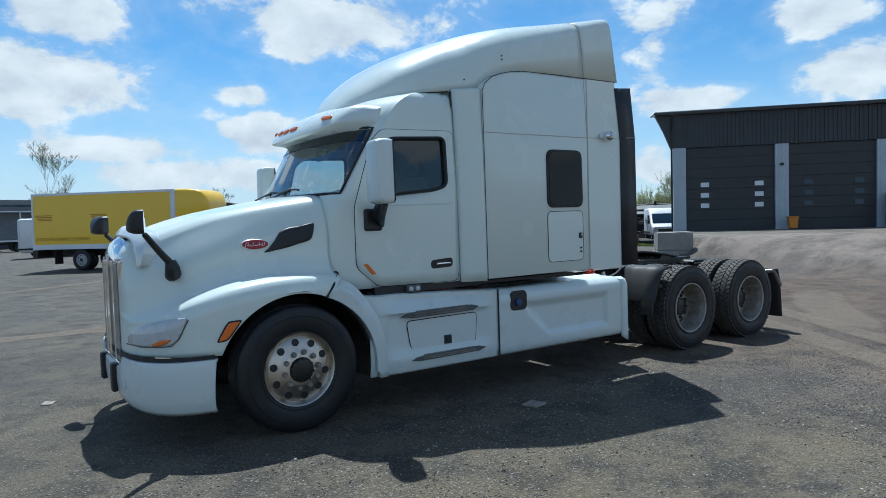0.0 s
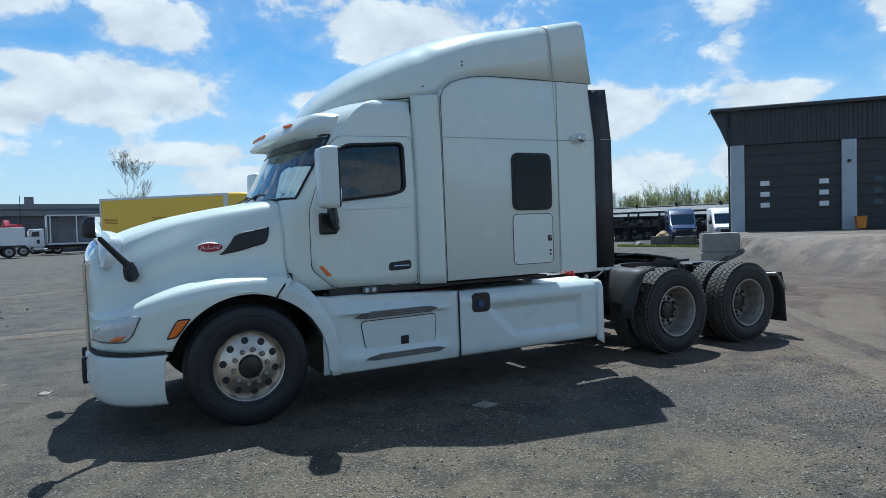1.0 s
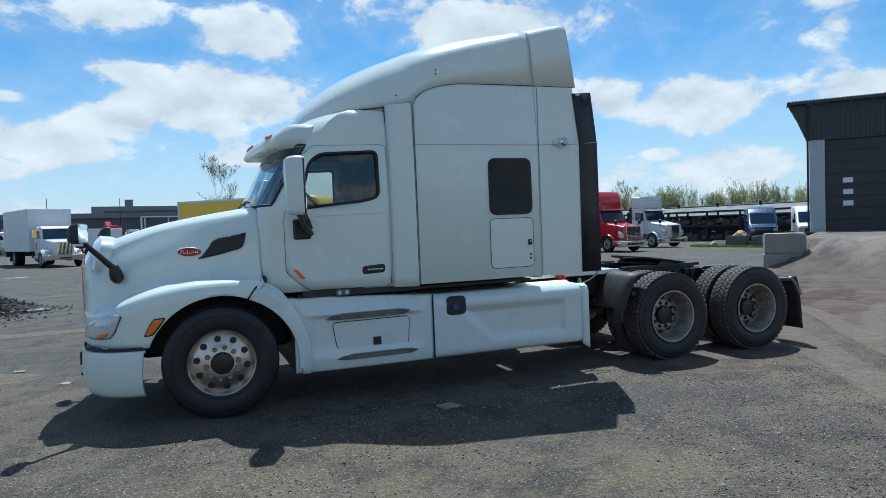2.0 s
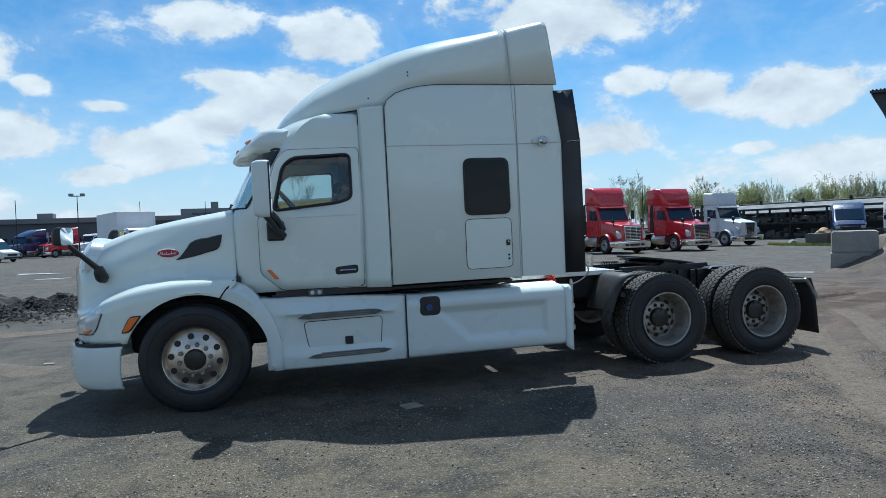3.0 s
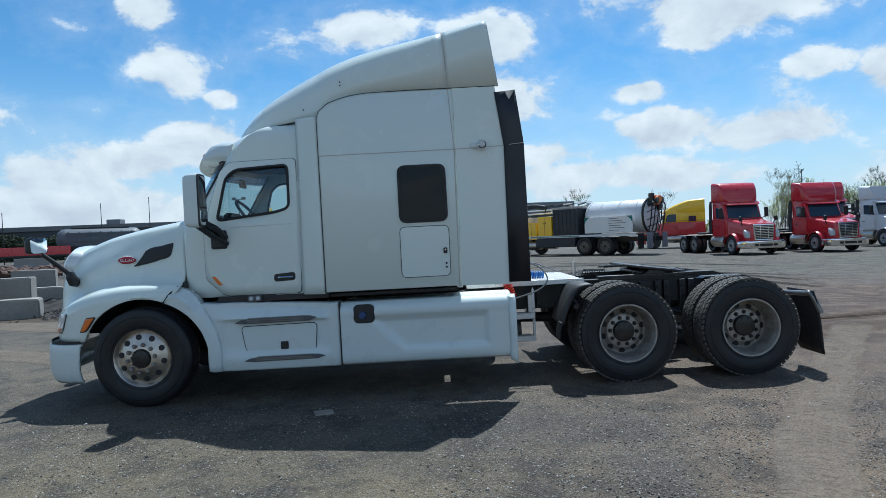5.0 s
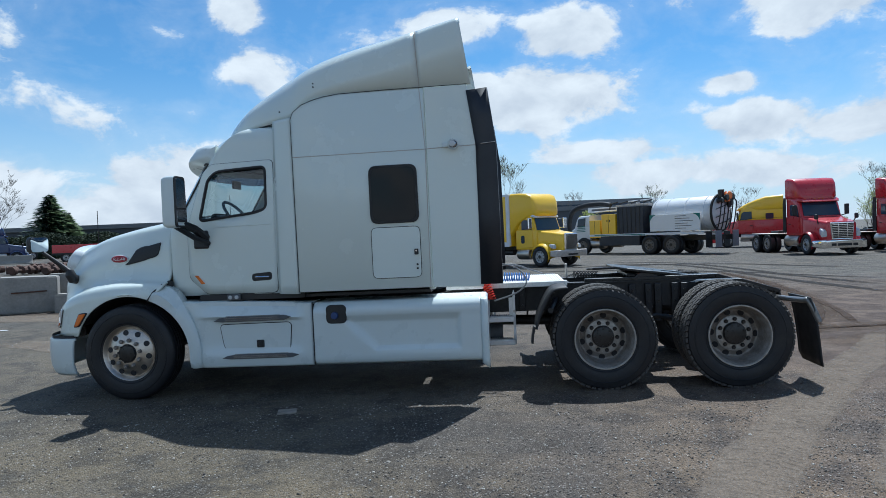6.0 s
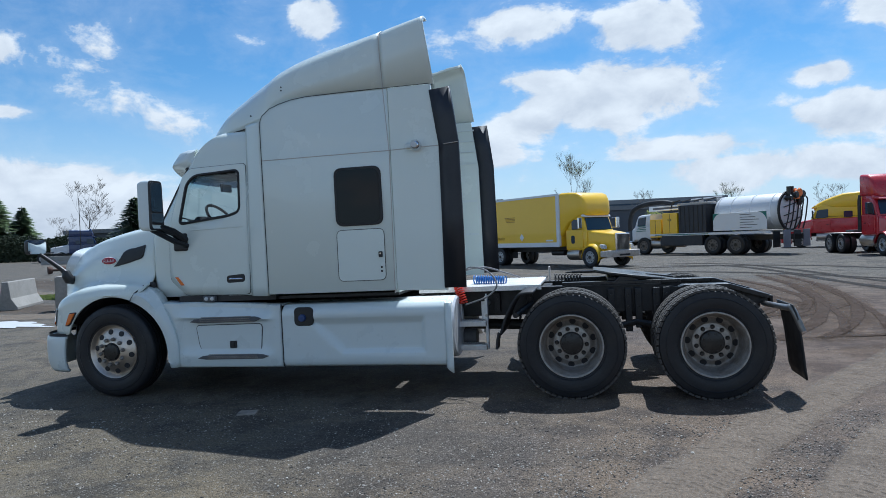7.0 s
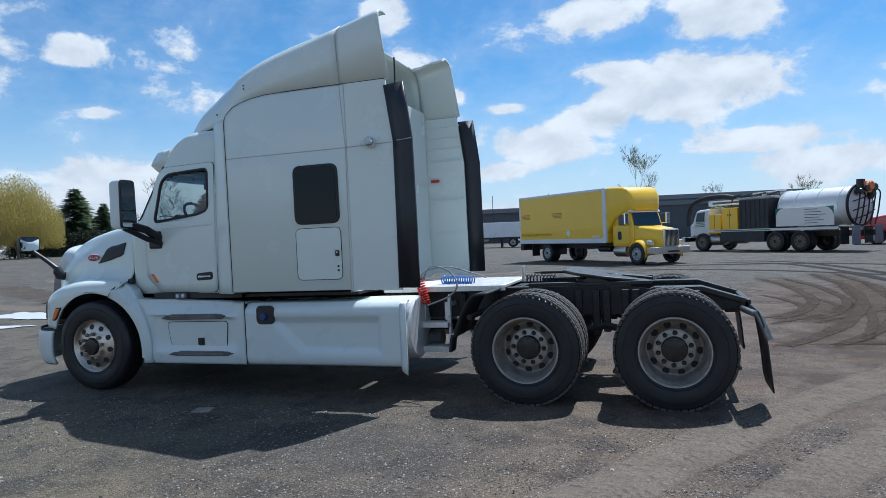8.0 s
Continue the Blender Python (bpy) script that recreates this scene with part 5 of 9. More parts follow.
back = part("back_wall", box(3.30, 3.36, -1.15, 1.15, 1.06, 3.2), white_paint, truck, "white plain rear wall of the sleeper", bevel=0.01)
part("reflector_strip", box(3.361, 3.366, -0.95, -0.55, 2.30, 2.36), red_lens, back, "red reflective strip")
part("reflector", box(3.40, 3.52, 1.135, 1.142, 2.28, 2.315), red_lens, truck, "small red reflector on the inner panel")
part("antenna", tube([(3.44, -0.07, 2.9), (3.455, -0.09, 3.63)], 0.010, 6), black_plastic, truck, "short black antenna")

FX = [0.84, 0.90, 1.0, 1.15, 1.33, 1.6, 1.9, 2.26, 2.62, 2.99, 3.27, 3.40, 3.77]
F_TOP = [2.76, 2.86, 2.985, 3.12, 3.25, 3.392, 3.505, 3.61, 3.68, 3.73, 3.765, 3.785, 3.85]
F_W = [0.26, 0.40, 0.57, 0.71, 0.82, 0.93, 1.09, 1.17, 1.198, 1.203, 1.206, 1.207, 1.207]
F_N = [2.2, 2.3, 2.4, 2.5, 2.6, 2.8, 3.1, 3.6, 4.4, 5.8, 8.0, 9.5, 14.0]
LX = [0.84, 0.90, 1.0, 1.15, 1.33, 1.6, 1.72, 1.92, 1.97, 2.06, 2.17, 2.30, 2.46, 2.9, 3.8]
F_LOW = [2.68, 2.705, 2.745, 2.80, 2.855, 2.88, 2.886, 2.892, 2.952, 3.022, 3.062, 3.092, 3.11, 3.117, 3.117]


def fairing_ring(x):
    zt, zb, w, n = at(x, FX, F_TOP), at(x, LX, F_LOW), at(x, FX, F_W), at(x, FX, F_N)
    ring = []
    for k in range(57):
        a = math.pi * k / 56
        c, s = math.cos(a), math.sin(a)
        y = -w * math.copysign(abs(c) ** (2 / n), c)
        z = zb + (zt - zb) * abs(s) ** (2 / n)
        ring.append((x + 0.095 * (zt - z) / 0.7 * max(0, (x - 2.9) / 0.82), y * (1 - 0.015 * (z - zb)), z))
    return ring


xs = [0.84, 0.855, 0.87, 0.89, 0.91, 0.94, 0.98, 1.02, 1.06, 1.10, 1.16, 1.22, 1.30, 1.38, 1.46, 1.55, 1.66, 1.76, 1.86, 1.92, 1.96, 2.0, 2.05, 2.1, 2.16, 2.26, 2.38, 2.5, 2.62, 2.75, 2.87, 2.99, 3.08, 3.18, 3.262]
fairing = part("roof_fairing", loft([fairing_ring(x) for x in xs]), white_paint, truck, "white high roof fairing swept up to a sharp rear edge", smooth=True)
solidify(fairing, 0.02)
for side in (-1, 1):
    rings = []
    for x in [3.27 + 0.0455 * k for k in range(11)]:
        r = fairing_ring(x)
        half = r[:29] if side < 0 else r[28:][::-1]
        take = [p for p in half if abs(p[1]) > 0.95]
        while len(take) < 26:
            take.append((take[-1][0], take[-1][1] - side * 0.0004, take[-1][2]))
        rings.append(take[:26])
    wing = part("fairing_wing", loft(rings), white_paint, fairing, "white rear side wing of the fairing", smooth=True)
    solidify(wing, 0.03)
    r = fairing_ring(3.266)
    r = r[:24] if side < 0 else r[:-25:-1]
    part("wing_seam", tube([(p[0], p[1] + side * 0.001, p[2]) for p in r], 0.004, 6), steel_grey, fairing)
    part("cap_gap", tube([(x, side * (at(x, FX, F_W) + 0.001), at(x, LX, F_LOW) + 0.002) for x in [0.95 + 0.05 * k for k in range(16)]], 0.006, 6), seam_dark, fairing)

# ---- lower fairings, wheels, chassis of the road tractor ----
def arc_strip(side):
    """The fixed piece of wheel arch behind the front wheel."""
    rings = []
    for k in range(19):
        deg = 66 - k * 4.1
        ai, ao = radians(deg + 2), radians(deg - 1.5)
        r0, r1 = float(np.interp(deg, [-10, 20, 66], [0.69, 0.685, 0.657])), float(np.interp(deg, [-10, 0, 17, 38, 55, 66], [0.79, 0.79, 0.795, 0.81, 0.85, 0.835]))
        xi, zi = ARCH_X + r0 * math.cos(ai), ARCH_Z + r0 * math.sin(ai)
        xo, zo = ARCH_X + r1 * math.cos(ao), ARCH_Z + r1 * math.sin(ao)
        y = 1.207
        yo = y - 0.02 - 0.10 * max(0, (deg - 35) / 31)
        rings.append([(xi, side * (y - 0.10), zi + 0.01), (xi, side * y, zi), (xi + (xo - xi) * 0.5, side * (y + 0.004), zi + (zo - zi) * 0.5), (xi + (xo - xi) * 0.85, side * (yo + 0.012), zi + (zo - zi) * 0.85), (xo, side * yo, zo), (xo + 0.01, side * (yo - 0.10), zo)])
    for z in (0.40, 0.325):
        xi, xo = ARCH_X + 0.695 + (0.46 - z) * 0.15, ARCH_X + 0.79
        rings.append([(xi, side * 1.107, z), (xi, side * 1.207, z), ((xi + xo) / 2, side * 1.211, z), (xi + (xo - xi) * 0.85, side * 1.2, z), (xo, side * 1.187, z), (xo + 0.01, side * 1.087, z)])
    ob = part("arch_rear", loft(rings), white_plastic, truck, "white rear piece of the wheel arch", smooth=True)
    return solidify(ob, 0.015, 0)


def skirt_y(x, z):
    """The step panel's outer face: two treads cut in, outermost along its lower edge and at the tank panel."""
    y = 1.19 - 0.04 * max(0, (0.95 - x) / 0.3)
    upper = max(0.0, min(1.0, (z - 0.86) / 0.10))
    dip = max(0.0, min(1, (x - 0.75) / 0.2)) * max(0.0, min(1, (1.98 - x) / 0.12))
    y -= 0.09 * upper * dip
    mid = max(0.0, min(1.0, (z - 0.46) / 0.06)) * (1 - max(0.0, min(1.0, (z - 0.82) / 0.03)))
    y -= 0.035 * mid * dip
    return y - 0.02 * max(0, (0.40 - z) / 0.08)


for side in (-1, 1):
    arc_strip(side)
    rings = []
    zs = [0.318, 0.335, 0.38, 0.42, 0.455, 0.47, 0.50, 0.56, 0.62, 0.68, 0.74, 0.79, 0.815, 0.83, 0.85, 0.87, 0.90, 0.93, 0.96, 0.98, 1.0, 1.01]
    for k in range(41):
        x = 0.68 + (2.062 - 0.68) * k / 40
        top = 1.02 - 0.045 * max(0, min(1, (x - 1.0) / 1.0)) + (0.0 if x > 0.75 else 0.01)
        ring = []
        for z in zs:
            zz = 0.318 + (z - 0.318) * (top - 0.318) / (1.01 - 0.318)
            inn = 0.02 if z > 1.005 else 0
            xx = x
            if x < 0.84 and z > 0.9:
                xx = x - 0.12 * (z - 0.9) / 0.11 * (0.84 - x) / 0.16
            ring.append((xx, side * (skirt_y(x, z) - inn), zz))
        ring.append((ring[-1][0], side * 0.88, ring[-1][2] + 0.006))
        rings.append(ring)
    skirt = part("step_panel", loft(rings), white_plastic, truck, "white moulded step panel with two grey treads", smooth=True)
    solidify(skirt, 0.02)
    for (xa, xb, za, zb, nm) in ((0.985, 1.835, 0.80, 0.855, "upper"), (1.06, 1.905, 0.405, 0.455, "lower")):
        zs2 = zb + 0.004
        yb = max(skirt_y(1.4, zs2), skirt_y(1.4, za)) + 0.004
        tread = part("step_tread", prism([(xa, za + 0.012), (xa + 0.06, zb - 0.012), (xa + 0.16, zb), (xb - 0.08, zb + 0.002), (xb, zb - 0.018), (xb - 0.08, za + 0.004), (xa + 0.1, za)], "y", side * (yb - 0.10), side * (yb + 0.006)),
                     step_grey, truck, "grey ribbed step tread", bevel=0.006)
        bm = bmesh.new()
        for k in range(22):
            x = xa + 0.14 + k * (xb - xa - 0.26) / 22
            box(x, x + 0.018, min(side * (yb - 0.09), side * (yb + 0.0)), max(side * (yb - 0.09), side * yb), zb, zb + 0.007, bm)
        for k in range(30):
            x = xa + 0.13 + k * (xb - xa - 0.26) / 30
            for z, lean in ((za + 0.012, 0.010), (zb - 0.022, -0.010)):
                prism([(x, z), (x + 0.012, z), (x + 0.012 + lean, z + 0.012), (x + lean, z + 0.012)], "y", side * (yb + 0.004), side * (yb + 0.010), bm)
        part("rib", bm, wheel_steel, tread, "worn raised ribs")
    hz = rounded([(1.04, 0.772), (1.825, 0.778), (1.80, 0.49), (1.72, 0.465), (1.14, 0.465), (1.08, 0.53)], 0.05)
    hatch = part("battery_hatch", prism(hz, "y", side * (skirt_y(1.4, 0.6) - 0.01), side * (skirt_y(1.4, 0.6) + 0.008)), white_plastic, truck, "white flush hatch", bevel=0.004)
    part("hatch_seal", tube([(x, side * (skirt_y(1.4, 0.6) + 0.004), z) for x, z in hz], 0.005, 6, cyclic=True), seam_dark, hatch)
    latch = part("latch", prism(rounded([(1.44, 0.52), (1.52, 0.52), (1.52, 0.60), (1.44, 0.60)], 0.01), "y", side * (skirt_y(1.4, 0.6) + 0.006), side * (skirt_y(1.4, 0.6) + 0.016)), black_plastic, hatch, "black square latch")
    part("handle", box(1.465, 1.495, side * (skirt_y(1.4, 0.6) + 0.014) if side > 0 else side * (skirt_y(1.4, 0.6) + 0.024), side * (skirt_y(1.4, 0.6) + 0.024) if side > 0 else side * (skirt_y(1.4, 0.6) + 0.014), 0.54, 0.585), black_plastic, hatch, bevel=0.004)
    # tank panel
    rings = []
    zs = [0.32, 0.34, 0.37, 0.41, 0.448, 0.455, 0.465, 0.48, 0.495, 0.505, 0.53, 0.57, 0.61, 0.65, 0.69, 0.72, 0.745, 0.755, 0.775, 0.80, 0.818, 0.826, 0.85, 0.88, 0.905, 0.925, 0.945, 0.957, 0.963]
    for k in range(121):
        x = 2.075 + (3.82 - 2.075) * k / 120
        ring = []
        for z in zs:
            y = 1.20 + 0.006 * max(0.0, 1 - abs(z - 0.86) / 0.06)
            if z > 0.88:
                y -= 0.075 * ((z - 0.88) / 0.083) ** 2
            # a long pressed hollow whose front end slants up towards the filler
            near = (x - 2.42 - 1.03 * (0.74 - z)) / 0.075
            deep = max(0.0, min(1.0, (0.822 - z) / 0.07, (z - 0.452) / 0.045, near, (3.61 - x) / 0.04))
            y -= 0.042 * deep
            if z < 0.36:
                y -= 0.03 * (0.36 - z) / 0.04
            ring.append((x, side * y, z))
        ring.append((x, side * 0.85, 0.972))
        rings.append(ring)
    tankp = part("tank_panel", loft(rings), white_plastic, truck, "white fuel tank side panel", smooth=True)
    solidify(tankp, 0.02)
    flare = [[(x, side * (y + o), z) for z, o in ((0.25 + 0.05 * (1 - t), 0.0), (0.33, 0.0), (0.6, 0.0), (0.88, 0.0), (0.94, -0.03), (0.965, -0.09))] for x, y, t in ((3.815, 1.20, 0), (3.84, 1.222, 0.4), (3.89, 1.235, 1.0))]
    ob = part("tank_panel_lip", loft(flare), white_plastic, tankp, smooth=True)
    solidify(ob, 0.018)
    part("panel_seam", tube([(2.068, side * 1.193, z) for z in (0.325, 0.6, 0.98)], 0.008, 6), seam_dark, tankp)
    fp = rounded([(2.21, 0.745), (2.43, 0.745), (2.43, 0.942), (2.21, 0.942)], 0.06)
    filler = part("filler_pocket", prism(fp, "y", side * 1.19, side * 1.206), black_plastic, truck, "black filler recess with a blue cap", bevel=0.01)
    cap = part("filler_cap", lathe([(0, 0.03), (0.035, 0.028), (0.04, 0.0)], 18), blue_cap, filler, "blue round cap")
    cap.matrix_basis = pose(2.305, side * 1.204, 0.83) @ Matrix.Diagonal((1, side, 1, 1))
    # dark gap under cab and sleeper, with two small work lamps
    part("sill_strip", box(0.79, 1.95, min(side * 0.90, side * 1.06), max(side * 0.90, side * 1.06), 1.02, 1.085), black_plastic, truck, "black strip under the cab door")
    unit = part("step_light", box(1.105, 1.25, min(side * 1.06, side * 1.10), max(side * 1.06, side * 1.10), 1.022, 1.084), step_grey, truck, "pair of round step lamps in dark bezels", bevel=0.006)
    for x in (1.142, 1.213):
        b = part("lens", lathe([(0, 0.012), (0.018, 0.010), (0.023, 0.0)], 16), clear_lens, unit, "round white lens")
        b.matrix_basis = pose(x, side * 1.10, 1.053) @ Matrix.Diagonal((1, side, 1, 1))
    part("arch_gap", tube([(0.268, side * 1.205, 1.06), (0.33, side * 1.20, 1.145), (0.40, side * 1.125, 1.225)], 0.011, 6), seam_dark, truck)
    # fuel tank behind the panel
    t = part("fuel_tank", lathe([(0, -0.9), (0.30, -0.9), (0.32, -0.88), (0.32, 0.88), (0.30, 0.9), (0, 0.9)], 32), ladder_metal, truck, "round aluminium fuel tank", smooth=True)
    t.matrix_basis = pose(2.98, side * 0.78, 0.66, 0, 0, 90)


# wheels
def wheel_disc(front):
    if front:
        prof = [(0.29, -0.02), (0.302, -0.005), (0.298, 0.008), (0.285, 0.0), (0.272, -0.028), (0.262, -0.034), (0.235, -0.012), (0.19, 0.0), (0.15, 0.02), (0.125, 0.03), (0.10, 0.032)]
        r_nut, y_nut = 0.1425, 0.028
    else:
        prof = [(0.29, -0.02), (0.302, -0.005), (0.298, 0.006), (0.284, 0.0), (0.272, -0.03), (0.264, -0.05), (0.258, -0.15), (0.250, -0.195), (0.238, -0.213), (0.222, -0.218), (0.19, -0.204), (0.172, -0.188), (0.15, -0.186), (0.10, -0.186)]
        r_nut, y_nut = 0.1425, -0.186
    bm = lathe(prof, 60)
    rim = part("rim", bm, aluminium if front else wheel_steel, None, "polished aluminium rim" if front else "dull rust-stained steel rim", smooth=True)
    return rim, r_nut, y_nut


def tyre_mesh(drive):
    r, w = 0.515, 0.275
    prof = [(0.285, -0.10), (0.30, -0.125), (0.34, -0.14), (0.40, -0.1475), (0.455, -0.142), (0.485, -0.135), (0.503, -0.122), (0.510, -0.10)]
    if drive:
        prof = [(p if p[0] < 0.49 else (p[0] - 0.014, p[1])) for p in prof]
        prof += [(0.498, -0.06), (0.499, 0.0)]
    else:
        for y in (-0.07, -0.022):
            prof += [(0.513, y - 0.008), (0.500, y - 0.005), (0.500, y + 0.005), (0.514, y + 0.008)]
    prof = prof + [(a, -b) for a, b in prof[::-1] if b < 0]
    bm = lathe(prof, 72)
    lathe([(0.318, -0.1335), (0.326, -0.1405), (0.330, -0.1375)], 72, bm=bm)
    lathe([(0.425, -0.145), (0.429, -0.1495), (0.436, -0.1455)], 72, bm=bm)
    return bm


def tread_mesh():
    """Deep staggered blocks of a drive tyre."""
    bm = bmesh.new()
    n = 54
    for k in range(n):
        for row, (y0, y1, off, skew) in enumerate(((-0.128, -0.078, 0.0, 0.10), (-0.070, -0.006, 0.5, -0.16), (0.006, 0.070, 0.0, 0.16), (0.078, 0.128, 0.5, -0.10))):
            a = 2 * math.pi * (k + off) / n
            h = 2 * math.pi / n * 0.38
            vs = []
            for rr in (0.492, 0.517 if row in (1, 2) else 0.513):
                for da, y in ((-h, y0), (h, y0), (h, y1), (-h, y1)):
                    b = a + da + (y - (y0 + y1) / 2) * skew / 0.06 * 0.5
                    vs.append(bm.verts.new((rr * math.cos(b), y, rr * math.sin(b))))
            for f in ((4, 5, 6, 7), (0, 1, 5, 4), (1, 2, 6, 5), (2, 3, 7, 6), (3, 0, 4, 7)):
                bm.faces.new([vs[i] for i in f])
    return bm


def fit_wheel(front, name, label):
    """One wheel about its own y axis, its outer face towards -y."""
    w = empty(name, pose(0, 0, 0), label, "")
    tyre = part("tyre", tyre_mesh(not front), tyre_rubber, w, "black road tyre" if front else "black drive tyre with deep tread blocks", smooth=True)
    if not front:
        part("tread", tread_mesh(), tread_rubber, w, "dusty tread blocks")
    rim, r_nut, y_nut = wheel_disc(front)
    rim.parent = w
    rim.matrix_basis = pose(0, -0.125, 0) @ Matrix.Diagonal((1, -1, 1, 1))
    y0 = -0.125 - y_nut
    if not front:
        part("hub_flange", lathe([(0.10, 0.0), (0.10, 0.010), (0.170, 0.010), (0.177, 0.006), (0.177, -0.004)], 48), flange_steel, w, "pale worn ring under the wheel nuts", smooth=True).matrix_basis = pose(0, y0, 0) @ Matrix.Diagonal((1, -1, 1, 1))
        part("rim_lip", lathe([(0.286, 0.0), (0.291, 0.011), (0.300, 0.011), (0.304, 0.0)], 60), flange_steel, w, "bright worn rim edge", smooth=True).matrix_basis = pose(0, -0.131, 0) @ Matrix.Diagonal((1, -1, 1, 1))
    for k in range(10):
        a = 2 * math.pi * (k + 0.5 * front) / 10
        p = Vector((r_nut * math.cos(a), y0, r_nut * math.sin(a)))
        b, rh, yh, lean = a + math.pi / 10, 0.220 if front else 0.212, -0.119 if front else 0.0885, 0.267 if front else 0.42
        out = Vector((lean * math.cos(b), -1, lean * math.sin(b))).normalized()
        q = Vector((rh * math.cos(b), yh, rh * math.sin(b)))
        part("hand_hole", tube([q - out * 0.01, q + out * (0.003 if front else 0.007)], 0.030 if front else 0.031, 20), seam_dark, w, "dark hand hole")
        part("lug_nut", tube([p, p + Vector((0, -0.02, 0)), p + Vector((0, -0.034, 0))], [0.022, 0.022, 0.014], 8), grease_black if not front else wheel_steel, w)
    part("brake_drum", cyl((0, 0.10, 0), (0, 0.16, 0), 0.235, 28), frame_black, w, "black brake drum")
    if front:
        hub = lathe([(0.106, y0 + 0.02), (0.100, y0 - 0.012), (0.088, y0 - 0.03), (0.06, y0 - 0.036), (0.0, y0 - 0.037)], 24)
    else:
        hub = lathe([(0.114, y0 + 0.02), (0.112, y0 - 0.035), (0.105, y0 - 0.055), (0.085, y0 - 0.062), (0.0, y0 - 0.064)], 24)
    h = part("hub", hub, grease_black, w, "black greasy hub cover", smooth=True)
    for k in range(8):
        a = 2 * math.pi * k / 8
        p = Vector((0.088 * math.cos(a), y0 - (0.026 if front else 0.056), 0.088 * math.sin(a)))
        part("bolt", tube([p, p + Vector((0, -0.014, 0))], 0.011, 6), grease_black, w)
    return w


front_wheel = fit_wheel(True, "front_wheel", "polished steer wheel with a black tyre")
front_wheel.parent = truck
front_wheel.matrix_basis = pose(0.02, -1.065, 0.508, 0, 10, 0)
w = copy_thing(front_wheel, pose(0.02, 1.065, 0.508, 0, 25, 180))
drive_wheel = fit_wheel(False, "drive_wheel", "grey steel drive wheel with a blocky tyre")
drive_wheel.parent = truck
drive_wheel.matrix_basis = pose(5.04, -1.10, 0.498, 0, 4, 0)
copy_thing(drive_wheel, pose(6.325, -1.10, 0.490, 0, 22, 0))
copy_thing(drive_wheel, pose(5.04, 1.10, 0.498, 0, 33, 180))
copy_thing(drive_wheel, pose(6.325, 1.10, 0.490, 0, 47, 180))
inner_wheel = empty("inner_drive_wheel", pose(5.04, -0.765, 0.498), "inner tyre of a twin drive wheel", "", parent=truck)
tyre = part("tyre", tyre_mesh(True), tyre_rubber, inner_wheel, "black drive tyre", smooth=True)
part("tread", tread_mesh(), tread_rubber, inner_wheel, "dusty tread blocks")
part("rim", lathe([(0.29, -0.12), (0.25, -0.10), (0.24, 0.1), (0.10, 0.11), (0.10, 0.10), (0.23, 0.09), (0.24, -0.11), (0.28, -0.13)], 40, closed=True), steel_grey, inner_wheel, smooth=True)
for x, y, a in ((6.325, -0.765, 9), (5.04, 0.765, 17), (6.325, 0.765, 31)):
    copy_thing(inner_wheel, pose(x, y, 0.49 if x > 6 else 0.498, 0, a, 0))

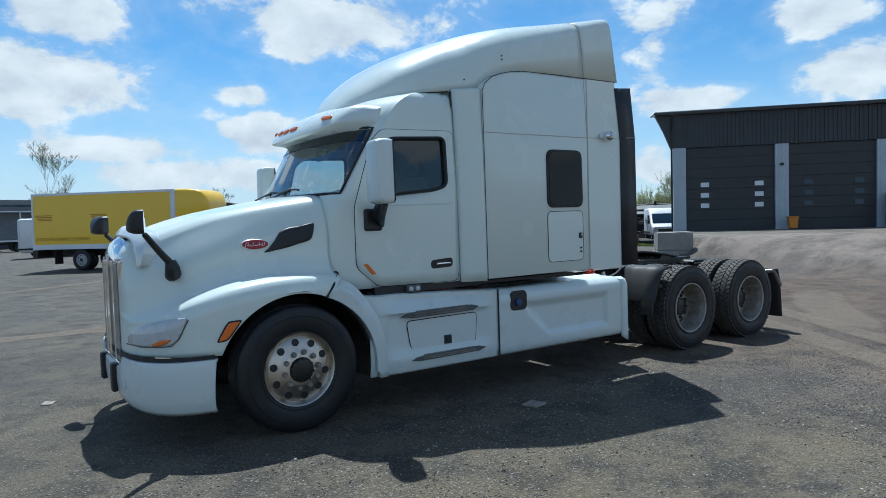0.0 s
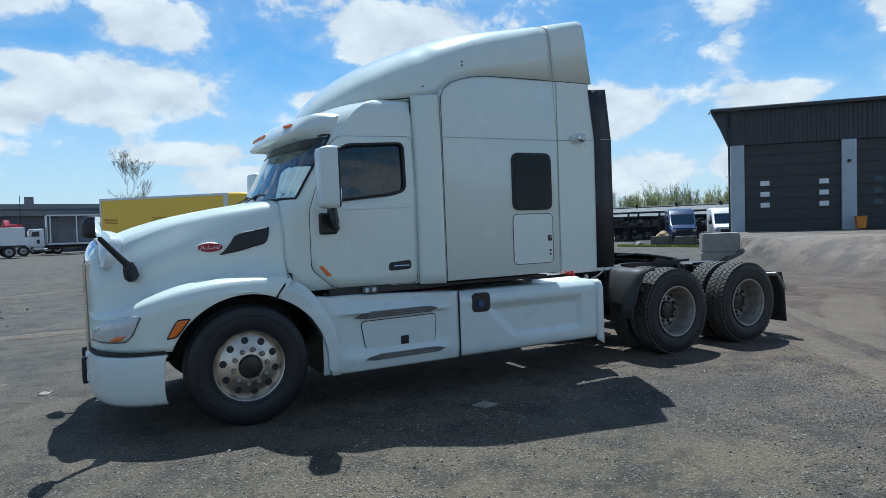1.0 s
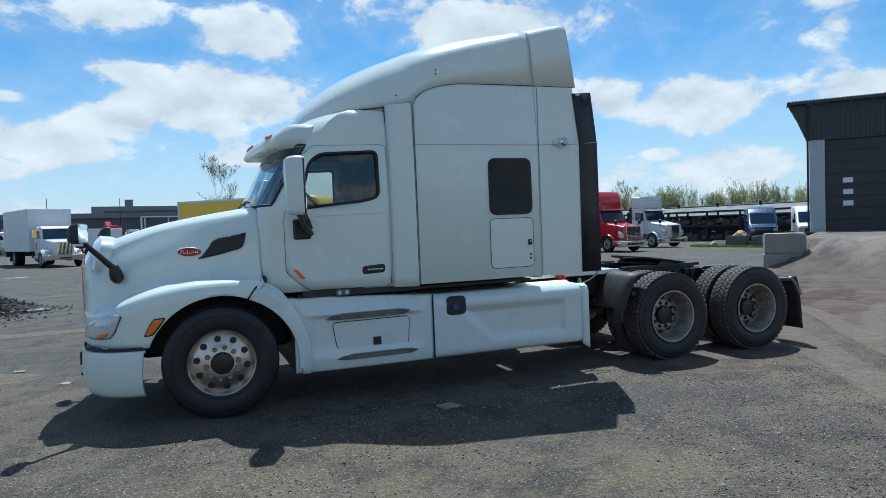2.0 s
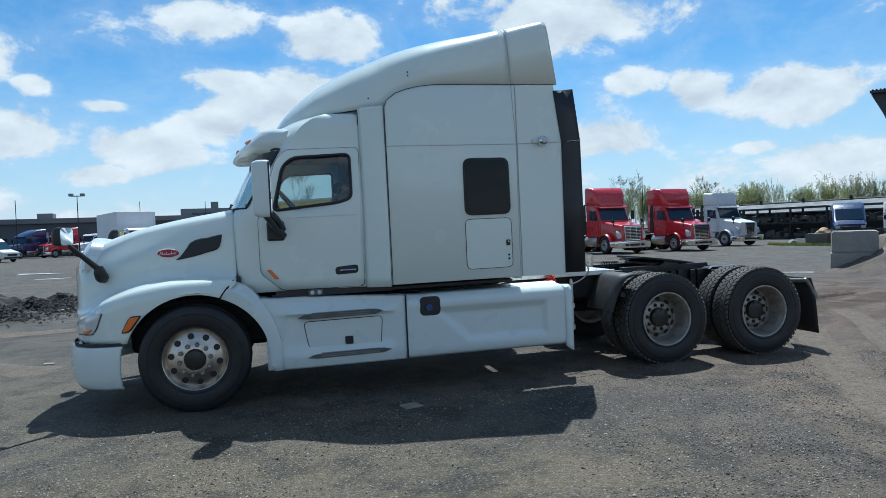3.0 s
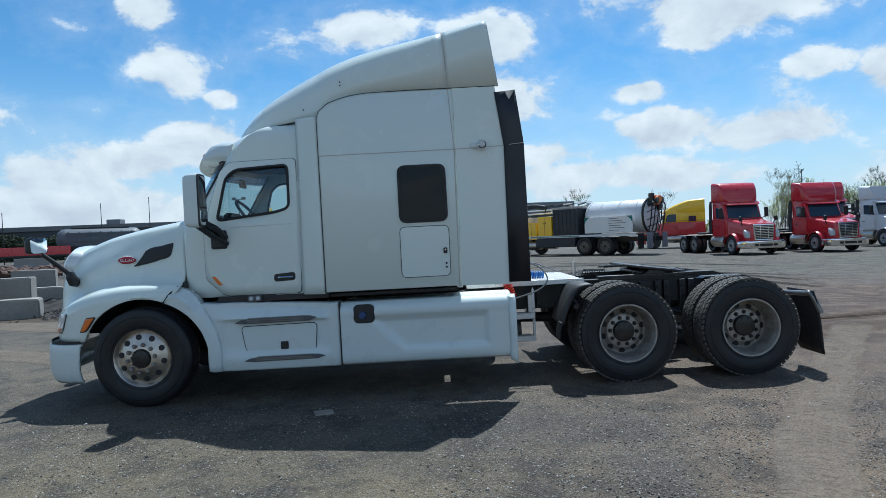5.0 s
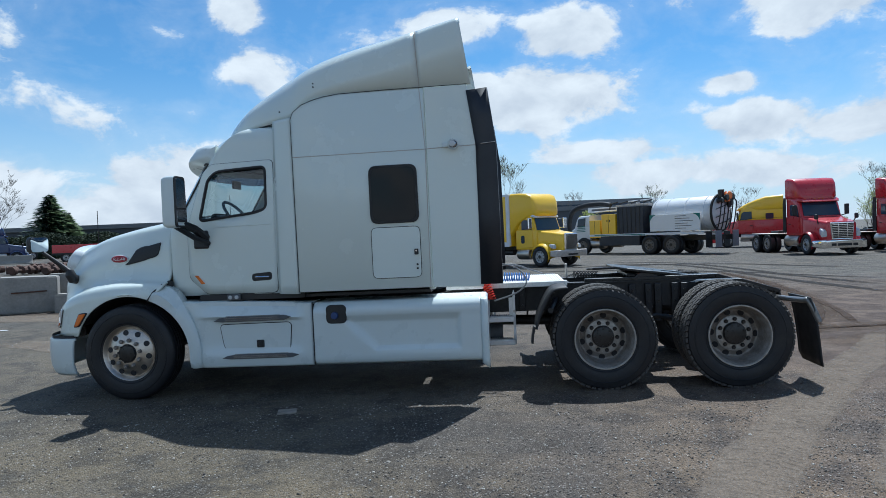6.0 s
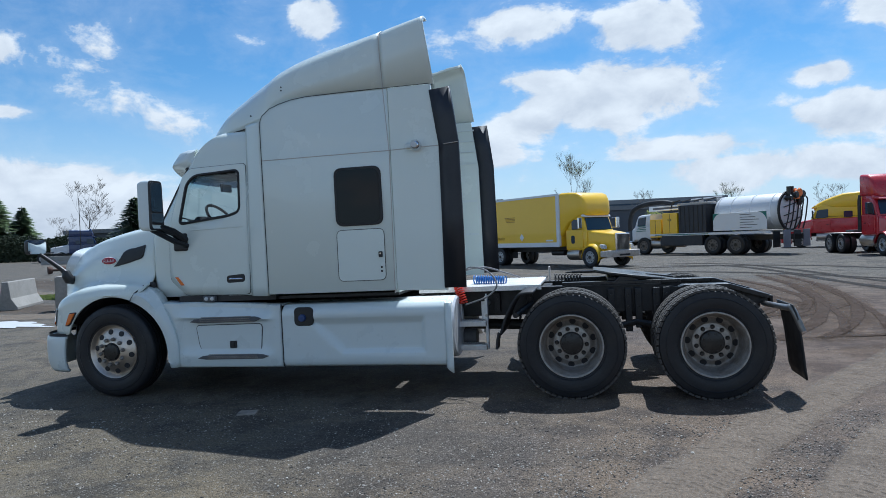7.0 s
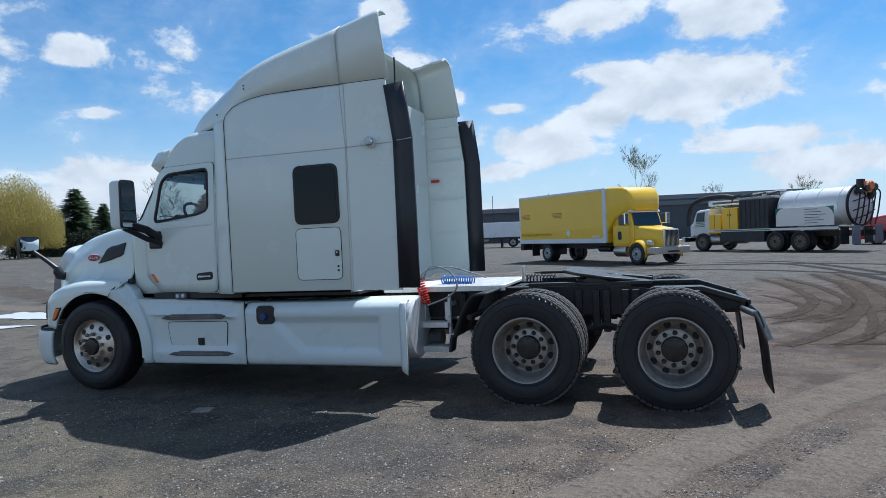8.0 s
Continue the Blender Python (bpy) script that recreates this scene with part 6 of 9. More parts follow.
# chassis
chassis = empty("chassis", pose(0, 0, 0), "black steel chassis with axles, brackets and a greasy fifth wheel", "", parent=truck)
for side in (-1, 1):
    y0, y1 = sorted((side * 0.36, side * 0.44))
    rail = prism([(-0.9, 0.70), (-0.9, 0.93), (3.2, 0.93), (3.6, 1.0), (5.9, 1.0), (6.1, 0.965), (6.55, 0.965), (6.9, 0.89), (7.0, 0.82), (7.0, 0.78), (6.7, 0.74), (6.3, 0.72), (-0.2, 0.70)], "y", y0, y1)
    part("frame_rail", rail, frame_black, chassis, "black frame rail", bevel=0.006)
    part("rail_flange", box(3.6, 5.95, min(side * 0.34, side * 0.47), max(side * 0.34, side * 0.47), 0.995, 1.01), frame_black, chassis)
    for x in (5.04, 6.36):
        part("spring_hanger", prism([(x - 0.16, 0.45), (x - 0.22, 0.95), (x + 0.22, 0.95), (x + 0.16, 0.45)], "y", side * 0.46, side * 0.54), frame_black, chassis, bevel=0.01)
        part("air_bag", lathe([(0, -0.12), (0.11, -0.12), (0.14, -0.06), (0.12, 0.0), (0.14, 0.06), (0.11, 0.12), (0, 0.12)], 20), black_rubber, chassis, smooth=True).matrix_basis = pose(x + 0.32, side * 0.40, 0.55, 90, 0, 0)
        part("brake_can", lathe([(0, -0.1), (0.09, -0.1), (0.095, 0.0), (0.08, 0.1), (0, 0.1)], 18), frame_black, chassis, smooth=True).matrix_basis = pose(x - 0.30, side * 0.50, 0.62, 0, 0, 90)
    for x in (4.25, 4.6, 5.45, 5.62, 5.72, 5.9, 6.0):
        part("bracket", box(x - 0.035, x + 0.035, min(side * 0.44, side * 0.50), max(side * 0.44, side * 0.50), 0.74 if x < 5 else 0.50 + 0.06 * math.sin(x * 9), 0.97), frame_black, chassis, bevel=0.008)
        for z in (0.78, 0.90):
            part("bolt", cyl((x, side * 0.50, z), (x, side * 0.52, z), 0.014, 6), grease_black, chassis)
    part("torque_rod", tube([(5.2, side * 0.48, 0.50), (5.70, side * 0.48, 0.62), (6.2, side * 0.48, 0.50)], 0.035, 8), frame_black, chassis)
    # mud flap and its bracket
    part("flap_hanger", tube(spline([(6.93, side * 0.44, 0.77), (6.95, side * 0.80, 0.785), (6.965, side * 1.10, 0.80), (6.99, side * 1.19, 0.79), (7.055, side * 1.238, 0.60)], 5), 0.028, 12), hanger_steel, chassis, "bent grey steel flap hanger", smooth=True)
    rings = []
    for z, x in ((0.84, 6.985), (0.72, 7.02), (0.55, 7.045), (0.38, 7.06), (0.24, 7.07), (0.17, 7.078)):
        rings.append([(x, side * y, z + (0.05 if z < 0.2 and y < 0.80 else 0)) for y in (0.73, 0.80, 0.95, 1.1, 1.19, 1.245)])
    solidify(part("mud_flap", loft(rings), black_rubber, chassis, "black rubber mud flap", smooth=True), 0.012)
    # quarter fender ahead of the first drive axle
    curve = spline([(4.70, 0, 1.025), (4.60, 0, 1.02), (4.53, 0, 0.985), (4.45, 0, 0.86), (4.39, 0, 0.72), (4.36, 0, 0.62)], 4)
    quarter = part("quarter_fender", loft([[(p.x, side * y, p.z) for y in (0.62, 0.8, 1.0, 1.225)] for p in curve]), black_rubber, chassis, "black quarter fender ahead of the drive wheel", smooth=True)
    solidify(quarter, 0.022)
    tab = part("fender_tab", loft([[(x, side * y, z) for y in (1.06, 1.14, 1.225)] for x, z in ((4.365, 0.64), (4.345, 0.56), (4.335, 0.475))]), black_rubber, chassis)
    solidify(tab, 0.022)
    part("strut", tube([(4.62, side * 0.44, 0.84), (4.52, side * 1.2, 0.80)], 0.028, 10), frame_black, chassis)
for x in (5.04, 6.36):
    part("axle", cyl((x, -1.0, 0.51), (x, 1.0, 0.51), 0.075, 16), frame_black, chassis, smooth=True)
    part("differential", lathe([(0, -0.2), (0.12, -0.19), (0.2, -0.08), (0.2, 0.08), (0.12, 0.19), (0, 0.2)], 24), frame_black, chassis, smooth=True).matrix_basis = pose(x, 0, 0.52, 0, 0, 90)
part("front_axle", box(-0.06, 0.06, -1.0, 1.0, 0.40, 0.52), frame_black, chassis)
part("prop_shaft", cyl((2.4, 0, 0.62), (4.9, 0, 0.54), 0.06, 14), frame_black, chassis)
part("engine_sump", box(-0.7, 1.2, -0.4, 0.4, 0.48, 1.05), frame_black, chassis, bevel=0.05)
part("gearbox", box(1.2, 2.1, -0.3, 0.3, 0.46, 0.95), frame_black, chassis, bevel=0.05)
for x in (3.7, 4.75, 5.7, 6.86):
    part("cross_member", box(x - 0.06, x + 0.06, -0.36, 0.36, 0.72, 0.99 if x < 6.5 else 0.84), frame_black, chassis, bevel=0.01)
liner = [(ARCH_X + 0.70 * math.cos(radians(a)), ARCH_Z + 0.69 * math.sin(radians(a))) for a in range(-12, 156, 8)]
liner += [(ARCH_X + 0.67 * math.cos(radians(a)), ARCH_Z + 0.66 * math.sin(radians(a))) for a in range(148, -13, -8)]
part("inner_arch", prism(liner, "y", -1.10, 1.10), black_plastic, chassis)
part("underfloor", box(0.75, 3.3, -1.0, 1.0, 1.02, 1.05), frame_black, chassis)

# deck plate behind the sleeper
deck = part("deck_plate", box(3.42, 4.72, -0.60, 0.60, 1.015, 1.045), deck_metal, truck, "bright ribbed aluminium deck plate", bevel=0.006)
bm = bmesh.new()
for k in range(30):
    x = 3.92 + 0.026 * k
    box(x, x + 0.011, -0.58, 0.58, 1.045, 1.053, bm)
part("deck_ribs", bm, deck_metal, deck)
part("deck_edge", box(3.42, 4.74, -0.625, -0.60, 0.995, 1.05), deck_metal, deck, bevel=0.004)

# ladder
ladder = empty("step_ladder", pose(-0.15, 0.36, -0.09), "aluminium two-step ladder behind the tank panel", "", parent=truck)
for x in (3.985, 4.305):
    part("rail", prism([(x - 0.014, 0.475), (x + 0.014, 0.475), (x + 0.014, 1.03), (x + 0.0, 1.065), (x - 0.014, 1.03)], "y", -1.03, -0.98), ladder_metal, ladder, bevel=0.004)
    part("gusset", prism([(x - 0.012, 0.78), (x - 0.012, 0.98), (x + (0.055 if x < 4.1 else -0.055), 0.98), (x + (0.055 if x < 4.1 else -0.055), 0.80)], "y", -1.0, -0.985), ladder_metal, ladder)
    part("bolt", cyl((x, -1.045, 0.835), (x, -1.02, 0.835), 0.014, 8), steel_grey, ladder)
    part("stay", box(x - 0.012, x + 0.012, -0.99, -0.80, 0.93, 0.975), steel_grey, ladder)
for z in (0.475, 0.725):
    tread = part("step", box(3.985, 4.305, -1.09, -0.94, z, z + 0.055), ladder_metal, ladder, "ribbed aluminium step", bevel=0.006)
    bm = bmesh.new()
    for k in range(11):
        x = 4.0 + k * 0.025
        box(x, x + 0.012, -1.085, -0.945, z + 0.055, z + 0.066, bm)
    part("rib", bm, ladder_metal, ladder)
part("air_tank", cyl((3.62, -0.50, 0.50), (4.02, -0.50, 0.50), 0.09, 20), step_grey, chassis, "dull grey air tank", smooth=True)
part("tank_strap", box(3.80, 3.84, -0.60, -0.42, 0.40, 0.72), black_plastic, chassis, bevel=0.01)


# hoses
def coil(a, b, r, turns, sag, wire, name, mat, label):
    a, b = Vector(a), Vector(b)
    d = (b - a).normalized()
    u = d.cross(Vector((0.2, 1, 0.1))).normalized()
    v = d.cross(u)
    pts = []
    n = turns * 12
    for k in range(n + 1):
        t = k / n
        c = a.lerp(b, t) + Vector((0, 0, -sag * 4 * t * (1 - t)))
        ang = 2 * math.pi * turns * t
        pts.append(c + r * (math.cos(ang) * u + math.sin(ang) * v))
    return part(name, tube(pts, wire, 6), mat, truck, label, smooth=True)


coil((3.84, -0.66, 1.13), (3.92, -0.70, 0.885), 0.042, 10, 0.0, 0.0085, "red_air_hose", hose_red, "coiled red air hose")
coil((3.98, -0.30, 1.10), (4.34, -0.35, 1.085), 0.045, 13, 0.0, 0.008, "blue_air_hose", hose_blue, "coiled blue air hose")
coil((4.85, -0.10, 1.08), (5.15, 0.05, 1.06), 0.035, 9, 0.0, 0.006, "black_air_hose", black_rubber, "coiled black hose")
for pts in ([(3.84, -0.66, 1.12), (3.92, -0.66, 1.22), (4.15, -0.6, 1.25), (4.35, -0.5, 1.18), (4.50, -0.42, 1.12)], [(3.92, -0.8, 1.12), (4.0, -0.75, 1.26), (4.20, -0.78, 1.22), (4.30, -0.82, 1.08), (4.20, -0.80, 0.96), (3.95, -0.72, 0.87)]):
    part("air_line", tube(spline(pts, 8), 0.009, 6), cable_grey, truck, "grey plastic air line", smooth=True)
part("tail_plate", box(4.78, 4.80, 0.05, 0.16, 1.03, 1.2), steel_grey, truck, bevel=0.004)

# fifth wheel
fifth = empty("fifth_wheel", pose(0, 0, 0), "black greasy fifth-wheel coupling plate", "", parent=truck)
outline = [(5.28, -0.30), (5.42, -0.44), (5.68, -0.46), (5.88, -0.42), (6.12, -0.30), (6.16, -0.22), (5.72, -0.05), (5.66, 0.0), (5.72, 0.05), (6.16, 0.22), (6.12, 0.30), (5.88, 0.42), (5.68, 0.46), (5.42, 0.44), (5.28, 0.30)]
plate = part("coupling_plate", prism(outline, "z", lambda x, y: 1.135 - 0.12 * (x - 5.28) / 0.8, lambda x, y: 1.165 - 0.12 * (x - 5.28) / 0.8), grease_black, fifth, bevel=0.01)
part("underframe", box(5.42, 5.85, -0.36, 0.36, 1.03, 1.085), grease_black, fifth, bevel=0.02)
for side in (-1, 1):
    part("pivot_bracket", prism([(5.44, 1.0), (5.54, 1.095), (5.68, 1.085), (5.82, 1.0)], "y", side * 0.36, side * 0.44), grease_black, fifth, bevel=0.01)
    part("slide_rail", box(4.95, 6.15, min(side * 0.35, side * 0.45), max(side * 0.35, side * 0.45), 1.008, 1.045), grease_black, fifth, bevel=0.006)
part("release_handle", tube([(5.05, -0.30, 1.145), (5.32, -0.30, 1.145)], 0.014, 8), grease_black, fifth)
part("handle_loop", tube([(5.02 + 0.03 * math.cos(a), -0.30 + 0.03 * math.sin(a), 1.145) for a in [k * math.pi / 6 for k in range(12)]], 0.008, 6, cyclic=True), grease_black, fifth)
for side in (-1, 1):
    part("tail_ramp", prism([(6.12, 0.96), (6.17, 0.985), (6.60, 0.985), (6.98, 0.86), (6.96, 0.82), (6.58, 0.94)], "y", side * 0.34, side * 0.50), grease_black, fifth, bevel=0.006)
part("tail_lamp_bar", box(6.96, 7.02, -0.44, 0.44, 0.74, 0.85), frame_black, chassis, bevel=0.01)

# ---- vehicles round the yard ----
red_paint = material("red_paint", (0.50, 0.018, 0.028), 0.3, coat=0.6, grain=0.05, blotch=0.2, blotch_scale=1.5)
yellow_paint = material("yellow_paint", (0.86, 0.53, 0.015), 0.35, coat=0.4, grain=0.05, blotch=0.2, blotch_scale=1.2, tint=(0.76, 0.44, 0.012))
blue_paint = material("blue_paint", (0.012, 0.032, 0.11), 0.3, coat=0.6, grain=0.05, blotch=0.2)
grey_paint = material("grey_paint", (0.20, 0.22, 0.25), 0.5, grain=0.1, blotch=0.5, tint=(0.12, 0.12, 0.13))
tank_white = material("tank_white", (0.70, 0.71, 0.72), 0.4, coat=0.2, grain=0.06, blotch=0.35, blotch_scale=1.2, tint=(0.5, 0.5, 0.5))
navy_metal = material("navy_metal", (0.02, 0.025, 0.035), 0.5, grain=0.2, blotch=0.4, tint=(0.05, 0.05, 0.055))
green_stripe = material("green_stripe", (0.01, 0.16, 0.14), 0.4)
orange_paint = material("orange_paint", (0.75, 0.20, 0.03), 0.5, grain=0.1)
rust = material("rust", (0.085, 0.042, 0.028), 0.85, grain=0.4, blotch=0.7, blotch_scale=1.5, tint=(0.035, 0.03, 0.027))
sign_white = material("sign_white", (0.75, 0.76, 0.76), 0.5, grain=0.04)
text_dark = material("text_dark", (0.10, 0.10, 0.11), 0.6)
brown_text = material("brown_text", (0.40, 0.20, 0.012), 0.6)
# dark glass; the blue of the mirrored sky is put into its colour
far_glass = material("far_glass", (0.018, 0.040, 0.070), 0.05, spec=0.4)
sheer_white = material("sheer_white", (0.72, 0.74, 0.76), 0.45, grain=0.05, blotch=0.3, tint=(0.55, 0.56, 0.58))


def rrect(x, w, z0, z1, r, n=4, crown=0.0):
    """A ring in y and z: a rectangle with rounded corners."""
    pts = []
    r = min(r, w * 0.9, (z1 - z0) * 0.48)
    for cy, cz, a0 in ((w - r, z1 - r, 0), (-w + r, z1 - r, 90), (-w + r, z0 + r, 180), (w - r, z0 + r, 270)):
        for k in range(n + 1):
            a = radians(a0 + 90 * k / n)
            y = cy + r * math.cos(a)
            pts.append((x, y, cz + r * math.sin(a) + (crown * (1 - (y / w) ** 2) if a0 < 180 else 0)))
    return pts


def body(stations, r=0.15, crown=0.03):
    """A hull through stations (x, half width, lower z, upper z)."""
    return loft([rrect(x, w, z0, z1, r, crown=crown) for x, w, z0, z1 in stations], closed=True, caps=True)


def pattern_wheel(rim_mat, rim_label):
    """A plain road wheel to copy from, its outer face towards -y."""
    w = empty("road_wheel", pose(0, 0, -60), "", "")
    part("tyre", lathe([(0.29, -0.11), (0.36, -0.138), (0.46, -0.135), (0.495, -0.11), (0.503, -0.05), (0.503, 0.05), (0.495, 0.11), (0.46, 0.138), (0.36, 0.138), (0.29, 0.11)], 36), tyre_rubber, w, smooth=True)
    part("rim", lathe([(0.30, -0.118), (0.285, -0.125), (0.265, -0.10), (0.20, -0.085), (0.15, -0.105), (0.12, -0.108), (0.11, -0.135), (0.0, -0.14)], 30), rim_mat, w, rim_label, smooth=True)
    for k in range(8):
        a = 2 * math.pi * k / 8
        part("hand_hole", tube([(0.225 * math.cos(a), -0.096, 0.225 * math.sin(a)), (0.225 * math.cos(a), -0.088, 0.225 * math.sin(a))], 0.034, 10), black_rubber, w)
    part("hub", cyl((0, -0.10, 0), (0, -0.145, 0), 0.085, 14), grease_black, w, "dark hub")
    return w


dusty_rim = material("dusty_rim", (0.16, 0.145, 0.125), 0.7, 0.1, grain=0.2, blotch=0.6, blotch_scale=5, tint=(0.09, 0.075, 0.06))
small_wheel = pattern_wheel(rim_grey, "bright metal rim")
dusty_wheel = pattern_wheel(dusty_rim, "dusty brown rim")


def add_wheels(thing, spots, pattern=None):
    """spots: (x, y, radius factor); the outer face looks away from the middle."""
    for x, y, s in spots:
        w = copy_thing(pattern or small_wheel, Matrix.Identity(4))
        w.parent = thing
        w.matrix_basis = pose(x, y, 0.503 * s, 0, random.uniform(0, 360), 0 if y < 0 else 180) @ Matrix.Diagonal((s, s, s, 1))


def plate(name, pts, mat, thing, lift=0.0, label=""):
    """A thin plate through 3D points."""
    bm = bmesh.new()
    bm.faces.new([bm.verts.new(p) for p in pts])
    ob = part(name, bm, mat, thing, label)
    return solidify(ob, 0.02, 0)


def facing(x, y, heading, z=None, s=1.0):
    """A vehicle's pose: its front axle's middle, and the direction in degrees in which it points."""
    return pose(x, y, land(x, y) if z is None else z, 0, 0, heading + 180) @ Matrix.Diagonal((s, s, s, 1))


def tractor(m, paint, label, roof=3.85, sleeper=0.0, lower=None, group="", tail=True, grille_w=0.58, bright=True, axle=3.9, swept=False):
    """A bonneted road tractor. x runs to its rear from the front axle."""
    t = empty("semi_truck", m, label, "truck", group)
    end = 1.95 + sleeper
    hood = body([(-1.05, 0.62, 0.72, 1.50), (-0.98, 0.72, 0.62, 1.585), (-0.6, 0.82, 0.62, 1.66), (0.0, 0.91, 0.66, 1.75), (0.45, 0.98, 0.66, 1.84), (0.60, 1.0, 0.66, 1.86)], 0.13)
    hood = part("hood", hood, lower or paint, None, "", smooth=True)
    arch = bmesh.new()
    tube([(0, -2, 0.50), (0, 2, 0.50)], 0.60, 28, arch)
    cut(hood, arch)
    hood.parent = t
    for s in (-1, 1):
        rings = []
        for k in range(13):
            a = radians(198 - k * 16)
            rings.append([(0.62 * math.cos(a), s * y, 0.50 + 0.62 * math.sin(a) * (1 if r == 0 else 1.0) + r) for y, r in ((0.85, 0.03), (1.10, 0.03), (1.19, -0.01), (1.20, -0.06))])
        solidify(part("fender", loft(rings), lower or paint, t, "", smooth=True), 0.03)
        lampbm = body([(-1.03, 0.09, 0.88, 1.12), (-0.94, 0.14, 0.86, 1.20), (-0.76, 0.11, 0.96, 1.28)], 0.06)
        bmesh.ops.translate(lampbm, verts=lampbm.verts, vec=(0, s * 0.80, 0))
        part("headlight", lampbm, clear_lens, t, "clear headlight", smooth=True)
    gw = grille_w
    gr = part("grille", prism([(-gw, 1.56), (gw, 1.56), (gw - 0.08, 0.74), (-gw + 0.08, 0.74)], "x", -1.12, -1.0), chrome if bright else black_plastic, t, "bright barred grille", bevel=0.04)
    part("grille_field", prism([(-gw + 0.055, 1.50), (gw - 0.055, 1.50), (gw - 0.13, 0.80), (-gw + 0.13, 0.80)], "x", -1.128, -1.115), black_plastic, gr)
    for k in range(8):
        z = 0.86 + k * 0.083
        wb = gw - 0.12 + 0.075 * (z - 0.8) / 0.7
        part("bar", box(-1.142, -1.124, -wb, wb, z - 0.011, z + 0.011), chrome, gr)
    for y in (-gw * 0.36, gw * 0.36):
        part("bar", box(-1.140, -1.126, y - 0.012, y + 0.012, 0.81, 1.49), chrome, gr)
    bump = body([(-1.26, 0.85, 0.34, 0.70), (-1.20, 1.08, 0.33, 0.72), (-0.95, 1.19, 0.34, 0.72), (-0.60, 1.2, 0.36, 0.70)], 0.07, 0)
    bump = part("bumper", bump, chrome if bright else (lower or paint), t, "bright metal bumper" if bright else "", smooth=True)
    for y0, y1 in ((-0.62, -0.40), (-0.34, 0.34), (0.40, 0.62)):
        part("air_slot", box(-1.275, -1.255, y0, y1, 0.44, 0.56), black_plastic, bump, bevel=0.01)
    # cab: lower box, leaning windscreen, roof
    part("cab", body([(0.58, 1.02, 0.95, 1.82), (0.75, 1.06, 0.95, 1.92), (end, 1.10, 0.95, 1.92)], 0.06, 0), lower or paint, t, "", smooth=True)
    top = part("cab_top", body([(0.60, 0.98, 1.70, 1.86), (0.72, 1.0, 1.70, 2.12), (0.90, 1.02, 1.70, 2.55), (1.0, 1.03, 1.70, 2.72), (1.2, 1.04, 1.70, 2.84), (end, 1.06, 1.70, 2.92)], 0.13), paint, t, "", smooth=True)
    plate("windscreen", [(0.60, -0.90, 1.93), (0.60, 0.90, 1.93), (0.885, 0.86, 2.60), (0.885, -0.86, 2.60)], far_glass, t, label="dark windscreen")
    visor = body([(0.66, 0.90, 2.62, 2.66), (0.80, 0.98, 2.63, 2.76), (1.05, 1.02, 2.66, 2.84)], 0.04)
    vis = part("sun_visor", visor, paint, t, "", smooth=True)
    for y in (-0.7, -0.2, 0, 0.2, 0.7):
        part("clearance_lamp", box(0.80, 0.86, y - 0.04, y + 0.04, 2.775, 2.805), amber_lens, vis)
    if swept:
        rf = part("roof_fairing", body([(0.80, 0.80, 2.50, 2.74), (1.0, 0.94, 2.50, 2.90), (1.4, 1.02, 2.50, 3.12), (1.9, 1.07, 2.50, 3.32), (2.5, 1.10, 2.50, roof - 0.08), (end - 0.02, 1.12, 2.50, roof)], 0.24), paint, t, "roof fairing swept up to the rear", smooth=True)
        part("trim_line", box(1.35, end - 0.02, -1.085, 1.085, 2.02, 2.035), seam_dark, rf)
    elif roof > 3:
        rf = part("roof_fairing", body([(0.90, 0.78, 2.78, 2.96), (0.96, 0.90, 2.78, 3.16), (1.06, 0.99, 2.78, 3.44), (1.18, 1.04, 2.78, 3.66), (1.36, 1.09, 2.78, roof - 0.06), (end - 0.05, 1.15, 2.78, roof)], 0.15, 0.015), paint, t, "tall rounded roof fairing", smooth=True)
        part("trim_line", box(1.35, end - 0.02, -1.085, 1.085, 2.86, 2.885), seam_dark, rf)
    for s in (-1, 1):
        y = s * 1.085
        win = [(0.86, 1.95), (0.98, 2.42), (1.10, 2.50), (1.62, 2.52), (1.62, 1.97), (1.2, 1.93)]
        part("side_window", prism(win, "y", s * 0.98, s * 1.078), far_glass, t, "dark side window", bevel=0.02)
        door = part("door", prism(rounded([(0.72, 1.05), (0.72, 1.88), (1.72, 1.90), (1.72, 1.05)], 0.06), "y", s * 1.05, s * 1.115), lower or paint, t, bevel=0.01)
        part("door_handle", box(1.50, 1.66, min(s * 1.11, s * 1.135), max(s * 1.11, s * 1.135), 1.50, 1.54), black_plastic, door)
        mir = part("door_mirror", box(0.66, 0.76, min(s * 1.20, s * 1.42), max(s * 1.20, s * 1.42), 1.95, 2.48), black_plastic, t, "dark door mirror", bevel=0.04)
        part("arm", tube([(0.8, s * 1.05, 1.90), (0.71, s * 1.31, 1.97)], 0.025, 6), black_plastic, mir)
        if not sleeper:
            part("side_extender", prism([(end - 0.02, 1.1), (end + 0.28, 1.1), (end + 0.25, 2.6), (end + 0.15, 2.9), (end - 0.02, 2.9)], "y", s * 1.10, s * 1.14), black_rubber, t, "black side extender")
        else:
            bw = rounded([(end - 1.15, 1.95), (end - 0.65, 1.95), (end - 0.65, 2.35), (end - 1.15, 2.35)], 0.06)
            part("bunk_window", prism(bw, "y", s * 1.05, s * 1.12), far_glass, t, "small dark sleeper window")
        tank = part("fuel_tank", lathe([(0, -0.65), (0.29, -0.65), (0.31, -0.6), (0.31, 0.6), (0.29, 0.65), (0, 0.65)], 24), aluminium, t, "round aluminium fuel tank", smooth=True)
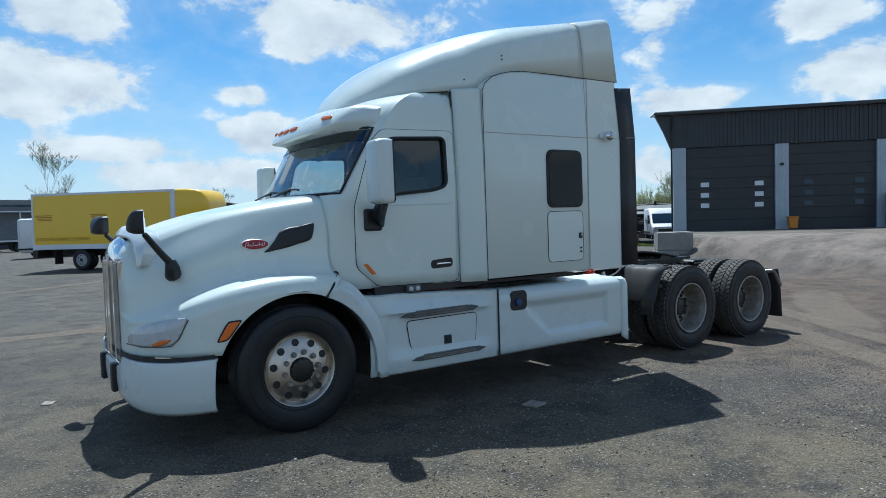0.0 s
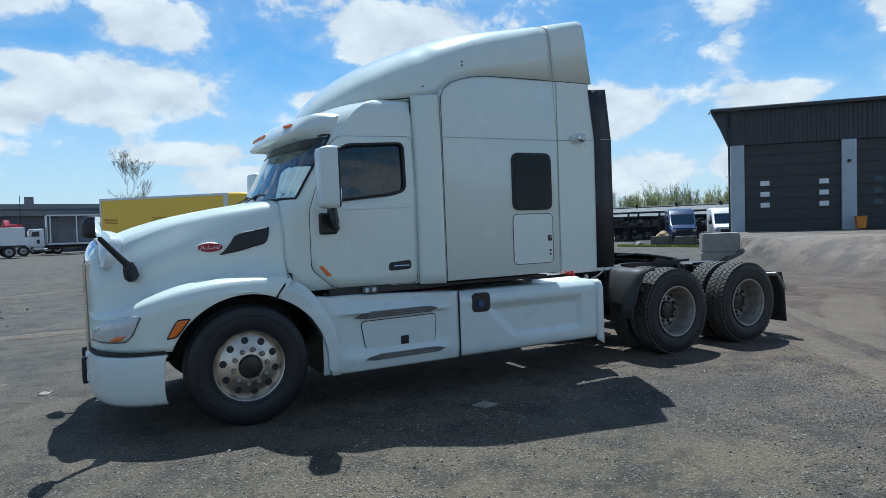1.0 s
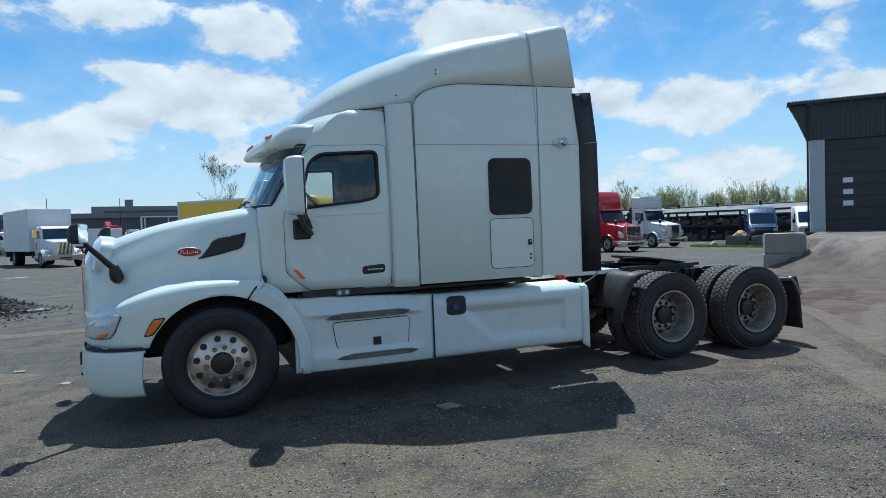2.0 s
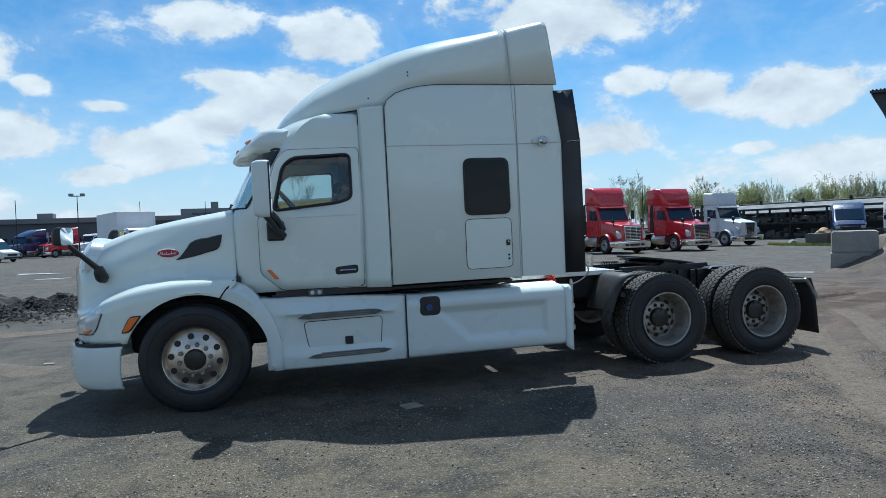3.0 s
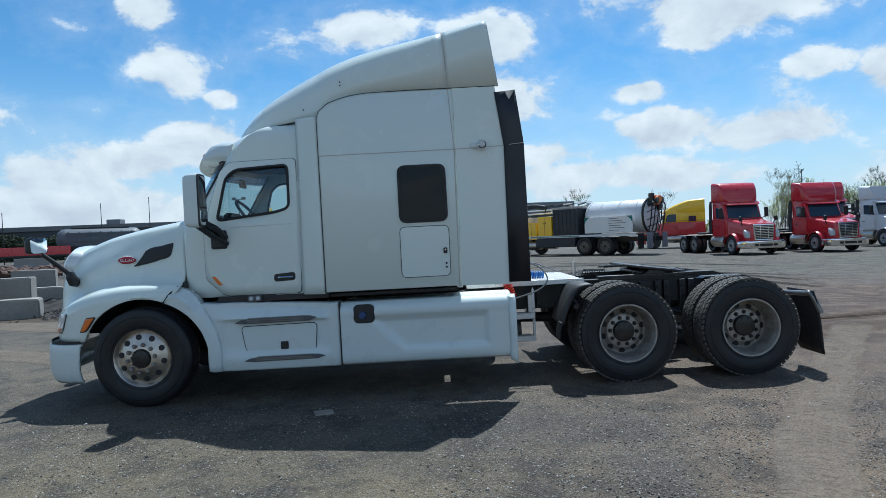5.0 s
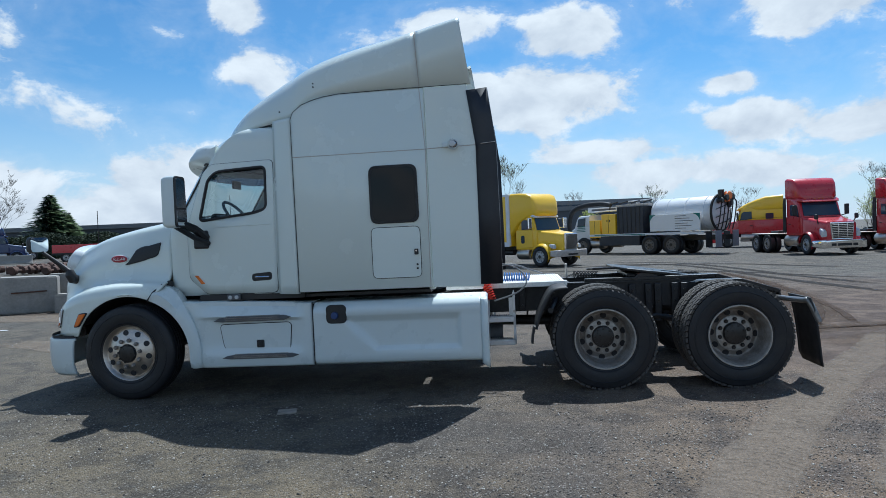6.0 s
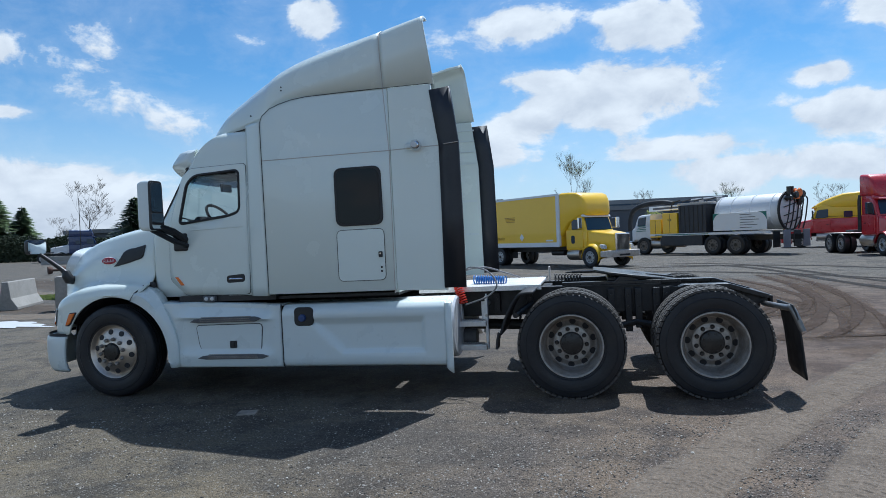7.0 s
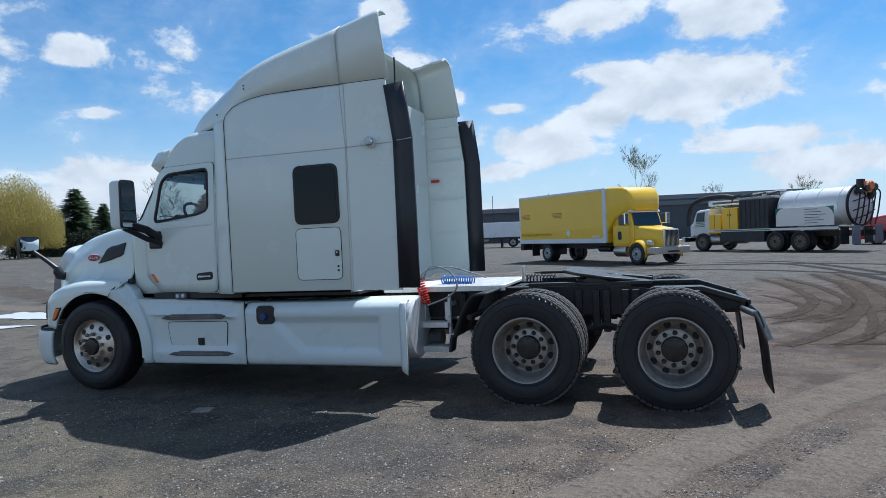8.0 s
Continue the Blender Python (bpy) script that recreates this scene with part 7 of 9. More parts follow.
        tank.matrix_basis = pose(1.55, s * 0.82, 0.70, 0, 0, 90)
        part("step", box(0.85, 1.45, min(s * 0.95, s * 1.17), max(s * 0.95, s * 1.17), 0.42, 0.47), aluminium, t, bevel=0.01)
        part("frame_rail", box(-0.8, axle + 1.7, min(s * 0.36, s * 0.44), max(s * 0.36, s * 0.44), 0.72, 0.98), frame_black, t)
        hm = part("hood_mirror", tube([(-0.5, s * 0.80, 1.45), (-0.62, s * 0.95, 1.78)], [0.025, 0.03], 6), black_plastic, t, "hood mirror")
        part("cap", body([(-0.70, 0.06, 1.74, 1.94), (-0.60, 0.09, 1.72, 1.96)], 0.05), black_plastic, hm).location = (0, s * 0.97, 0)
    spots = [(0, -1.04, 1.0), (0, 1.04, 1.0)]
    if tail:
        for x in (axle, axle + 1.3):
            spots += [(x, -1.08, 1.0), (x, 1.08, 1.0), (x, -0.76, 1.0), (x, 0.76, 1.0)]
        q = part("rear_fender", box(axle - 0.5, axle + 1.9, -1.15, 1.15, 1.02, 1.05), aluminium, t, "bright half fenders over the drive wheels", bevel=0.01)
        part("coupling", box(axle + 0.2, axle + 1.1, -0.45, 0.45, 1.05, 1.18), grease_black, t, bevel=0.03)
    add_wheels(t, spots)
    return t


tractor(facing(18.2, 23.3, -84.3, s=0.905), red_paint, "red day-cab road tractor with a chrome bumper", group="red tractors in a row", roof=3.88)
tractor(facing(21.85, 22.8, -84.2, s=0.86), red_paint, "red day-cab road tractor beside another red one", group="red tractors in a row", roof=3.9, axle=3.6)
tractor(facing(28.5, 33.0, -88), red_paint, "red road tractor parked in the row behind", group="red tractors in a row", roof=3.95, sleeper=0.8)
tractor(facing(27.2, 25.85, -83, s=0.865), tank_white, "white day-cab road tractor with a tall grille", roof=3.7, grille_w=0.42, axle=3.6)
tractor(facing(18.05, 36.95, 163, s=0.89), yellow_paint, "sleeper tractor painted yellow above and red below", roof=3.6, sleeper=1.7, lower=red_paint, bright=False, axle=6.0, swept=True)


def box_truck(m, label, paint, boxmat, length, height, cowl=True, open_side=False):
    t = empty("box_truck", m, label, "truck")
    x0, x1, zb = 1.95, 1.95 + length, 1.02
    hood = part("hood", body([(-1.0, 0.50, 0.80, 1.50), (-0.93, 0.56, 0.72, 1.58), (-0.5, 0.66, 0.72, 1.65), (0.2, 0.80, 0.80, 1.74), (0.42, 0.86, 0.80, 1.78)], 0.14), paint, t, "", smooth=True)
    for s in (-1, 1):
        rings = []
        for k in range(13):
            a = radians(200 - k * 16.5)
            rings.append([(0.58 * math.cos(a), s * y, 0.50 + 0.58 * math.sin(a) + r) for y, r in ((0.55, 0.16), (0.85, 0.12), (1.05, 0.05), (1.14, -0.02), (1.15, -0.08))])
        fn = part("fender", loft(rings), paint, t, "rounded front fender", smooth=True)
        solidify(fn, 0.03)
        lb = body([(-0.78, 0.10, 0.88, 1.04), (-0.66, 0.13, 0.88, 1.08), (-0.5, 0.08, 0.94, 1.08)], 0.05)
        bmesh.ops.translate(lb, verts=lb.verts, vec=(0, s * 0.90, 0))
        part("headlight", lb, clear_lens, t, "clear headlight", smooth=True)
    gr = part("grille", box(-1.06, -0.95, -0.46, 0.46, 0.78, 1.60), chrome, t, "upright chrome grille", bevel=0.05)
    part("grille_field", box(-1.068, -1.055, -0.40, 0.40, 0.83, 1.53), black_plastic, gr)
    for k in range(11):
        y = -0.38 + k * 0.076
        part("bar", box(-1.082, -1.066, y - 0.014, y + 0.014, 0.83, 1.53), chrome, gr)
    bump = part("bumper", body([(-1.14, 0.95, 0.48, 0.78), (-1.08, 1.10, 0.48, 0.80), (-0.72, 1.16, 0.50, 0.78)], 0.05, 0), steel_grey, t, "grey steel bumper", smooth=True)
    part("slot", box(-1.155, -1.13, -0.35, 0.35, 0.54, 0.62), black_plastic, bump)
    part("cab", body([(0.38, 0.90, 0.82, 1.75), (0.5, 0.97, 0.82, 1.85), (1.72, 1.0, 0.82, 1.86)], 0.08, 0), paint, t, "", smooth=True)
    part("cab_top", body([(0.44, 0.90, 1.7, 1.82), (0.60, 0.92, 1.7, 2.28), (0.70, 0.94, 1.7, 2.46), (0.85, 0.95, 1.7, 2.54), (1.72, 0.96, 1.7, 2.58)], 0.12), paint, t, "", smooth=True)
    plate("windscreen", [(0.425, -0.82, 1.80), (0.425, 0.82, 1.80), (0.60, 0.78, 2.40), (0.60, -0.78, 2.40)], far_glass, t, label="windscreen with the sky's blue reflection painted in")
    part("visor", body([(0.50, 0.86, 2.42, 2.46), (0.62, 0.90, 2.43, 2.56), (0.9, 0.92, 2.5, 2.60)], 0.04), sheer_white, t, "pale sun visor")
    for s in (-1, 1):
        part("side_window", prism([(0.66, 1.84), (0.76, 2.30), (1.35, 2.34), (1.35, 1.84)], "y", s * 0.9, s * 0.985), far_glass, t, "dark side window", bevel=0.02)
        door = part("door", prism(rounded([(0.56, 0.95), (0.56, 1.80), (1.48, 1.80), (1.48, 0.95)], 0.06), "y", s * 0.97, s * 1.02), paint, t, bevel=0.01)
        part("vent_window", prism(rounded([(1.1, 1.15), (1.1, 1.55), (1.35, 1.55), (1.35, 1.15)], 0.1), "y", s * 1.0, s * 1.028), far_glass, door)
        mir = part("door_mirror", box(0.42, 0.50, min(s * 1.16, s * 1.40), max(s * 1.16, s * 1.40), 1.86, 2.40), chrome, t, "bright door mirror", bevel=0.03)
        part("arm", tube([(0.6, s * 0.98, 2.35), (0.46, s * 1.22, 2.38)], 0.015, 6), chrome, mir)
        part("arm", tube([(0.6, s * 0.98, 1.90), (0.46, s * 1.22, 1.90)], 0.015, 6), chrome, mir)
        tank = part("fuel_tank", lathe([(0, -0.42), (0.26, -0.42), (0.28, -0.38), (0.28, 0.38), (0.26, 0.42), (0, 0.42)], 20), aluminium, t, "round metal fuel tank", smooth=True)
        tank.matrix_basis = pose(1.25, s * 0.80, 0.62, 0, 0, 90)
        part("frame_rail", box(-0.8, x1 - 0.1, min(s * 0.36, s * 0.44), max(s * 0.36, s * 0.44), 0.72, 0.98), frame_black, t)
        part("air_tank", cyl((2.1, s * 0.75, 0.70), (3.0, s * 0.75, 0.70), 0.14, 14), frame_black, t, smooth=True)
    if open_side:
        bx = part("cargo_box", box(x0, x1, -1.24, 1.24, zb, zb + 0.14), boxmat, t, "white cargo body with an open curtain side")
        part("roof", box(x0, x1, -1.24, 1.24, height - 0.1, height), boxmat, bx)
        part("front_wall", box(x0, x0 + 0.06, -1.24, 1.24, zb, height), boxmat, bx)
        part("far_wall", box(x0, x1, 1.20, 1.24, zb, height), grey_paint, bx)
        part("rear_wall", box(x1 - 0.06, x1, -1.24, 1.24, zb, height), boxmat, bx)
        for k in range(4):
            x = x0 + 0.3 + k * (length - 0.5) / 3
            part("post", box(x - 0.05, x + 0.05, -1.24, -1.18, zb, height), boxmat, bx)
    else:
        bx = part("cargo_box", box(x0, x1, -1.26, 1.26, zb, height), boxmat, t, "tall plain cargo box", bevel=0.02)
        for s in (-1, 1):
            for z0, z1 in ((zb - 0.01, zb + 0.22), (height - 0.10, height + 0.006)):
                part("edge_rail", box(x0 - 0.006, x1 + 0.006, min(s * 1.25, s * 1.272), max(s * 1.25, s * 1.272), z0, z1), sheer_white, bx, "pale metal edge rail")
            part("corner_post", box(x0 - 0.01, x0 + 0.22, min(s * 1.10, s * 1.274), max(s * 1.10, s * 1.274), zb, height + 0.008), sheer_white, bx, "pale metal corner post", bevel=0.05)
            part("corner_post", box(x1 - 0.10, x1 + 0.008, min(s * 1.20, s * 1.27), max(s * 1.20, s * 1.27), zb, height + 0.006), sheer_white, bx)
    if cowl:
        part("wind_deflector", body([(0.46, 0.70, 2.52, 2.74), (0.50, 0.80, 2.5, 3.0), (0.60, 0.90, 2.5, 3.30), (0.78, 0.97, 2.45, 3.54), (1.05, 1.02, 2.35, height - 0.02), (1.5, 1.08, 2.1, height + 0.02), (1.94, 1.18, 1.5, height + 0.02)], 0.17, 0.02), paint, t, "rounded wind deflector over the cab", smooth=True)
    part("rear_frame", box(x1 - 0.2, x1 + 0.1, -1.2, 1.2, 0.62, 0.98), frame_black, t, bevel=0.02)
    for s in (-1, 1):
        part("mud_flap", box(x1 - 1.15, x1 - 1.12, min(s * 0.7, s * 1.2), max(s * 0.7, s * 1.2), 0.30, 0.95), black_rubber, t)
    ax = x0 + length * 0.66
    add_wheels(t, [(0, -1.02, 0.98), (0, 1.02, 0.98), (ax, -1.08, 0.98), (ax, 1.08, 0.98), (ax, -0.76, 0.98), (ax, 0.76, 0.98)])
    return t


ytruck = box_truck(facing(5.98, 21.1, -45.7, s=0.87), "yellow box truck with a grey lower rail, parked in the yard", yellow_paint, yellow_paint, 7.6, 3.66)
# its markings, on the side that faces the yard: three-bar groups, a slogan and a pale diamond plate
for u in (8.9, 5.9):
    for k in range(4):
        part("marking_bar", box(u - 0.45, u + 0.45 - 0.05 * k, 1.262, 1.268, 2.62 - k * 0.075 - 0.018, 2.62 - k * 0.075 + 0.018), brown_text, ytruck)
words = bpy.data.curves.new("slogan", "FONT")
words.body, words.size, words.extrude, words.align_x = "EXCELLENCE. SIMPLY DELIVERED", 0.20, 0.002, "LEFT"
words.materials.append(brown_text)
slogan = new("slogan", words)
slogan.parent = ytruck
slogan.matrix_basis = pose(9.35, 1.27, 1.42, 90, 0, 180)
part("placard", prism([(4.72, 1.53), (4.90, 1.33), (5.08, 1.53), (4.90, 1.73)], "y", 1.262, 1.272), sign_white, ytruck, "pale diamond-shaped plate")
part("reflector", box(2.4, 2.95, 1.272, 1.277, 1.30, 1.38), sheer_white, ytruck)

# white box truck and curtain-sided truck towards the warehouse
box_truck(facing(-7.8, 40.5, -66), "white box truck facing the yard", tank_white, sheer_white, 6.5, 3.75, cowl=False)
box_truck(facing(-6.6, 68.0, 186), "white truck with an open-sided cargo body", tank_white, sheer_white, 7.2, 3.9, cowl=False, open_side=True)


# vacuum tanker
def vacuum_truck(m):
    t = empty("vacuum_truck", m, "white vacuum tank truck with yellow lockers and a boom", "truck")
    part("cab", body([(-1.3, 0.62, 0.80, 1.40), (-1.2, 0.75, 0.72, 1.5), (-0.85, 0.95, 0.80, 1.60), (-0.72, 1.0, 0.82, 1.68), (-0.70, 1.02, 0.82, 1.70), (0.42, 1.05, 0.82, 1.70)], 0.12), tank_white, t, "", smooth=True)
    part("cab_top", body([(-0.80, 0.95, 1.55, 1.64), (-0.60, 0.98, 1.55, 2.12), (-0.50, 1.0, 1.55, 2.25), (-0.32, 1.0, 1.55, 2.31), (0.42, 1.02, 1.55, 2.34)], 0.12), tank_white, t, "", smooth=True)
    plate("windscreen", [(-0.83, -0.88, 1.66), (-0.83, 0.88, 1.66), (-0.60, 0.82, 2.20), (-0.60, -0.82, 2.20)], far_glass, t)
    for s in (-1, 1):
        part("side_window", prism([(-0.55, 1.66), (-0.45, 2.14), (0.12, 2.20), (0.05, 1.70)], "y", s * 0.95, s * 1.045), far_glass, t, "dark side window", bevel=0.03)
        for k in range(4):
            z = 1.35 + 0.1 * k
            part("stripe", prism([(-0.6 + 0.05 * k, z), (0.1, z + 0.02), (0.1, z + 0.06), (-0.6 + 0.05 * k, z + 0.03)], "y", s * 1.04, s * 1.058), green_stripe, t)
        part("frame_rail", box(-1.0, 8.6, min(s * 0.36, s * 0.44), max(s * 0.36, s * 0.44), 0.72, 0.98), frame_black, t)
        part("side_skirt", box(1.2, 4.0, min(s * 0.9, s * 1.15), max(s * 0.9, s * 1.15), 0.50, 1.08), navy_metal, t, "dark side boxes", bevel=0.02)
        tank = part("fuel_tank", lathe([(0, -0.55), (0.26, -0.55), (0.28, -0.5), (0.28, 0.5), (0.26, 0.55), (0, 0.55)], 20), aluminium, t, smooth=True)
        tank.matrix_basis = pose(0.85, s * 0.82, 0.62, 0, 0, 90)
        locker = part("locker", box(0.52, 1.32, min(s * 0.55, s * 1.18), max(s * 0.55, s * 1.18), 0.98, 2.02), yellow_paint, t, "yellow tool locker", bevel=0.02)
        part("door_gap", box(0.91, 0.93, min(s * 1.18, s * 1.186), max(s * 1.18, s * 1.186), 1.03, 1.98), seam_dark, locker)
        locker = part("locker", box(1.42, 2.42, min(s * 0.5, s * 1.18), max(s * 0.5, s * 1.18), 1.18, 2.34), yellow_paint, t, "yellow tool locker", bevel=0.02)
        part("door_gap", box(1.91, 1.93, min(s * 1.18, s * 1.186), max(s * 1.18, s * 1.186), 1.22, 2.30), seam_dark, locker)
        for x in (1.83, 2.01):
            part("latch", box(x - 0.02, x + 0.02, min(s * 1.18, s * 1.2), max(s * 1.18, s * 1.2), 1.9, 2.0), black_plastic, locker)
        part("deck_stripe", box(0.5, 7.9, min(s * 1.16, s * 1.19), max(s * 1.16, s * 1.19), 1.06, 1.18), sheer_white, t)
        part("deck_line", box(0.9, 4.4, min(s * 1.19, s * 1.195), max(s * 1.19, s * 1.195), 1.095, 1.14), green_stripe, t)
        panel = part("sign_panel", box(4.7, 7.7, min(s * 1.14, s * 1.17), max(s * 1.14, s * 1.17), 1.25, 2.15), sign_white, t, "pale company panel with small dark writing", bevel=0.01)
        for k in range(6):
            z = 2.05 - k * 0.13
            part("writing", box(6.25, 6.9 + 0.5 * ((k * 7) % 5) / 5, min(s * 1.17, s * 1.176), max(s * 1.17, s * 1.176), z - 0.03, z), text_dark, panel)
        for x0, a0 in ((4.7, 1), (7.7, -1)):
            poly = [(x0, 2.15), (x0, 1.75), (x0 + a0 * 0.08, 1.93), (x0 + a0 * 0.22, 2.07), (x0 + a0 * 0.42, 2.15)]
            part("corner_mark", prism(poly, "y", s * 1.17, s * 1.177), green_stripe, panel)
        part("mud_flap", box(7.6, 7.63, min(s * 0.6, s * 1.2), max(s * 0.6, s * 1.2), 0.35, 1.15), black_rubber, t)
        for x in (2.6, 3.0):
            part("pipe", tube([(x, s * 0.9, 1.2), (x, s * 0.9, 2.7 + 0.1 * x % 0.3)], 0.05, 8), sheer_white, t)
    part("blower_cabinet", box(2.5, 4.25, -1.15, 1.15, 1.15, 2.72), navy_metal, t, "dark blower cabinet", bevel=0.03)
    part("silencer", cyl((2.8, 0.5, 2.9), (2.8, 0.5, 3.3), 0.12, 14), steel_grey, t)
    tank = part("tank", lathe([(0, -1.75), (0.6, -1.72), (0.92, -1.6), (0.98, -1.5), (0.98, 1.5), (0.92, 1.6), (0.6, 1.72), (0, 1.75)], 40), tank_white, t, "white cylindrical tank", smooth=True)
    tank.matrix_basis = pose(6.28, 0, 2.13, 0, 0, 90) @ Matrix.Diagonal((0.91, 1.08, 0.91, 1))
    for dx in (-1.3, -0.3, 0.7, 1.45):
        part("band", lathe([(0.985, dx - 0.03), (1.005, dx - 0.02), (1.005, dx + 0.02), (0.985, dx + 0.03)], 40), sheer_white, tank, smooth=True)
    door = part("tank_door", lathe([(0, 0.28), (0.5, 0.22), (0.92, 0.05), (1.04, 0.0), (1.04, -0.1)], 36), tank_white, t, "domed rear tank door", smooth=True)
    door.matrix_basis = pose(8.2, 0, 2.13, 0, 0, -90) @ Matrix.Diagonal((0.91, 1, 0.91, 1))
    for k in range(3):
        z = 1.65 + 0.42 * k
        part("door_brace", tube([(7.92 + 0.12 * math.sin(k), -0.9, z - 0.2), (8.06, 0, z), (7.92, 0.9, z + 0.25)], 0.025, 6), black_rubber, t)
    part("valve", cyl((7.6, 0.5, 3.05), (7.6, 0.5, 3.45), 0.13, 12), grease_black, t)
    part("valve", cyl((8.0, -0.3, 2.9), (8.0, -0.3, 3.42), 0.16, 12), grease_black, t)
    part("valve_box", box(7.95, 8.2, -0.25, 0.25, 2.80, 2.96), orange_paint, t, "orange valve box", bevel=0.03)
    part("valve_column", box(8.02, 8.2, 0.2, 0.42, 2.5, 3.1), grease_black, t, bevel=0.05)
    boom = part("boom", box(-0.3, 4.4, -0.14, 0.14, 2.92, 3.2), tank_white, t, "white telescopic boom with a suction hose", bevel=0.02)
    part("boom_marking", box(0.0, 1.8, 0.14, 0.146, 3.0, 3.12), text_dark, boom)
    part("boom_marking", box(0.0, 1.8, -0.146, -0.14, 3.0, 3.12), text_dark, boom)
    part("suction_hose", tube(spline([(1.0, 0.3, 3.2), (0.2, 0.25, 3.32), (-0.9, 0.1, 3.25), (-1.7, 0, 2.95), (-2.0, 0, 2.3), (-2.02, 0, 1.7)], 6), 0.15, 12), black_rubber, t, "black corrugated suction hose", smooth=True)
    for k, (xa, xb, z) in enumerate(((0.6, 4.2, 2.82), (2.6, 4.6, 3.32), (0.9, 2.4, 2.62))):
        part("guard_rail", tube([(xa, -0.7 + 0.5 * k, z), (xb, -0.7 + 0.5 * k, z + 0.05)], 0.035, 6), tank_white, t)
    for x in (1.5, 2.2, 3.0, 3.8):
        part("hydraulic_pipe", tube([(x, -0.5, 2.5), (x + 0.1, -0.5, 2.95), (x + 0.5, -0.3, 3.05)], 0.04, 6), black_rubber, t)
    part("boom_post", cyl((4.4, 0, 2.9), (4.4, 0, 3.3), 0.22, 14), tank_white, t)
    part("bumper", box(-1.55, -1.3, -1.1, 1.1, 0.5, 0.8), chrome, t, bevel=0.04)
    spots = [(0, -1.04, 1.0), (0, 1.04, 1.0)]
    for x in (4.65, 6.0):
        spots += [(x, -1.08, 1.02), (x, 1.08, 1.02), (x, -0.76, 1.02), (x, 0.76, 1.02)]
    add_wheels(t, spots, dusty_wheel)
    ring = part("door_ring", lathe([(0.99, -0.05), (1.09, -0.04), (1.09, 0.04), (0.99, 0.05)], 40), black_rubber, t, "dark clamp ring round the tank door", smooth=True)
    ring.matrix_basis = pose(8.18, 0, 2.13, 0, 0, -90) @ Matrix.Diagonal((0.91, 1, 0.91, 1))
    for k, (y, z, r) in enumerate(((0.55, 3.05, 0.16), (0.15, 3.12, 0.18), (-0.25, 3.0, 0.15), (0.42, 2.75, 0.13), (-0.6, 2.85, 0.12))):
        part("valve", lathe([(0, -0.16), (r, -0.16), (r * 1.25, -0.10), (r * 0.8, -0.06), (r * 0.8, 0.06), (r * 1.25, 0.10), (r, 0.16), (0, 0.16)], 14), orange_paint if k == 1 else grease_black, t).matrix_basis = pose(8.06 + 0.06 * (k % 3), y, z, 0, 0, 90)
    for k in range(5):
        y = 0.85 - 0.38 * k
        part("rear_hose", tube(spline([(7.95, y, 3.05), (8.14, y + 0.1, 2.85 - 0.1 * (k % 2)), (8.17, y, 2.4), (8.14, y - 0.12, 1.8), (8.05, y - 0.2, 1.35)], 5), 0.032, 8), black_rubber, t, "black hose over the tank door", smooth=True)
    for s in (-1, 1):
        part("rear_flap", box(8.1, 8.13, min(s * 0.55, s * 1.15), max(s * 0.55, s * 1.15), 0.35, 1.2), grey_paint, t, "grey mud flap")
    for k in range(6):
        part("cabinet_rib", box(2.62 + 0.28 * k, 2.66 + 0.28 * k, -1.165, 1.165, 1.2, 2.68), frame_black, t)
    part("hose_tray", box(2.3, 4.5, -0.95, -0.55, 2.74, 2.84), steel_grey, t, bevel=0.01)
    for k in range(4):
        part("stowed_hose", tube([(2.0, 0.45 + 0.14 * k, 2.86 + 0.05 * (k % 2)), (3.4, 0.5 + 0.14 * k, 2.84), (4.6, 0.42 + 0.14 * k, 2.92)], 0.06, 8), black_rubber, t, smooth=True)
    for x in (2.5, 3.1, 3.7, 4.3):
        part("stanchion", tube([(x, 1.05, 2.7), (x, 1.05, 3.2)], 0.022, 6), tank_white, t)
    part("handrail", tube([(2.5, 1.05, 3.2), (4.3, 1.05, 3.2)], 0.022, 6), tank_white, t)
    for k in range(5):
        part("lattice", tube([(0.0 + 0.5 * k, 0.16, 2.94), (0.25 + 0.5 * k, 0.16, 3.18), (0.5 + 0.5 * k, 0.16, 2.94)], 0.018, 5), text_dark, boom)
    boom.location = (-0.1, 0, -0.40)
    # the fittings at the tank's rear, and the hoses and rails over the boom
    for ob in t.children:
        kind = ob.name.split(".")[0]
        if kind in ("valve", "valve_box", "valve_column", "rear_hose", "door_brace", "rear_flap", "mud_flap"):
            ob.location.x += 0.4
        if kind in ("valve", "valve_box", "valve_column", "rear_hose"):
            ob.location.z -= 0.12
        if kind in ("suction_hose", "guard_rail", "boom_post", "stanchion", "handrail", "silencer", "pipe"):
            ob.location.z -= 0.28
    return t


vacuum_truck(facing(9.24, 33.84, 134.5, s=1.0))

# ---- workshop on the raised apron ----
dark_cladding = material("dark_cladding", (0.032, 0.036, 0.043), 0.5, grain=0.08, blotch=0.25, blotch_scale=0.8, tint=(0.045, 0.05, 0.058))
door_grey = material("door_grey", (0.028, 0.030, 0.034), 0.5, grain=0.08, blotch=0.2)
post_metal = material("post_metal", (0.40, 0.45, 0.50), 0.45, 0.3, grain=0.08, blotch=0.35, tint=(0.30, 0.34, 0.38))
concrete = material("concrete", (0.27, 0.255, 0.23), 0.9, grain=0.18, grain_scale=18, blotch=0.6, blotch_scale=2.2, tint=(0.20, 0.19, 0.17), bump=0.5, bump_scale=25)
dirt = material("dirt", (0.036, 0.033, 0.031), 0.95, grain=0.35, grain_scale=14, blotch=0.5, blotch_scale=3, bump=0.9, bump_scale=18)
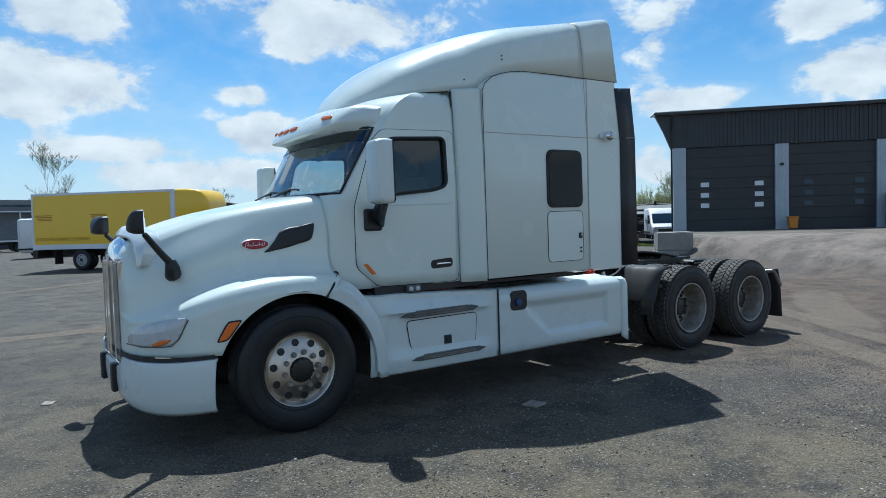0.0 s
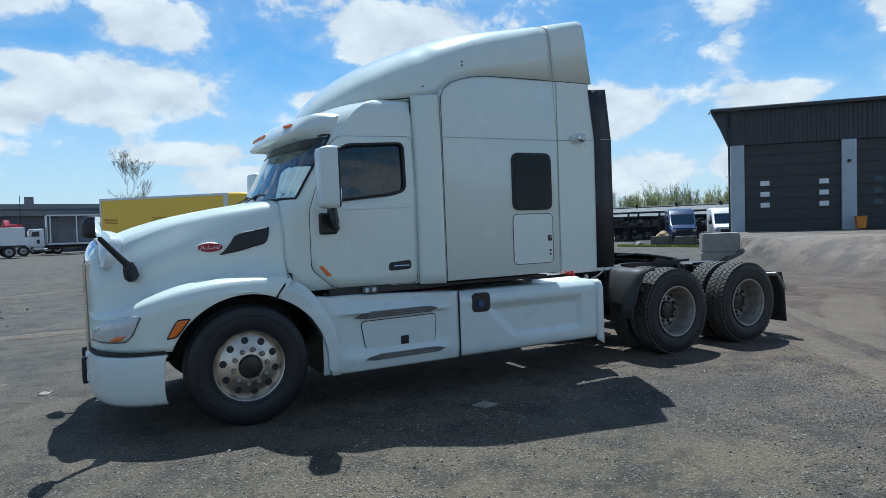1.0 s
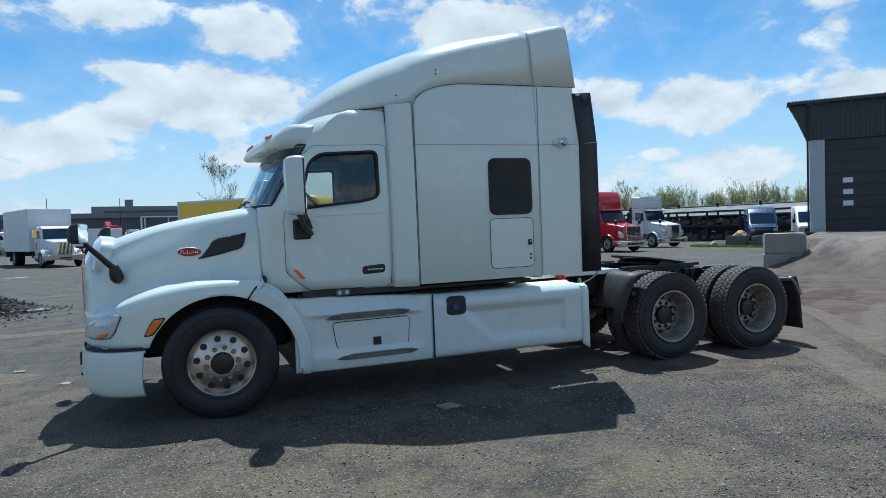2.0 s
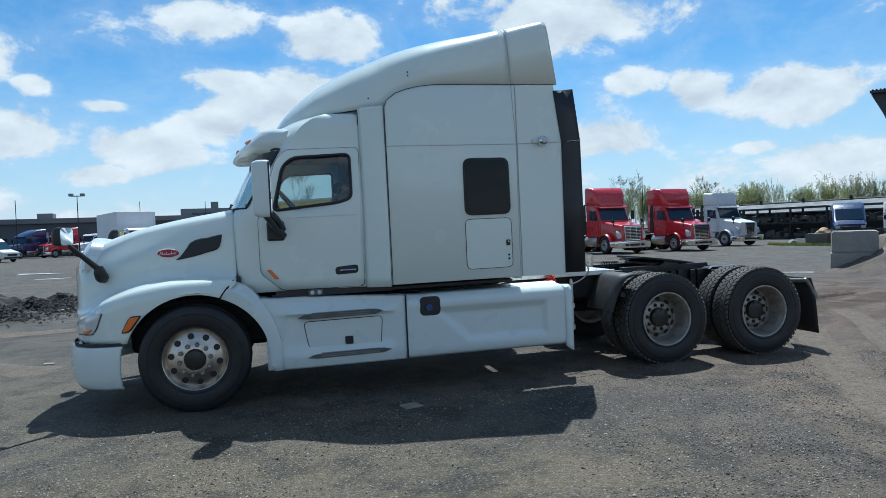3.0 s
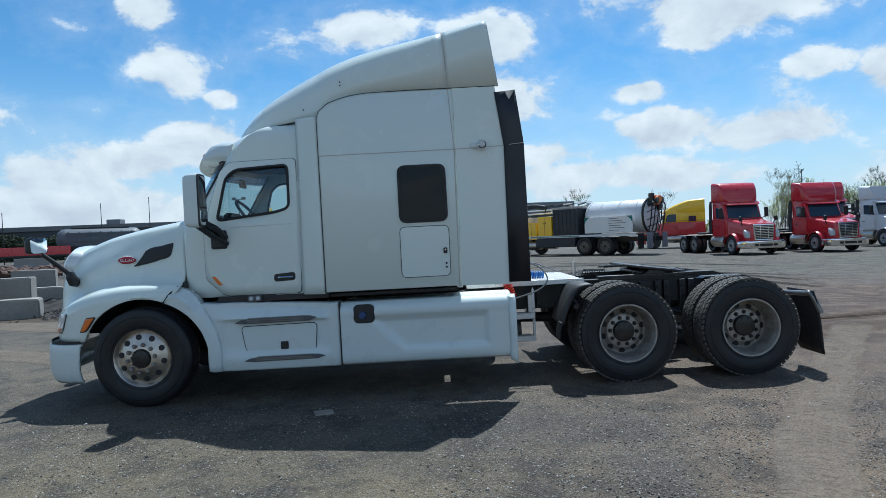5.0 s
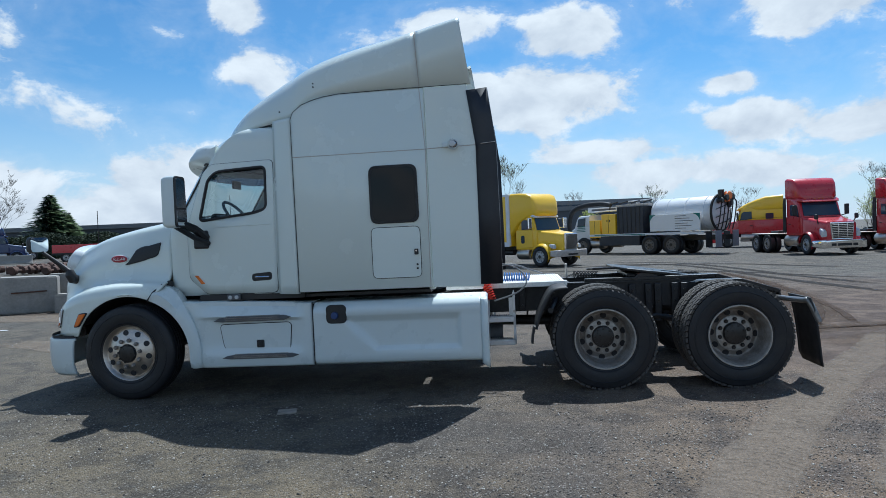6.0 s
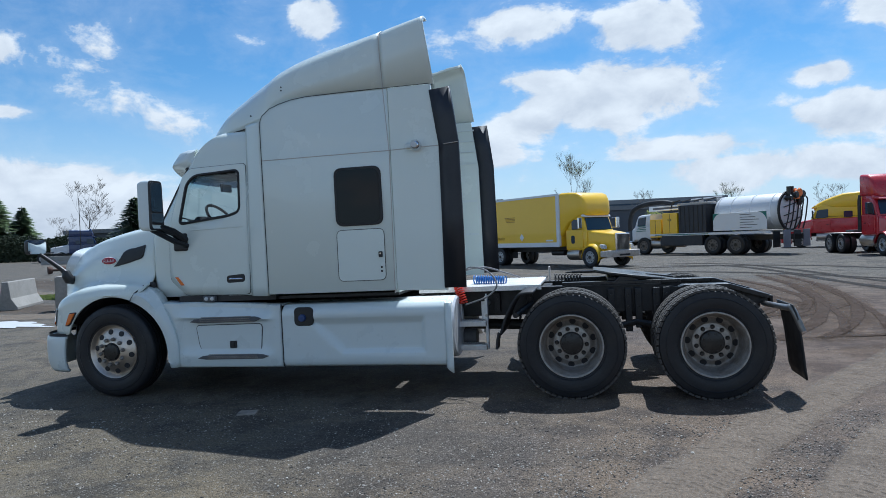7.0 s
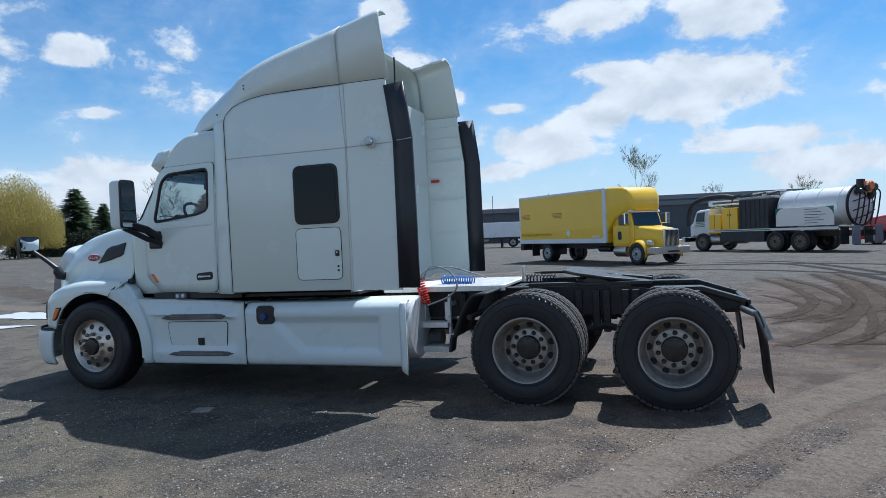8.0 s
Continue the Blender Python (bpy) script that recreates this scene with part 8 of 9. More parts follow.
pale_wood = material("pale_wood", (0.42, 0.38, 0.32), 0.8, grain=0.2, grain_scale=20)
verge_stone = material("verge_stone", (0.15, 0.14, 0.125), 0.9, grain=0.2, grain_scale=15, blotch=0.6, blotch_scale=2.5, bump=0.5, bump_scale=25)
tan_stone = material("tan_stone", (0.42, 0.30, 0.17), 0.9, grain=0.2, grain_scale=10, blotch=0.4, blotch_scale=2)
grass = foliage("grass", (0.16, 0.20, 0.075), 0.5)
# plain pale colour that stands in for light in the first door's panes
lit_pane = material("lit_pane", (0.70, 0.73, 0.76), 0.3)
bin_orange = material("bin_orange", (0.62, 0.22, 0.02), 0.5, grain=0.1)
wet = material("wet", (0.50, 0.50, 0.49), 0.45, spec=0.6, grain=0.1, grain_scale=6)

# own axes: x along the front from its far corner, y into the building, z up
shop = empty("workshop", pose(27.44, 15.65, 0.985, 0, 0, -46.9) @ Matrix.Diagonal((0.975, 0.975, 0.975, 1)), "dark clad workshop with big doors and pale metal posts", "building")
FRONT = 26.0
part("wall", prism([(0.30, 0.35), (FRONT, 0.35), (FRONT, 12), (1.9, 12)], "z", 0, 6.16), dark_cladding, shop, "dark ribbed metal wall")
beam = part("fascia", box(-0.12, FRONT, -0.05, 0.36, 4.42, 6.16), dark_cladding, shop, "dark ribbed metal fascia")
bm = bmesh.new()
for k in range(130):
    x = -0.1 + k * 0.2
    box(x, x + 0.06, -0.085, -0.05, 4.42, 6.16, bm)
part("rib", bm, dark_cladding, beam)
part("end_panel", prism([(-0.92, 6.2), (-0.50, 5.35), (-0.125, 4.42), (-0.125, 6.2)], "y", -0.06, 0.30), dark_cladding, shop, "dark slanting end panel")
eaves = [(-0.98, -0.40), (FRONT + 0.5, -0.40), (FRONT + 0.5, 12.5), (1.2, 12.5)]
roof = part("roof", prism(eaves, "z", lambda x, y: 6.18 + 0.077 * (y + 0.40), lambda x, y: 6.30 + 0.077 * (y + 0.40)), dark_cladding, shop, "dark corrugated roof with an overhang")
bm = bmesh.new()
for k in range(178):
    x = -0.9 + k * 0.15
    prism([(-0.42, 6.295), (3.0, 6.558), (3.0, 6.605), (-0.42, 6.340)], "x", x, x + 0.07, bm)
part("roof_rib", bm, dark_cladding, roof)
for x in (0.0, 5.0, 9.7, 14.6):
    post = part("post", box(x - 0.02, x + 0.62, -0.10, 0.36, 0, 4.42), post_metal, shop, "pale blue-grey metal post", bevel=0.01)
    for d in (0.13, 0.28, 0.45):
        part("rib", box(x + d, x + d + 0.05, -0.115, -0.10, 0, 4.4), post_metal, post)
part("wall_lamp", box(5.22, 5.35, -0.26, -0.1, 3.3, 3.42), black_plastic, shop, "small black wall lamp")
part("drain_pipe", tube([(-0.1, -0.12, 0.1), (-0.1, -0.12, 5.4), (-0.1, -0.5, 6.0)], 0.05, 8), frame_black, shop)
for x0, x1 in ((0.62, 4.98), (5.62, 9.68), (10.32, 14.58)):
    door = part("door", box(x0, x1, 0.10, 0.18, 0, 4.42), door_grey, shop, "dark sectional overhead door")
    for k in range(8):
        z = 0.03 + k * 0.55
        part("panel", box(x0 + 0.02, x1 - 0.02, 0.075, 0.10, z, z + 0.52), door_grey, door, bevel=0.008)
    for col in (x0 + 0.75, x1 - 0.95):
        for k in range(3):
            z = 1.22 + k * 0.55
            pane = part("window", box(col, col + 0.42, 0.058, 0.078, z, z + 0.24), lit_pane if x0 < 1 else far_glass, door, "small door pane")
bin_ = empty("waste_bin", pose(30.55, 11.1, land(30.55, 11.1), 0, 0, -47) @ Matrix.Diagonal((0.62, 0.62, 0.62, 1)), "orange plastic waste bin by the workshop post", "bin")
part("body", prism([(-0.28, 0.08), (-0.36, 0.95), (0.36, 0.95), (0.28, 0.08)], "y", -0.3, 0.3), bin_orange, bin_, bevel=0.03)
part("lid", box(-0.39, 0.39, -0.34, 0.34, 0.95, 1.02), bin_orange, bin_, bevel=0.02)
gbin = empty("green_container", pose(34.0, 7.6, land(34.0, 7.6), 0, 0, -47), "green metal container by the doors", "container")
part("body", box(-0.6, 0.6, -0.5, 0.5, 0.1, 1.7), material("olive_paint", (0.12, 0.14, 0.03), 0.6, grain=0.1), gbin, bevel=0.04)


def block(name, x, y, z, sx, sy, sz, rz, label, group="", mat=concrete):
    """A worn concrete block with chipped, uneven faces."""
    bm = bmesh.new()
    bmesh.ops.create_cube(bm, size=1.0)
    bmesh.ops.scale(bm, vec=(sx, sy, sz), verts=bm.verts)
    bmesh.ops.bevel(bm, geom=list(bm.edges), offset=0.03, segments=2, affect="EDGES")
    bmesh.ops.subdivide_edges(bm, edges=list(bm.edges), cuts=2, use_grid_fill=True)
    for v in bm.verts:
        v.co += 0.022 * noise.noise_vector(v.co * 3.1 + Vector((x, y, z)))
        v.co.z += sz / 2
    ob = part(name, bm, mat, smooth=True)
    ob.matrix_basis = pose(x, y, z, random.uniform(-1, 1), random.uniform(-1, 1), rz)
    return tagged(ob, label, "block", group)


block("concrete_block", 17.30, 8.22, -0.04, 1.12, 0.80, 0.61, -43, "big stained concrete block at the apron's corner", "retaining blocks")
block("concrete_block", 17.40, 8.24, 0.565, 1.16, 0.85, 0.63, -42, "big stained concrete block stacked on another", "retaining blocks")
for x, y, rz in ((29.75, 22.5, -62), (30.35, 21.15, -66)):
    block("concrete_block", x, y, land(x, y) - 0.02, 1.15, 0.7, 0.68, rz, "dark weathered concrete block on the grass verge", "verge blocks", verge_stone)


def boulder(x, y, z, sx, sy, sz, mat, label):
    bm = bmesh.new()
    bmesh.ops.create_icosphere(bm, subdivisions=3, radius=0.5)
    for v in bm.verts:
        q = v.co * (1 + 0.35 * noise.noise(v.co * 2.3 + Vector((x, y, 0))) + 0.1 * noise.noise(v.co * 7))
        v.co = Vector((q.x * sx, q.y * sy, q.z * sz + sz * 0.4))
    ob = part("boulder", bm, mat)
    ob.matrix_basis = pose(x, y, z, 0, 0, 20)
    return tagged(ob, label, "boulder", "verge boulders")


boulder(29.0, 23.6, land(29.0, 23.6), 0.7, 0.5, 0.35, concrete, "pale boulder on the grass verge")
boulder(31.9, 24.4, 0.22, 1.0, 0.9, 0.85, tan_stone, "tan boulder on the earth bank")


def tufts(name, area, n, h, mat, label):
    """Grass: many thin blades over an area given by a function from (u, v) to (x, y)."""
    vs, fs = [], []
    rnd = random.Random(5)
    for k in range(n):
        x, y = area(rnd.random(), rnd.random())
        z = land(x, y)
        a, hh, w = rnd.uniform(0, 6.28), h * rnd.uniform(0.4, 1.1), 0.02 + 0.02 * rnd.random()
        lean = Vector((rnd.uniform(-1, 1), rnd.uniform(-1, 1))) * hh * 0.5
        i = len(vs)
        vs += [(x - w * math.cos(a), y - w * math.sin(a), z), (x + w * math.cos(a), y + w * math.sin(a), z), (x + lean.x, y + lean.y, z + hh)]
        fs.append((i, i + 1, i + 2))
    me = bpy.data.meshes.new(name)
    me.from_pydata(vs, [], fs)
    me.materials.append(mat)
    return tagged(new(name, me), label, "grass", kind="stuff")


tufts("grass_verge", lambda u, v: (28.3 + 2.2 * u + 0.5 * v, 24.6 - 4.6 * u + 1.6 * (v - 0.5)), 7000, 0.17, grass, "thin spring grass along the verge")
tufts("grass_patch", lambda u, v: (-14.6 + 2.6 * u + 0.8 * v, 11.3 + 2.4 * v), 4000, 0.07, grass, "thin grass behind the concrete barriers")

# puddles, thin sheets of water, the white sky's reflection painted as pale colour
for nm, x, y, sx, sy, rz in (("puddle", -8.6, 5.2, 1.8, 0.55, -14), ("puddle", -7.9, 2.9, 1.3, 0.35, 25), ("puddle", -12.2, 33.4, 1.8, 0.4, -30), ("puddle", 16.0, 8.75, 0.55, 0.14, -40), ("puddle", -9.6, 27.5, 0.7, 0.28, 12), ("puddle", -7.6, 28.2, 0.5, 0.2, 12)):
    bm = bmesh.new()
    pts = []
    for k in range(64):
        a = 2 * math.pi * k / 64
        r = 1 + 0.5 * noise.noise(Vector((math.cos(a) * 1.7 + x, math.sin(a) * 1.7 + y, 0))) + 0.38 * noise.noise(Vector((math.cos(a) * 5 + x, math.sin(a) * 5, y)))
        pts.append(bm.verts.new((sx * r * math.cos(a), sy * r * math.sin(a), 0)))
    bm.faces.new(pts)
    ob = part(nm, bm, wet)
    ob.matrix_basis = pose(x, y, max(land(x + dx, y + dy) for dx in (-0.8, 0, 0.8) for dy in (-0.3, 0, 0.3)) + 0.006, 0, 0, rz)
    tagged(ob, "puddle on the gravel, its white sky reflection painted pale", "puddle", kind="structure")


# concrete barriers and blocks on the far side of the truck's nose
def barrier(x, y, rz, length, label):
    sec = [(-0.30, 0), (-0.30, 0.08), (-0.14, 0.34), (-0.085, 0.82), (0.085, 0.82), (0.14, 0.34), (0.30, 0.08), (0.30, 0)]
    bm = prism(sec, "x", -length / 2, length / 2)
    ob = part("concrete_barrier", bm, concrete, bevel=0.02)
    ob.matrix_basis = pose(x, y, land(x, y) - 0.01, 0, 0, rz)
    return tagged(ob, label, "barrier", "concrete barriers")


barrier(-11.62, 9.22, 118, 2.4, "grey sloped concrete road barrier seen from its end")
barred = block("concrete_block", -8.63, 8.4, land(-8.63, 8.4), 1.35, 0.7, 0.95, 30, "grey concrete block with a rusty bar", "yard blocks")
part("iron_bar", tube([(-0.35, -0.40, 0.55), (0.45, -0.40, 0.58)], 0.02, 6), rust, barred, "rusty iron bar")
for x, y, rz, sx, sz in ((-7.4, 7.6, 20, 1.3, 0.6), (-8.9, 9.6, 35, 1.6, 0.7), (-10.6, 11.2, 15, 1.5, 0.6), (-12.0, 11.0, 40, 1.4, 0.7), (-9.5, 11.6, 10, 1.2, 0.55)):
    block("concrete_block", x + 0.1, y + 0.9, land(x + 0.1, y + 0.9) - 0.03, sx * 0.8, 0.5, sz * 0.85, rz, "broken concrete block in a heap", "yard blocks")


block("concrete_block", -8.15, 9.55, land(-8.15, 9.55) - 0.02, 1.15, 0.55, 1.0, 16, "tall chipped concrete block among broken ones", "yard blocks")
block("concrete_block", -8.25, 11.45, land(-8.25, 11.45) - 0.02, 0.8, 0.5, 0.62, 28, "pale broken concrete block on the earth", "yard blocks")
block("concrete_block", -13.9, 20.3, land(-13.9, 20.3) - 0.02, 1.6, 0.8, 0.8, 24, "grey concrete block beyond the heaps", "yard blocks")


def heap_of(name, x, y, r, h, seed, label, mat=dirt):
    """A rough heap of earth."""
    n = 42
    bm = bmesh.new()
    grid = []
    for j in range(n + 1):
        row = []
        for i in range(n + 1):
            u, v = -1 + 2 * i / n, -1 + 2 * j / n
            d = math.hypot(u, v)
            f = max(0, 1 - d) ** 1.0
            k = noise.noise(Vector((u * 2.2 + seed, v * 2.2, seed))) * 0.5 + noise.noise(Vector((u * 7 + seed, v * 7, 1))) * 0.28 + noise.noise(Vector((u * 17 + seed, v * 17, 2))) * 0.12
            px, py = x + u * r * 1.6, y + v * r
            row.append(bm.verts.new((px, py, land(px, py) - 0.05 + h * f * (0.75 + 0.9 * k) + 0.05 * f)))
        grid.append(row)
    for j in range(n):
        for i in range(n):
            bm.faces.new((grid[j][i], grid[j][i + 1], grid[j + 1][i + 1], grid[j + 1][i]))
    ob = part(name, bm, mat)
    return tagged(ob, label, "heap", kind="stuff")


heap_of("earth_heap", -6.3, 10.6, 1.5, 0.62, 3.1, "dark heap of loose earth")
heap_of("earth_heap", -4.6, 11.0, 0.9, 0.5, 7.7, "small dark heap of loose earth")
heap_of("earth_heap", -8.6, 12.0, 1.7, 0.6, 11.3, "dark heap of loose earth and rubble")
heap_of("earth_heap", -5.7, 9.3, 1.2, 0.3, 5.3, "low spread of dark earth")


# loose clods of the same earth
rnd = random.Random(17)
vs, fs = [], []
for k in range(9000):
    cx, cy, cr = rnd.choice(((-6.3, 10.6, 1.5), (-4.6, 11.0, 0.9), (-8.6, 12.0, 1.6), (-5.5, 8.9, 1.2), (-5.0, 10.2, 1.0)))
    a, d = rnd.uniform(0, 6.28), cr * abs(rnd.gauss(0, 0.55))
    x, y, r = cx + 1.5 * d * math.cos(a), cy + d * math.sin(a), 0.012 + 0.05 * rnd.random() ** 3
    z = land(x, y) + max(0.0, 0.42 * (1 - d / cr)) * rnd.random()
    i = len(vs)
    for dx, dy, dz in ((1, 0, 0), (0, 1, 0), (-1, 0, 0), (0, -1, 0), (0.2, 0.1, 0.9), (0, 0, -0.5)):
        vs.append((x + r * dx * rnd.uniform(0.6, 1.2), y + r * dy * rnd.uniform(0.6, 1.2), z + r * dz))
    fs += [(i, i + 1, i + 4), (i + 1, i + 2, i + 4), (i + 2, i + 3, i + 4), (i + 3, i, i + 4), (i + 1, i, i + 5), (i + 2, i + 1, i + 5), (i + 3, i + 2, i + 5), (i, i + 3, i + 5)]
me = bpy.data.meshes.new("earth_clods")
me.from_pydata(vs, [], fs)
me.materials.append(dirt)
tagged(new("earth_clods", me), "dark loose clods of earth round the heaps", "earth", kind="stuff")
for x, y, ln, rz in ((-4.2, 10.4, 1.5, 12), (-3.9, 10.9, 1.2, -25), (-4.6, 9.9, 0.8, 40)):
    ob = part("plank", box(-ln / 2, ln / 2, -0.05, 0.05, 0, 0.04), pale_wood, bevel=0.006)
    ob.matrix_basis = pose(x, y, land(x, y) + 0.02, 0, 0, rz)
    tagged(ob, "pale weathered plank lying on the earth", "plank", "loose planks")


# scrap axles and engines beyond the heaps
def scrap_axle(m):
    t = empty("scrap_axle", m, "rusty discarded truck axle with brake drums", "axle", "scrap axles")
    part("beam", cyl((0, -0.8, 0.3), (0, 0.8, 0.3), 0.08, 10), rust, t)
    for y in (-0.8, 0.8):
        part("drum", lathe([(0, -0.12), (0.2, -0.12), (0.24, 0.0), (0.24, 0.12), (0, 0.14)], 16), rust, t).matrix_basis = pose(0, y, 0.3)
    part("housing", lathe([(0, -0.2), (0.2, -0.12), (0.22, 0.1), (0, 0.2)], 12), rust, t).matrix_basis = pose(0, 0.1, 0.32)
    return t


rnd = random.Random(11)
first_axle = scrap_axle(pose(-20, 29.5, land(-20, 29.5), 0, 0, 20))
for k in range(40):
    y = rnd.uniform(27, 36)
    x = rnd.uniform(-27.5, -16.6 - 0.54 * (y - 27))
    copy_thing(first_axle, pose(x, y, land(x, y), 0, 0, rnd.uniform(0, 180)))


# ---- storage racks, vans and trees behind the apron ----
rack_steel = material("rack_steel", (0.02, 0.02, 0.022), 0.6, grain=0.2, blotch=0.3)
scrap_dark = material("scrap_dark", (0.075, 0.072, 0.070), 0.6, 0.4, grain=0.4, blotch=0.5, tint=(0.10, 0.08, 0.06), vary=0.3)


shed_grey = material("shed_grey", (0.11, 0.12, 0.12), 0.7, grain=0.1, blotch=0.4, blotch_scale=0.6)


def rack(m, length, label):
    t = empty("storage_rack", m, label, "rack", "storage racks")
    n = int(length / 3)
    for k in range(n + 1):
        for y in (0, 1.4):
            part("upright", box(k * 3 - 0.06, k * 3 + 0.06, y - 0.06, y + 0.06, 0, 3.1), rack_steel, t)
    for z in (0.15, 1.6, 3.05):
        for y in (0, 1.4):
            part("beam", box(-0.1, n * 3 + 0.1, y - 0.05, y + 0.05, z - 0.09, z + 0.09), rack_steel, t)
        part("shelf", box(0, n * 3, 0.05, 1.35, z + 0.02, z + 0.06), rack_steel, t)
    return t


rnd = random.Random(4)
RACKS = ((37.2, 47.0, -80, 15), (40.2, 31.0, -66, 9))
for rx, ry, rot, ln in RACKS:
    m = pose(rx, ry, land(rx, ry), 0, 0, rot) @ Matrix.Diagonal((1, 1, 0.79, 1))
    rack(m, ln, "long dark steel rack loaded with scrap engines")
    for k in range(int(ln / 0.9)):
        for z in (0.24, 1.69):
            if rnd.random() < 0.85:
                sx, sy, sz = rnd.uniform(0.5, 0.85), rnd.uniform(0.6, 1.1), rnd.uniform(0.45, 1.1)
                bm = bmesh.new()
                bmesh.ops.create_icosphere(bm, subdivisions=2, radius=0.5)
                for v in bm.verts:
                    v.co = Vector((v.co.x * sx, v.co.y * sy, v.co.z * sz)) * (1 + 0.5 * noise.noise(v.co * 5 + Vector((k, z, rx))))
                    v.co.z += sz * 0.45
                ob = part("scrap_engine", bm, scrap_dark)
                ob.matrix_basis = m @ pose(0.5 + k * 0.9, 0.7, z)
                tagged(ob, "dark greasy scrap engine on a rack", "engine", "scrap engines")
junk = bmesh.new()
for rx, ry, rot, ln in RACKS:
    m = pose(rx, ry, land(rx, ry), 0, 0, rot) @ Matrix.Diagonal((1, 1, 0.79, 1))
    for k in range(int(ln * 24)):
        x, y, z = rnd.uniform(0.1, ln - 0.2), rnd.uniform(-0.1, 1.5), rnd.choice((0.0, 0.22, 0.22, 0.45, 1.67, 1.67, 1.9))
        if rnd.random() < 0.5:
            w = rnd.uniform(0.12, 0.4)
            box(-w, w, -rnd.uniform(0.1, 0.4), rnd.uniform(0.1, 0.4), 0, rnd.uniform(0.15, 0.6), junk, m @ pose(x, y, z, rnd.uniform(-12, 12), rnd.uniform(-12, 12), rnd.uniform(0, 180)))
        else:
            p, d = Vector((x, y, z + 0.15)), Vector((rnd.uniform(-1, 1), rnd.uniform(-1, 1), rnd.uniform(-0.3, 0.5))) * rnd.uniform(0.15, 0.5)
            tube([m @ (p - d), m @ (p + d)], rnd.uniform(0.04, 0.2), 8, junk)
tagged(part("scrap_parts", junk, scrap_dark), "dense dark clutter of scrap truck parts on racks", "scrap", kind="stuff")
shed = empty("storage_shed", pose(38.6, 52.5, 0, 0, 0, -76), "long low grey shed behind the racks", "shed")
part("wall", box(0, 24, 0.6, 4.0, 0, 2.3), rack_steel, shed, "dark shed wall")
part("roof", prism([(-0.2, 2.15), (2.3, 2.95), (4.8, 2.15), (4.8, 2.05), (2.3, 2.85), (-0.2, 2.05)], "x", -0.4, 24.4), shed_grey, shed, "dull grey sheet roof")
part("ridge_cap", tube([(-0.4, 2.3, 2.97), (24.4, 2.3, 2.97)], 0.08, 6), rack_steel, shed)
for k in range(6):
    part("vent", cyl((2.2 + 4 * k, 2.3, 2.9), (2.2 + 4 * k, 2.3, 3.25), 0.12, 8), rack_steel, shed)


def van(m, paint, label):
    """A tall delivery van facing the yard; x to its rear."""
    t = empty("van", m, label, "van")
    part("body", body([(-0.95, 0.70, 0.35, 0.90), (-0.9, 0.92, 0.32, 1.0), (-0.2, 0.98, 0.32, 1.18), (0.1, 0.98, 0.32, 1.28), (0.75, 0.98, 0.32, 2.0), (1.2, 0.98, 0.32, 2.35), (1.7, 0.96, 0.32, 2.5), (4.3, 0.96, 0.32, 2.5), (4.4, 0.92, 0.4, 2.4)], 0.16), paint, t, "", smooth=True)
    plate("windscreen", [(0.03, -0.84, 1.30), (0.03, 0.84, 1.30), (0.66, 0.80, 2.05), (0.66, -0.80, 2.05)], far_glass, t, label="dark windscreen")
    gr = part("grille", box(-1.0, -0.9, -0.55, 0.55, 0.62, 0.86), black_plastic, t, bevel=0.03)
    part("bumper", box(-1.05, -0.85, -0.9, 0.9, 0.36, 0.56), black_plastic, t, bevel=0.05)
    for s in (-1, 1):
        part("headlight", box(-0.96, -0.84, min(s * 0.6, s * 0.88), max(s * 0.6, s * 0.88), 0.72, 0.92), clear_lens, t, bevel=0.03)
        part("side_window", prism([(0.45, 1.35), (0.80, 1.9), (1.5, 1.95), (1.5, 1.35)], "y", s * 0.93, s * 0.985), far_glass, t)
        part("mirror", box(0.25, 0.33, min(s * 1.02, s * 1.2), max(s * 1.02, s * 1.2), 1.25, 1.55), black_plastic, t, bevel=0.03)
        for k in range(3):
            part("writing", box(2.3, 3.6 - 0.25 * k, min(s * 0.985, s * 0.992), max(s * 0.985, s * 0.992), 1.62 - 0.14 * k, 1.68 - 0.14 * k), blue_paint, t)
        part("sill_trim", box(0.4, 4.6, min(s * 0.96, s * 0.995), max(s * 0.96, s * 0.995), 0.50, 0.62), black_plastic, t, bevel=0.01)
        part("panel_gap", box(1.9, 1.915, min(s * 0.97, s * 0.988), max(s * 0.97, s * 0.988), 0.65, 1.95), seam_dark, t)
    add_wheels(t, [(-0.1, -0.86, 0.68), (-0.1, 0.86, 0.68), (3.4, -0.86, 0.68), (3.4, 0.86, 0.68)])
    return t


van(facing(34.5, 25.1, -132, 0.26, 0.88), blue_paint, "dark blue high-roof van parked on a bank")
van(facing(37.5, 24.0, -134, 0.22, 0.9), tank_white, "white high-roof van beyond the blue one")
part("bank", prism([(-2.0, 0), (-1.6, 0.24), (16, 0.26), (18, 0)], "y", -1.2, 5), dirt).matrix_basis = pose(33.5, 25.0, 0, 0, 0, -35)
tagged(bpy.data.objects["bank"], "low earth bank under the vans", "bank", kind="structure")
van(facing(3.9, 45.5, 2, s=1.02), tank_white, "white panel van parked behind the yellow truck")
van(facing(-23.4, 61.0, -28, s=0.92), tank_white, "white van beside the tractors")


# trees
bark = material("bark", (0.16, 0.14, 0.12), 0.95, grain=0.25, bump=0.5, bump_scale=30)
leaf_spring = foliage("leaf_spring", (0.34, 0.38, 0.19), 0.55)
leaf_willow = foliage("leaf_willow", (0.42, 0.35, 0.135), 0.55)
needle = foliage("needle", (0.19, 0.25, 0.20), 0.5)
hedge_leaf = material("hedge_leaf", (0.03, 0.045, 0.022), 0.85, grain=0.3)


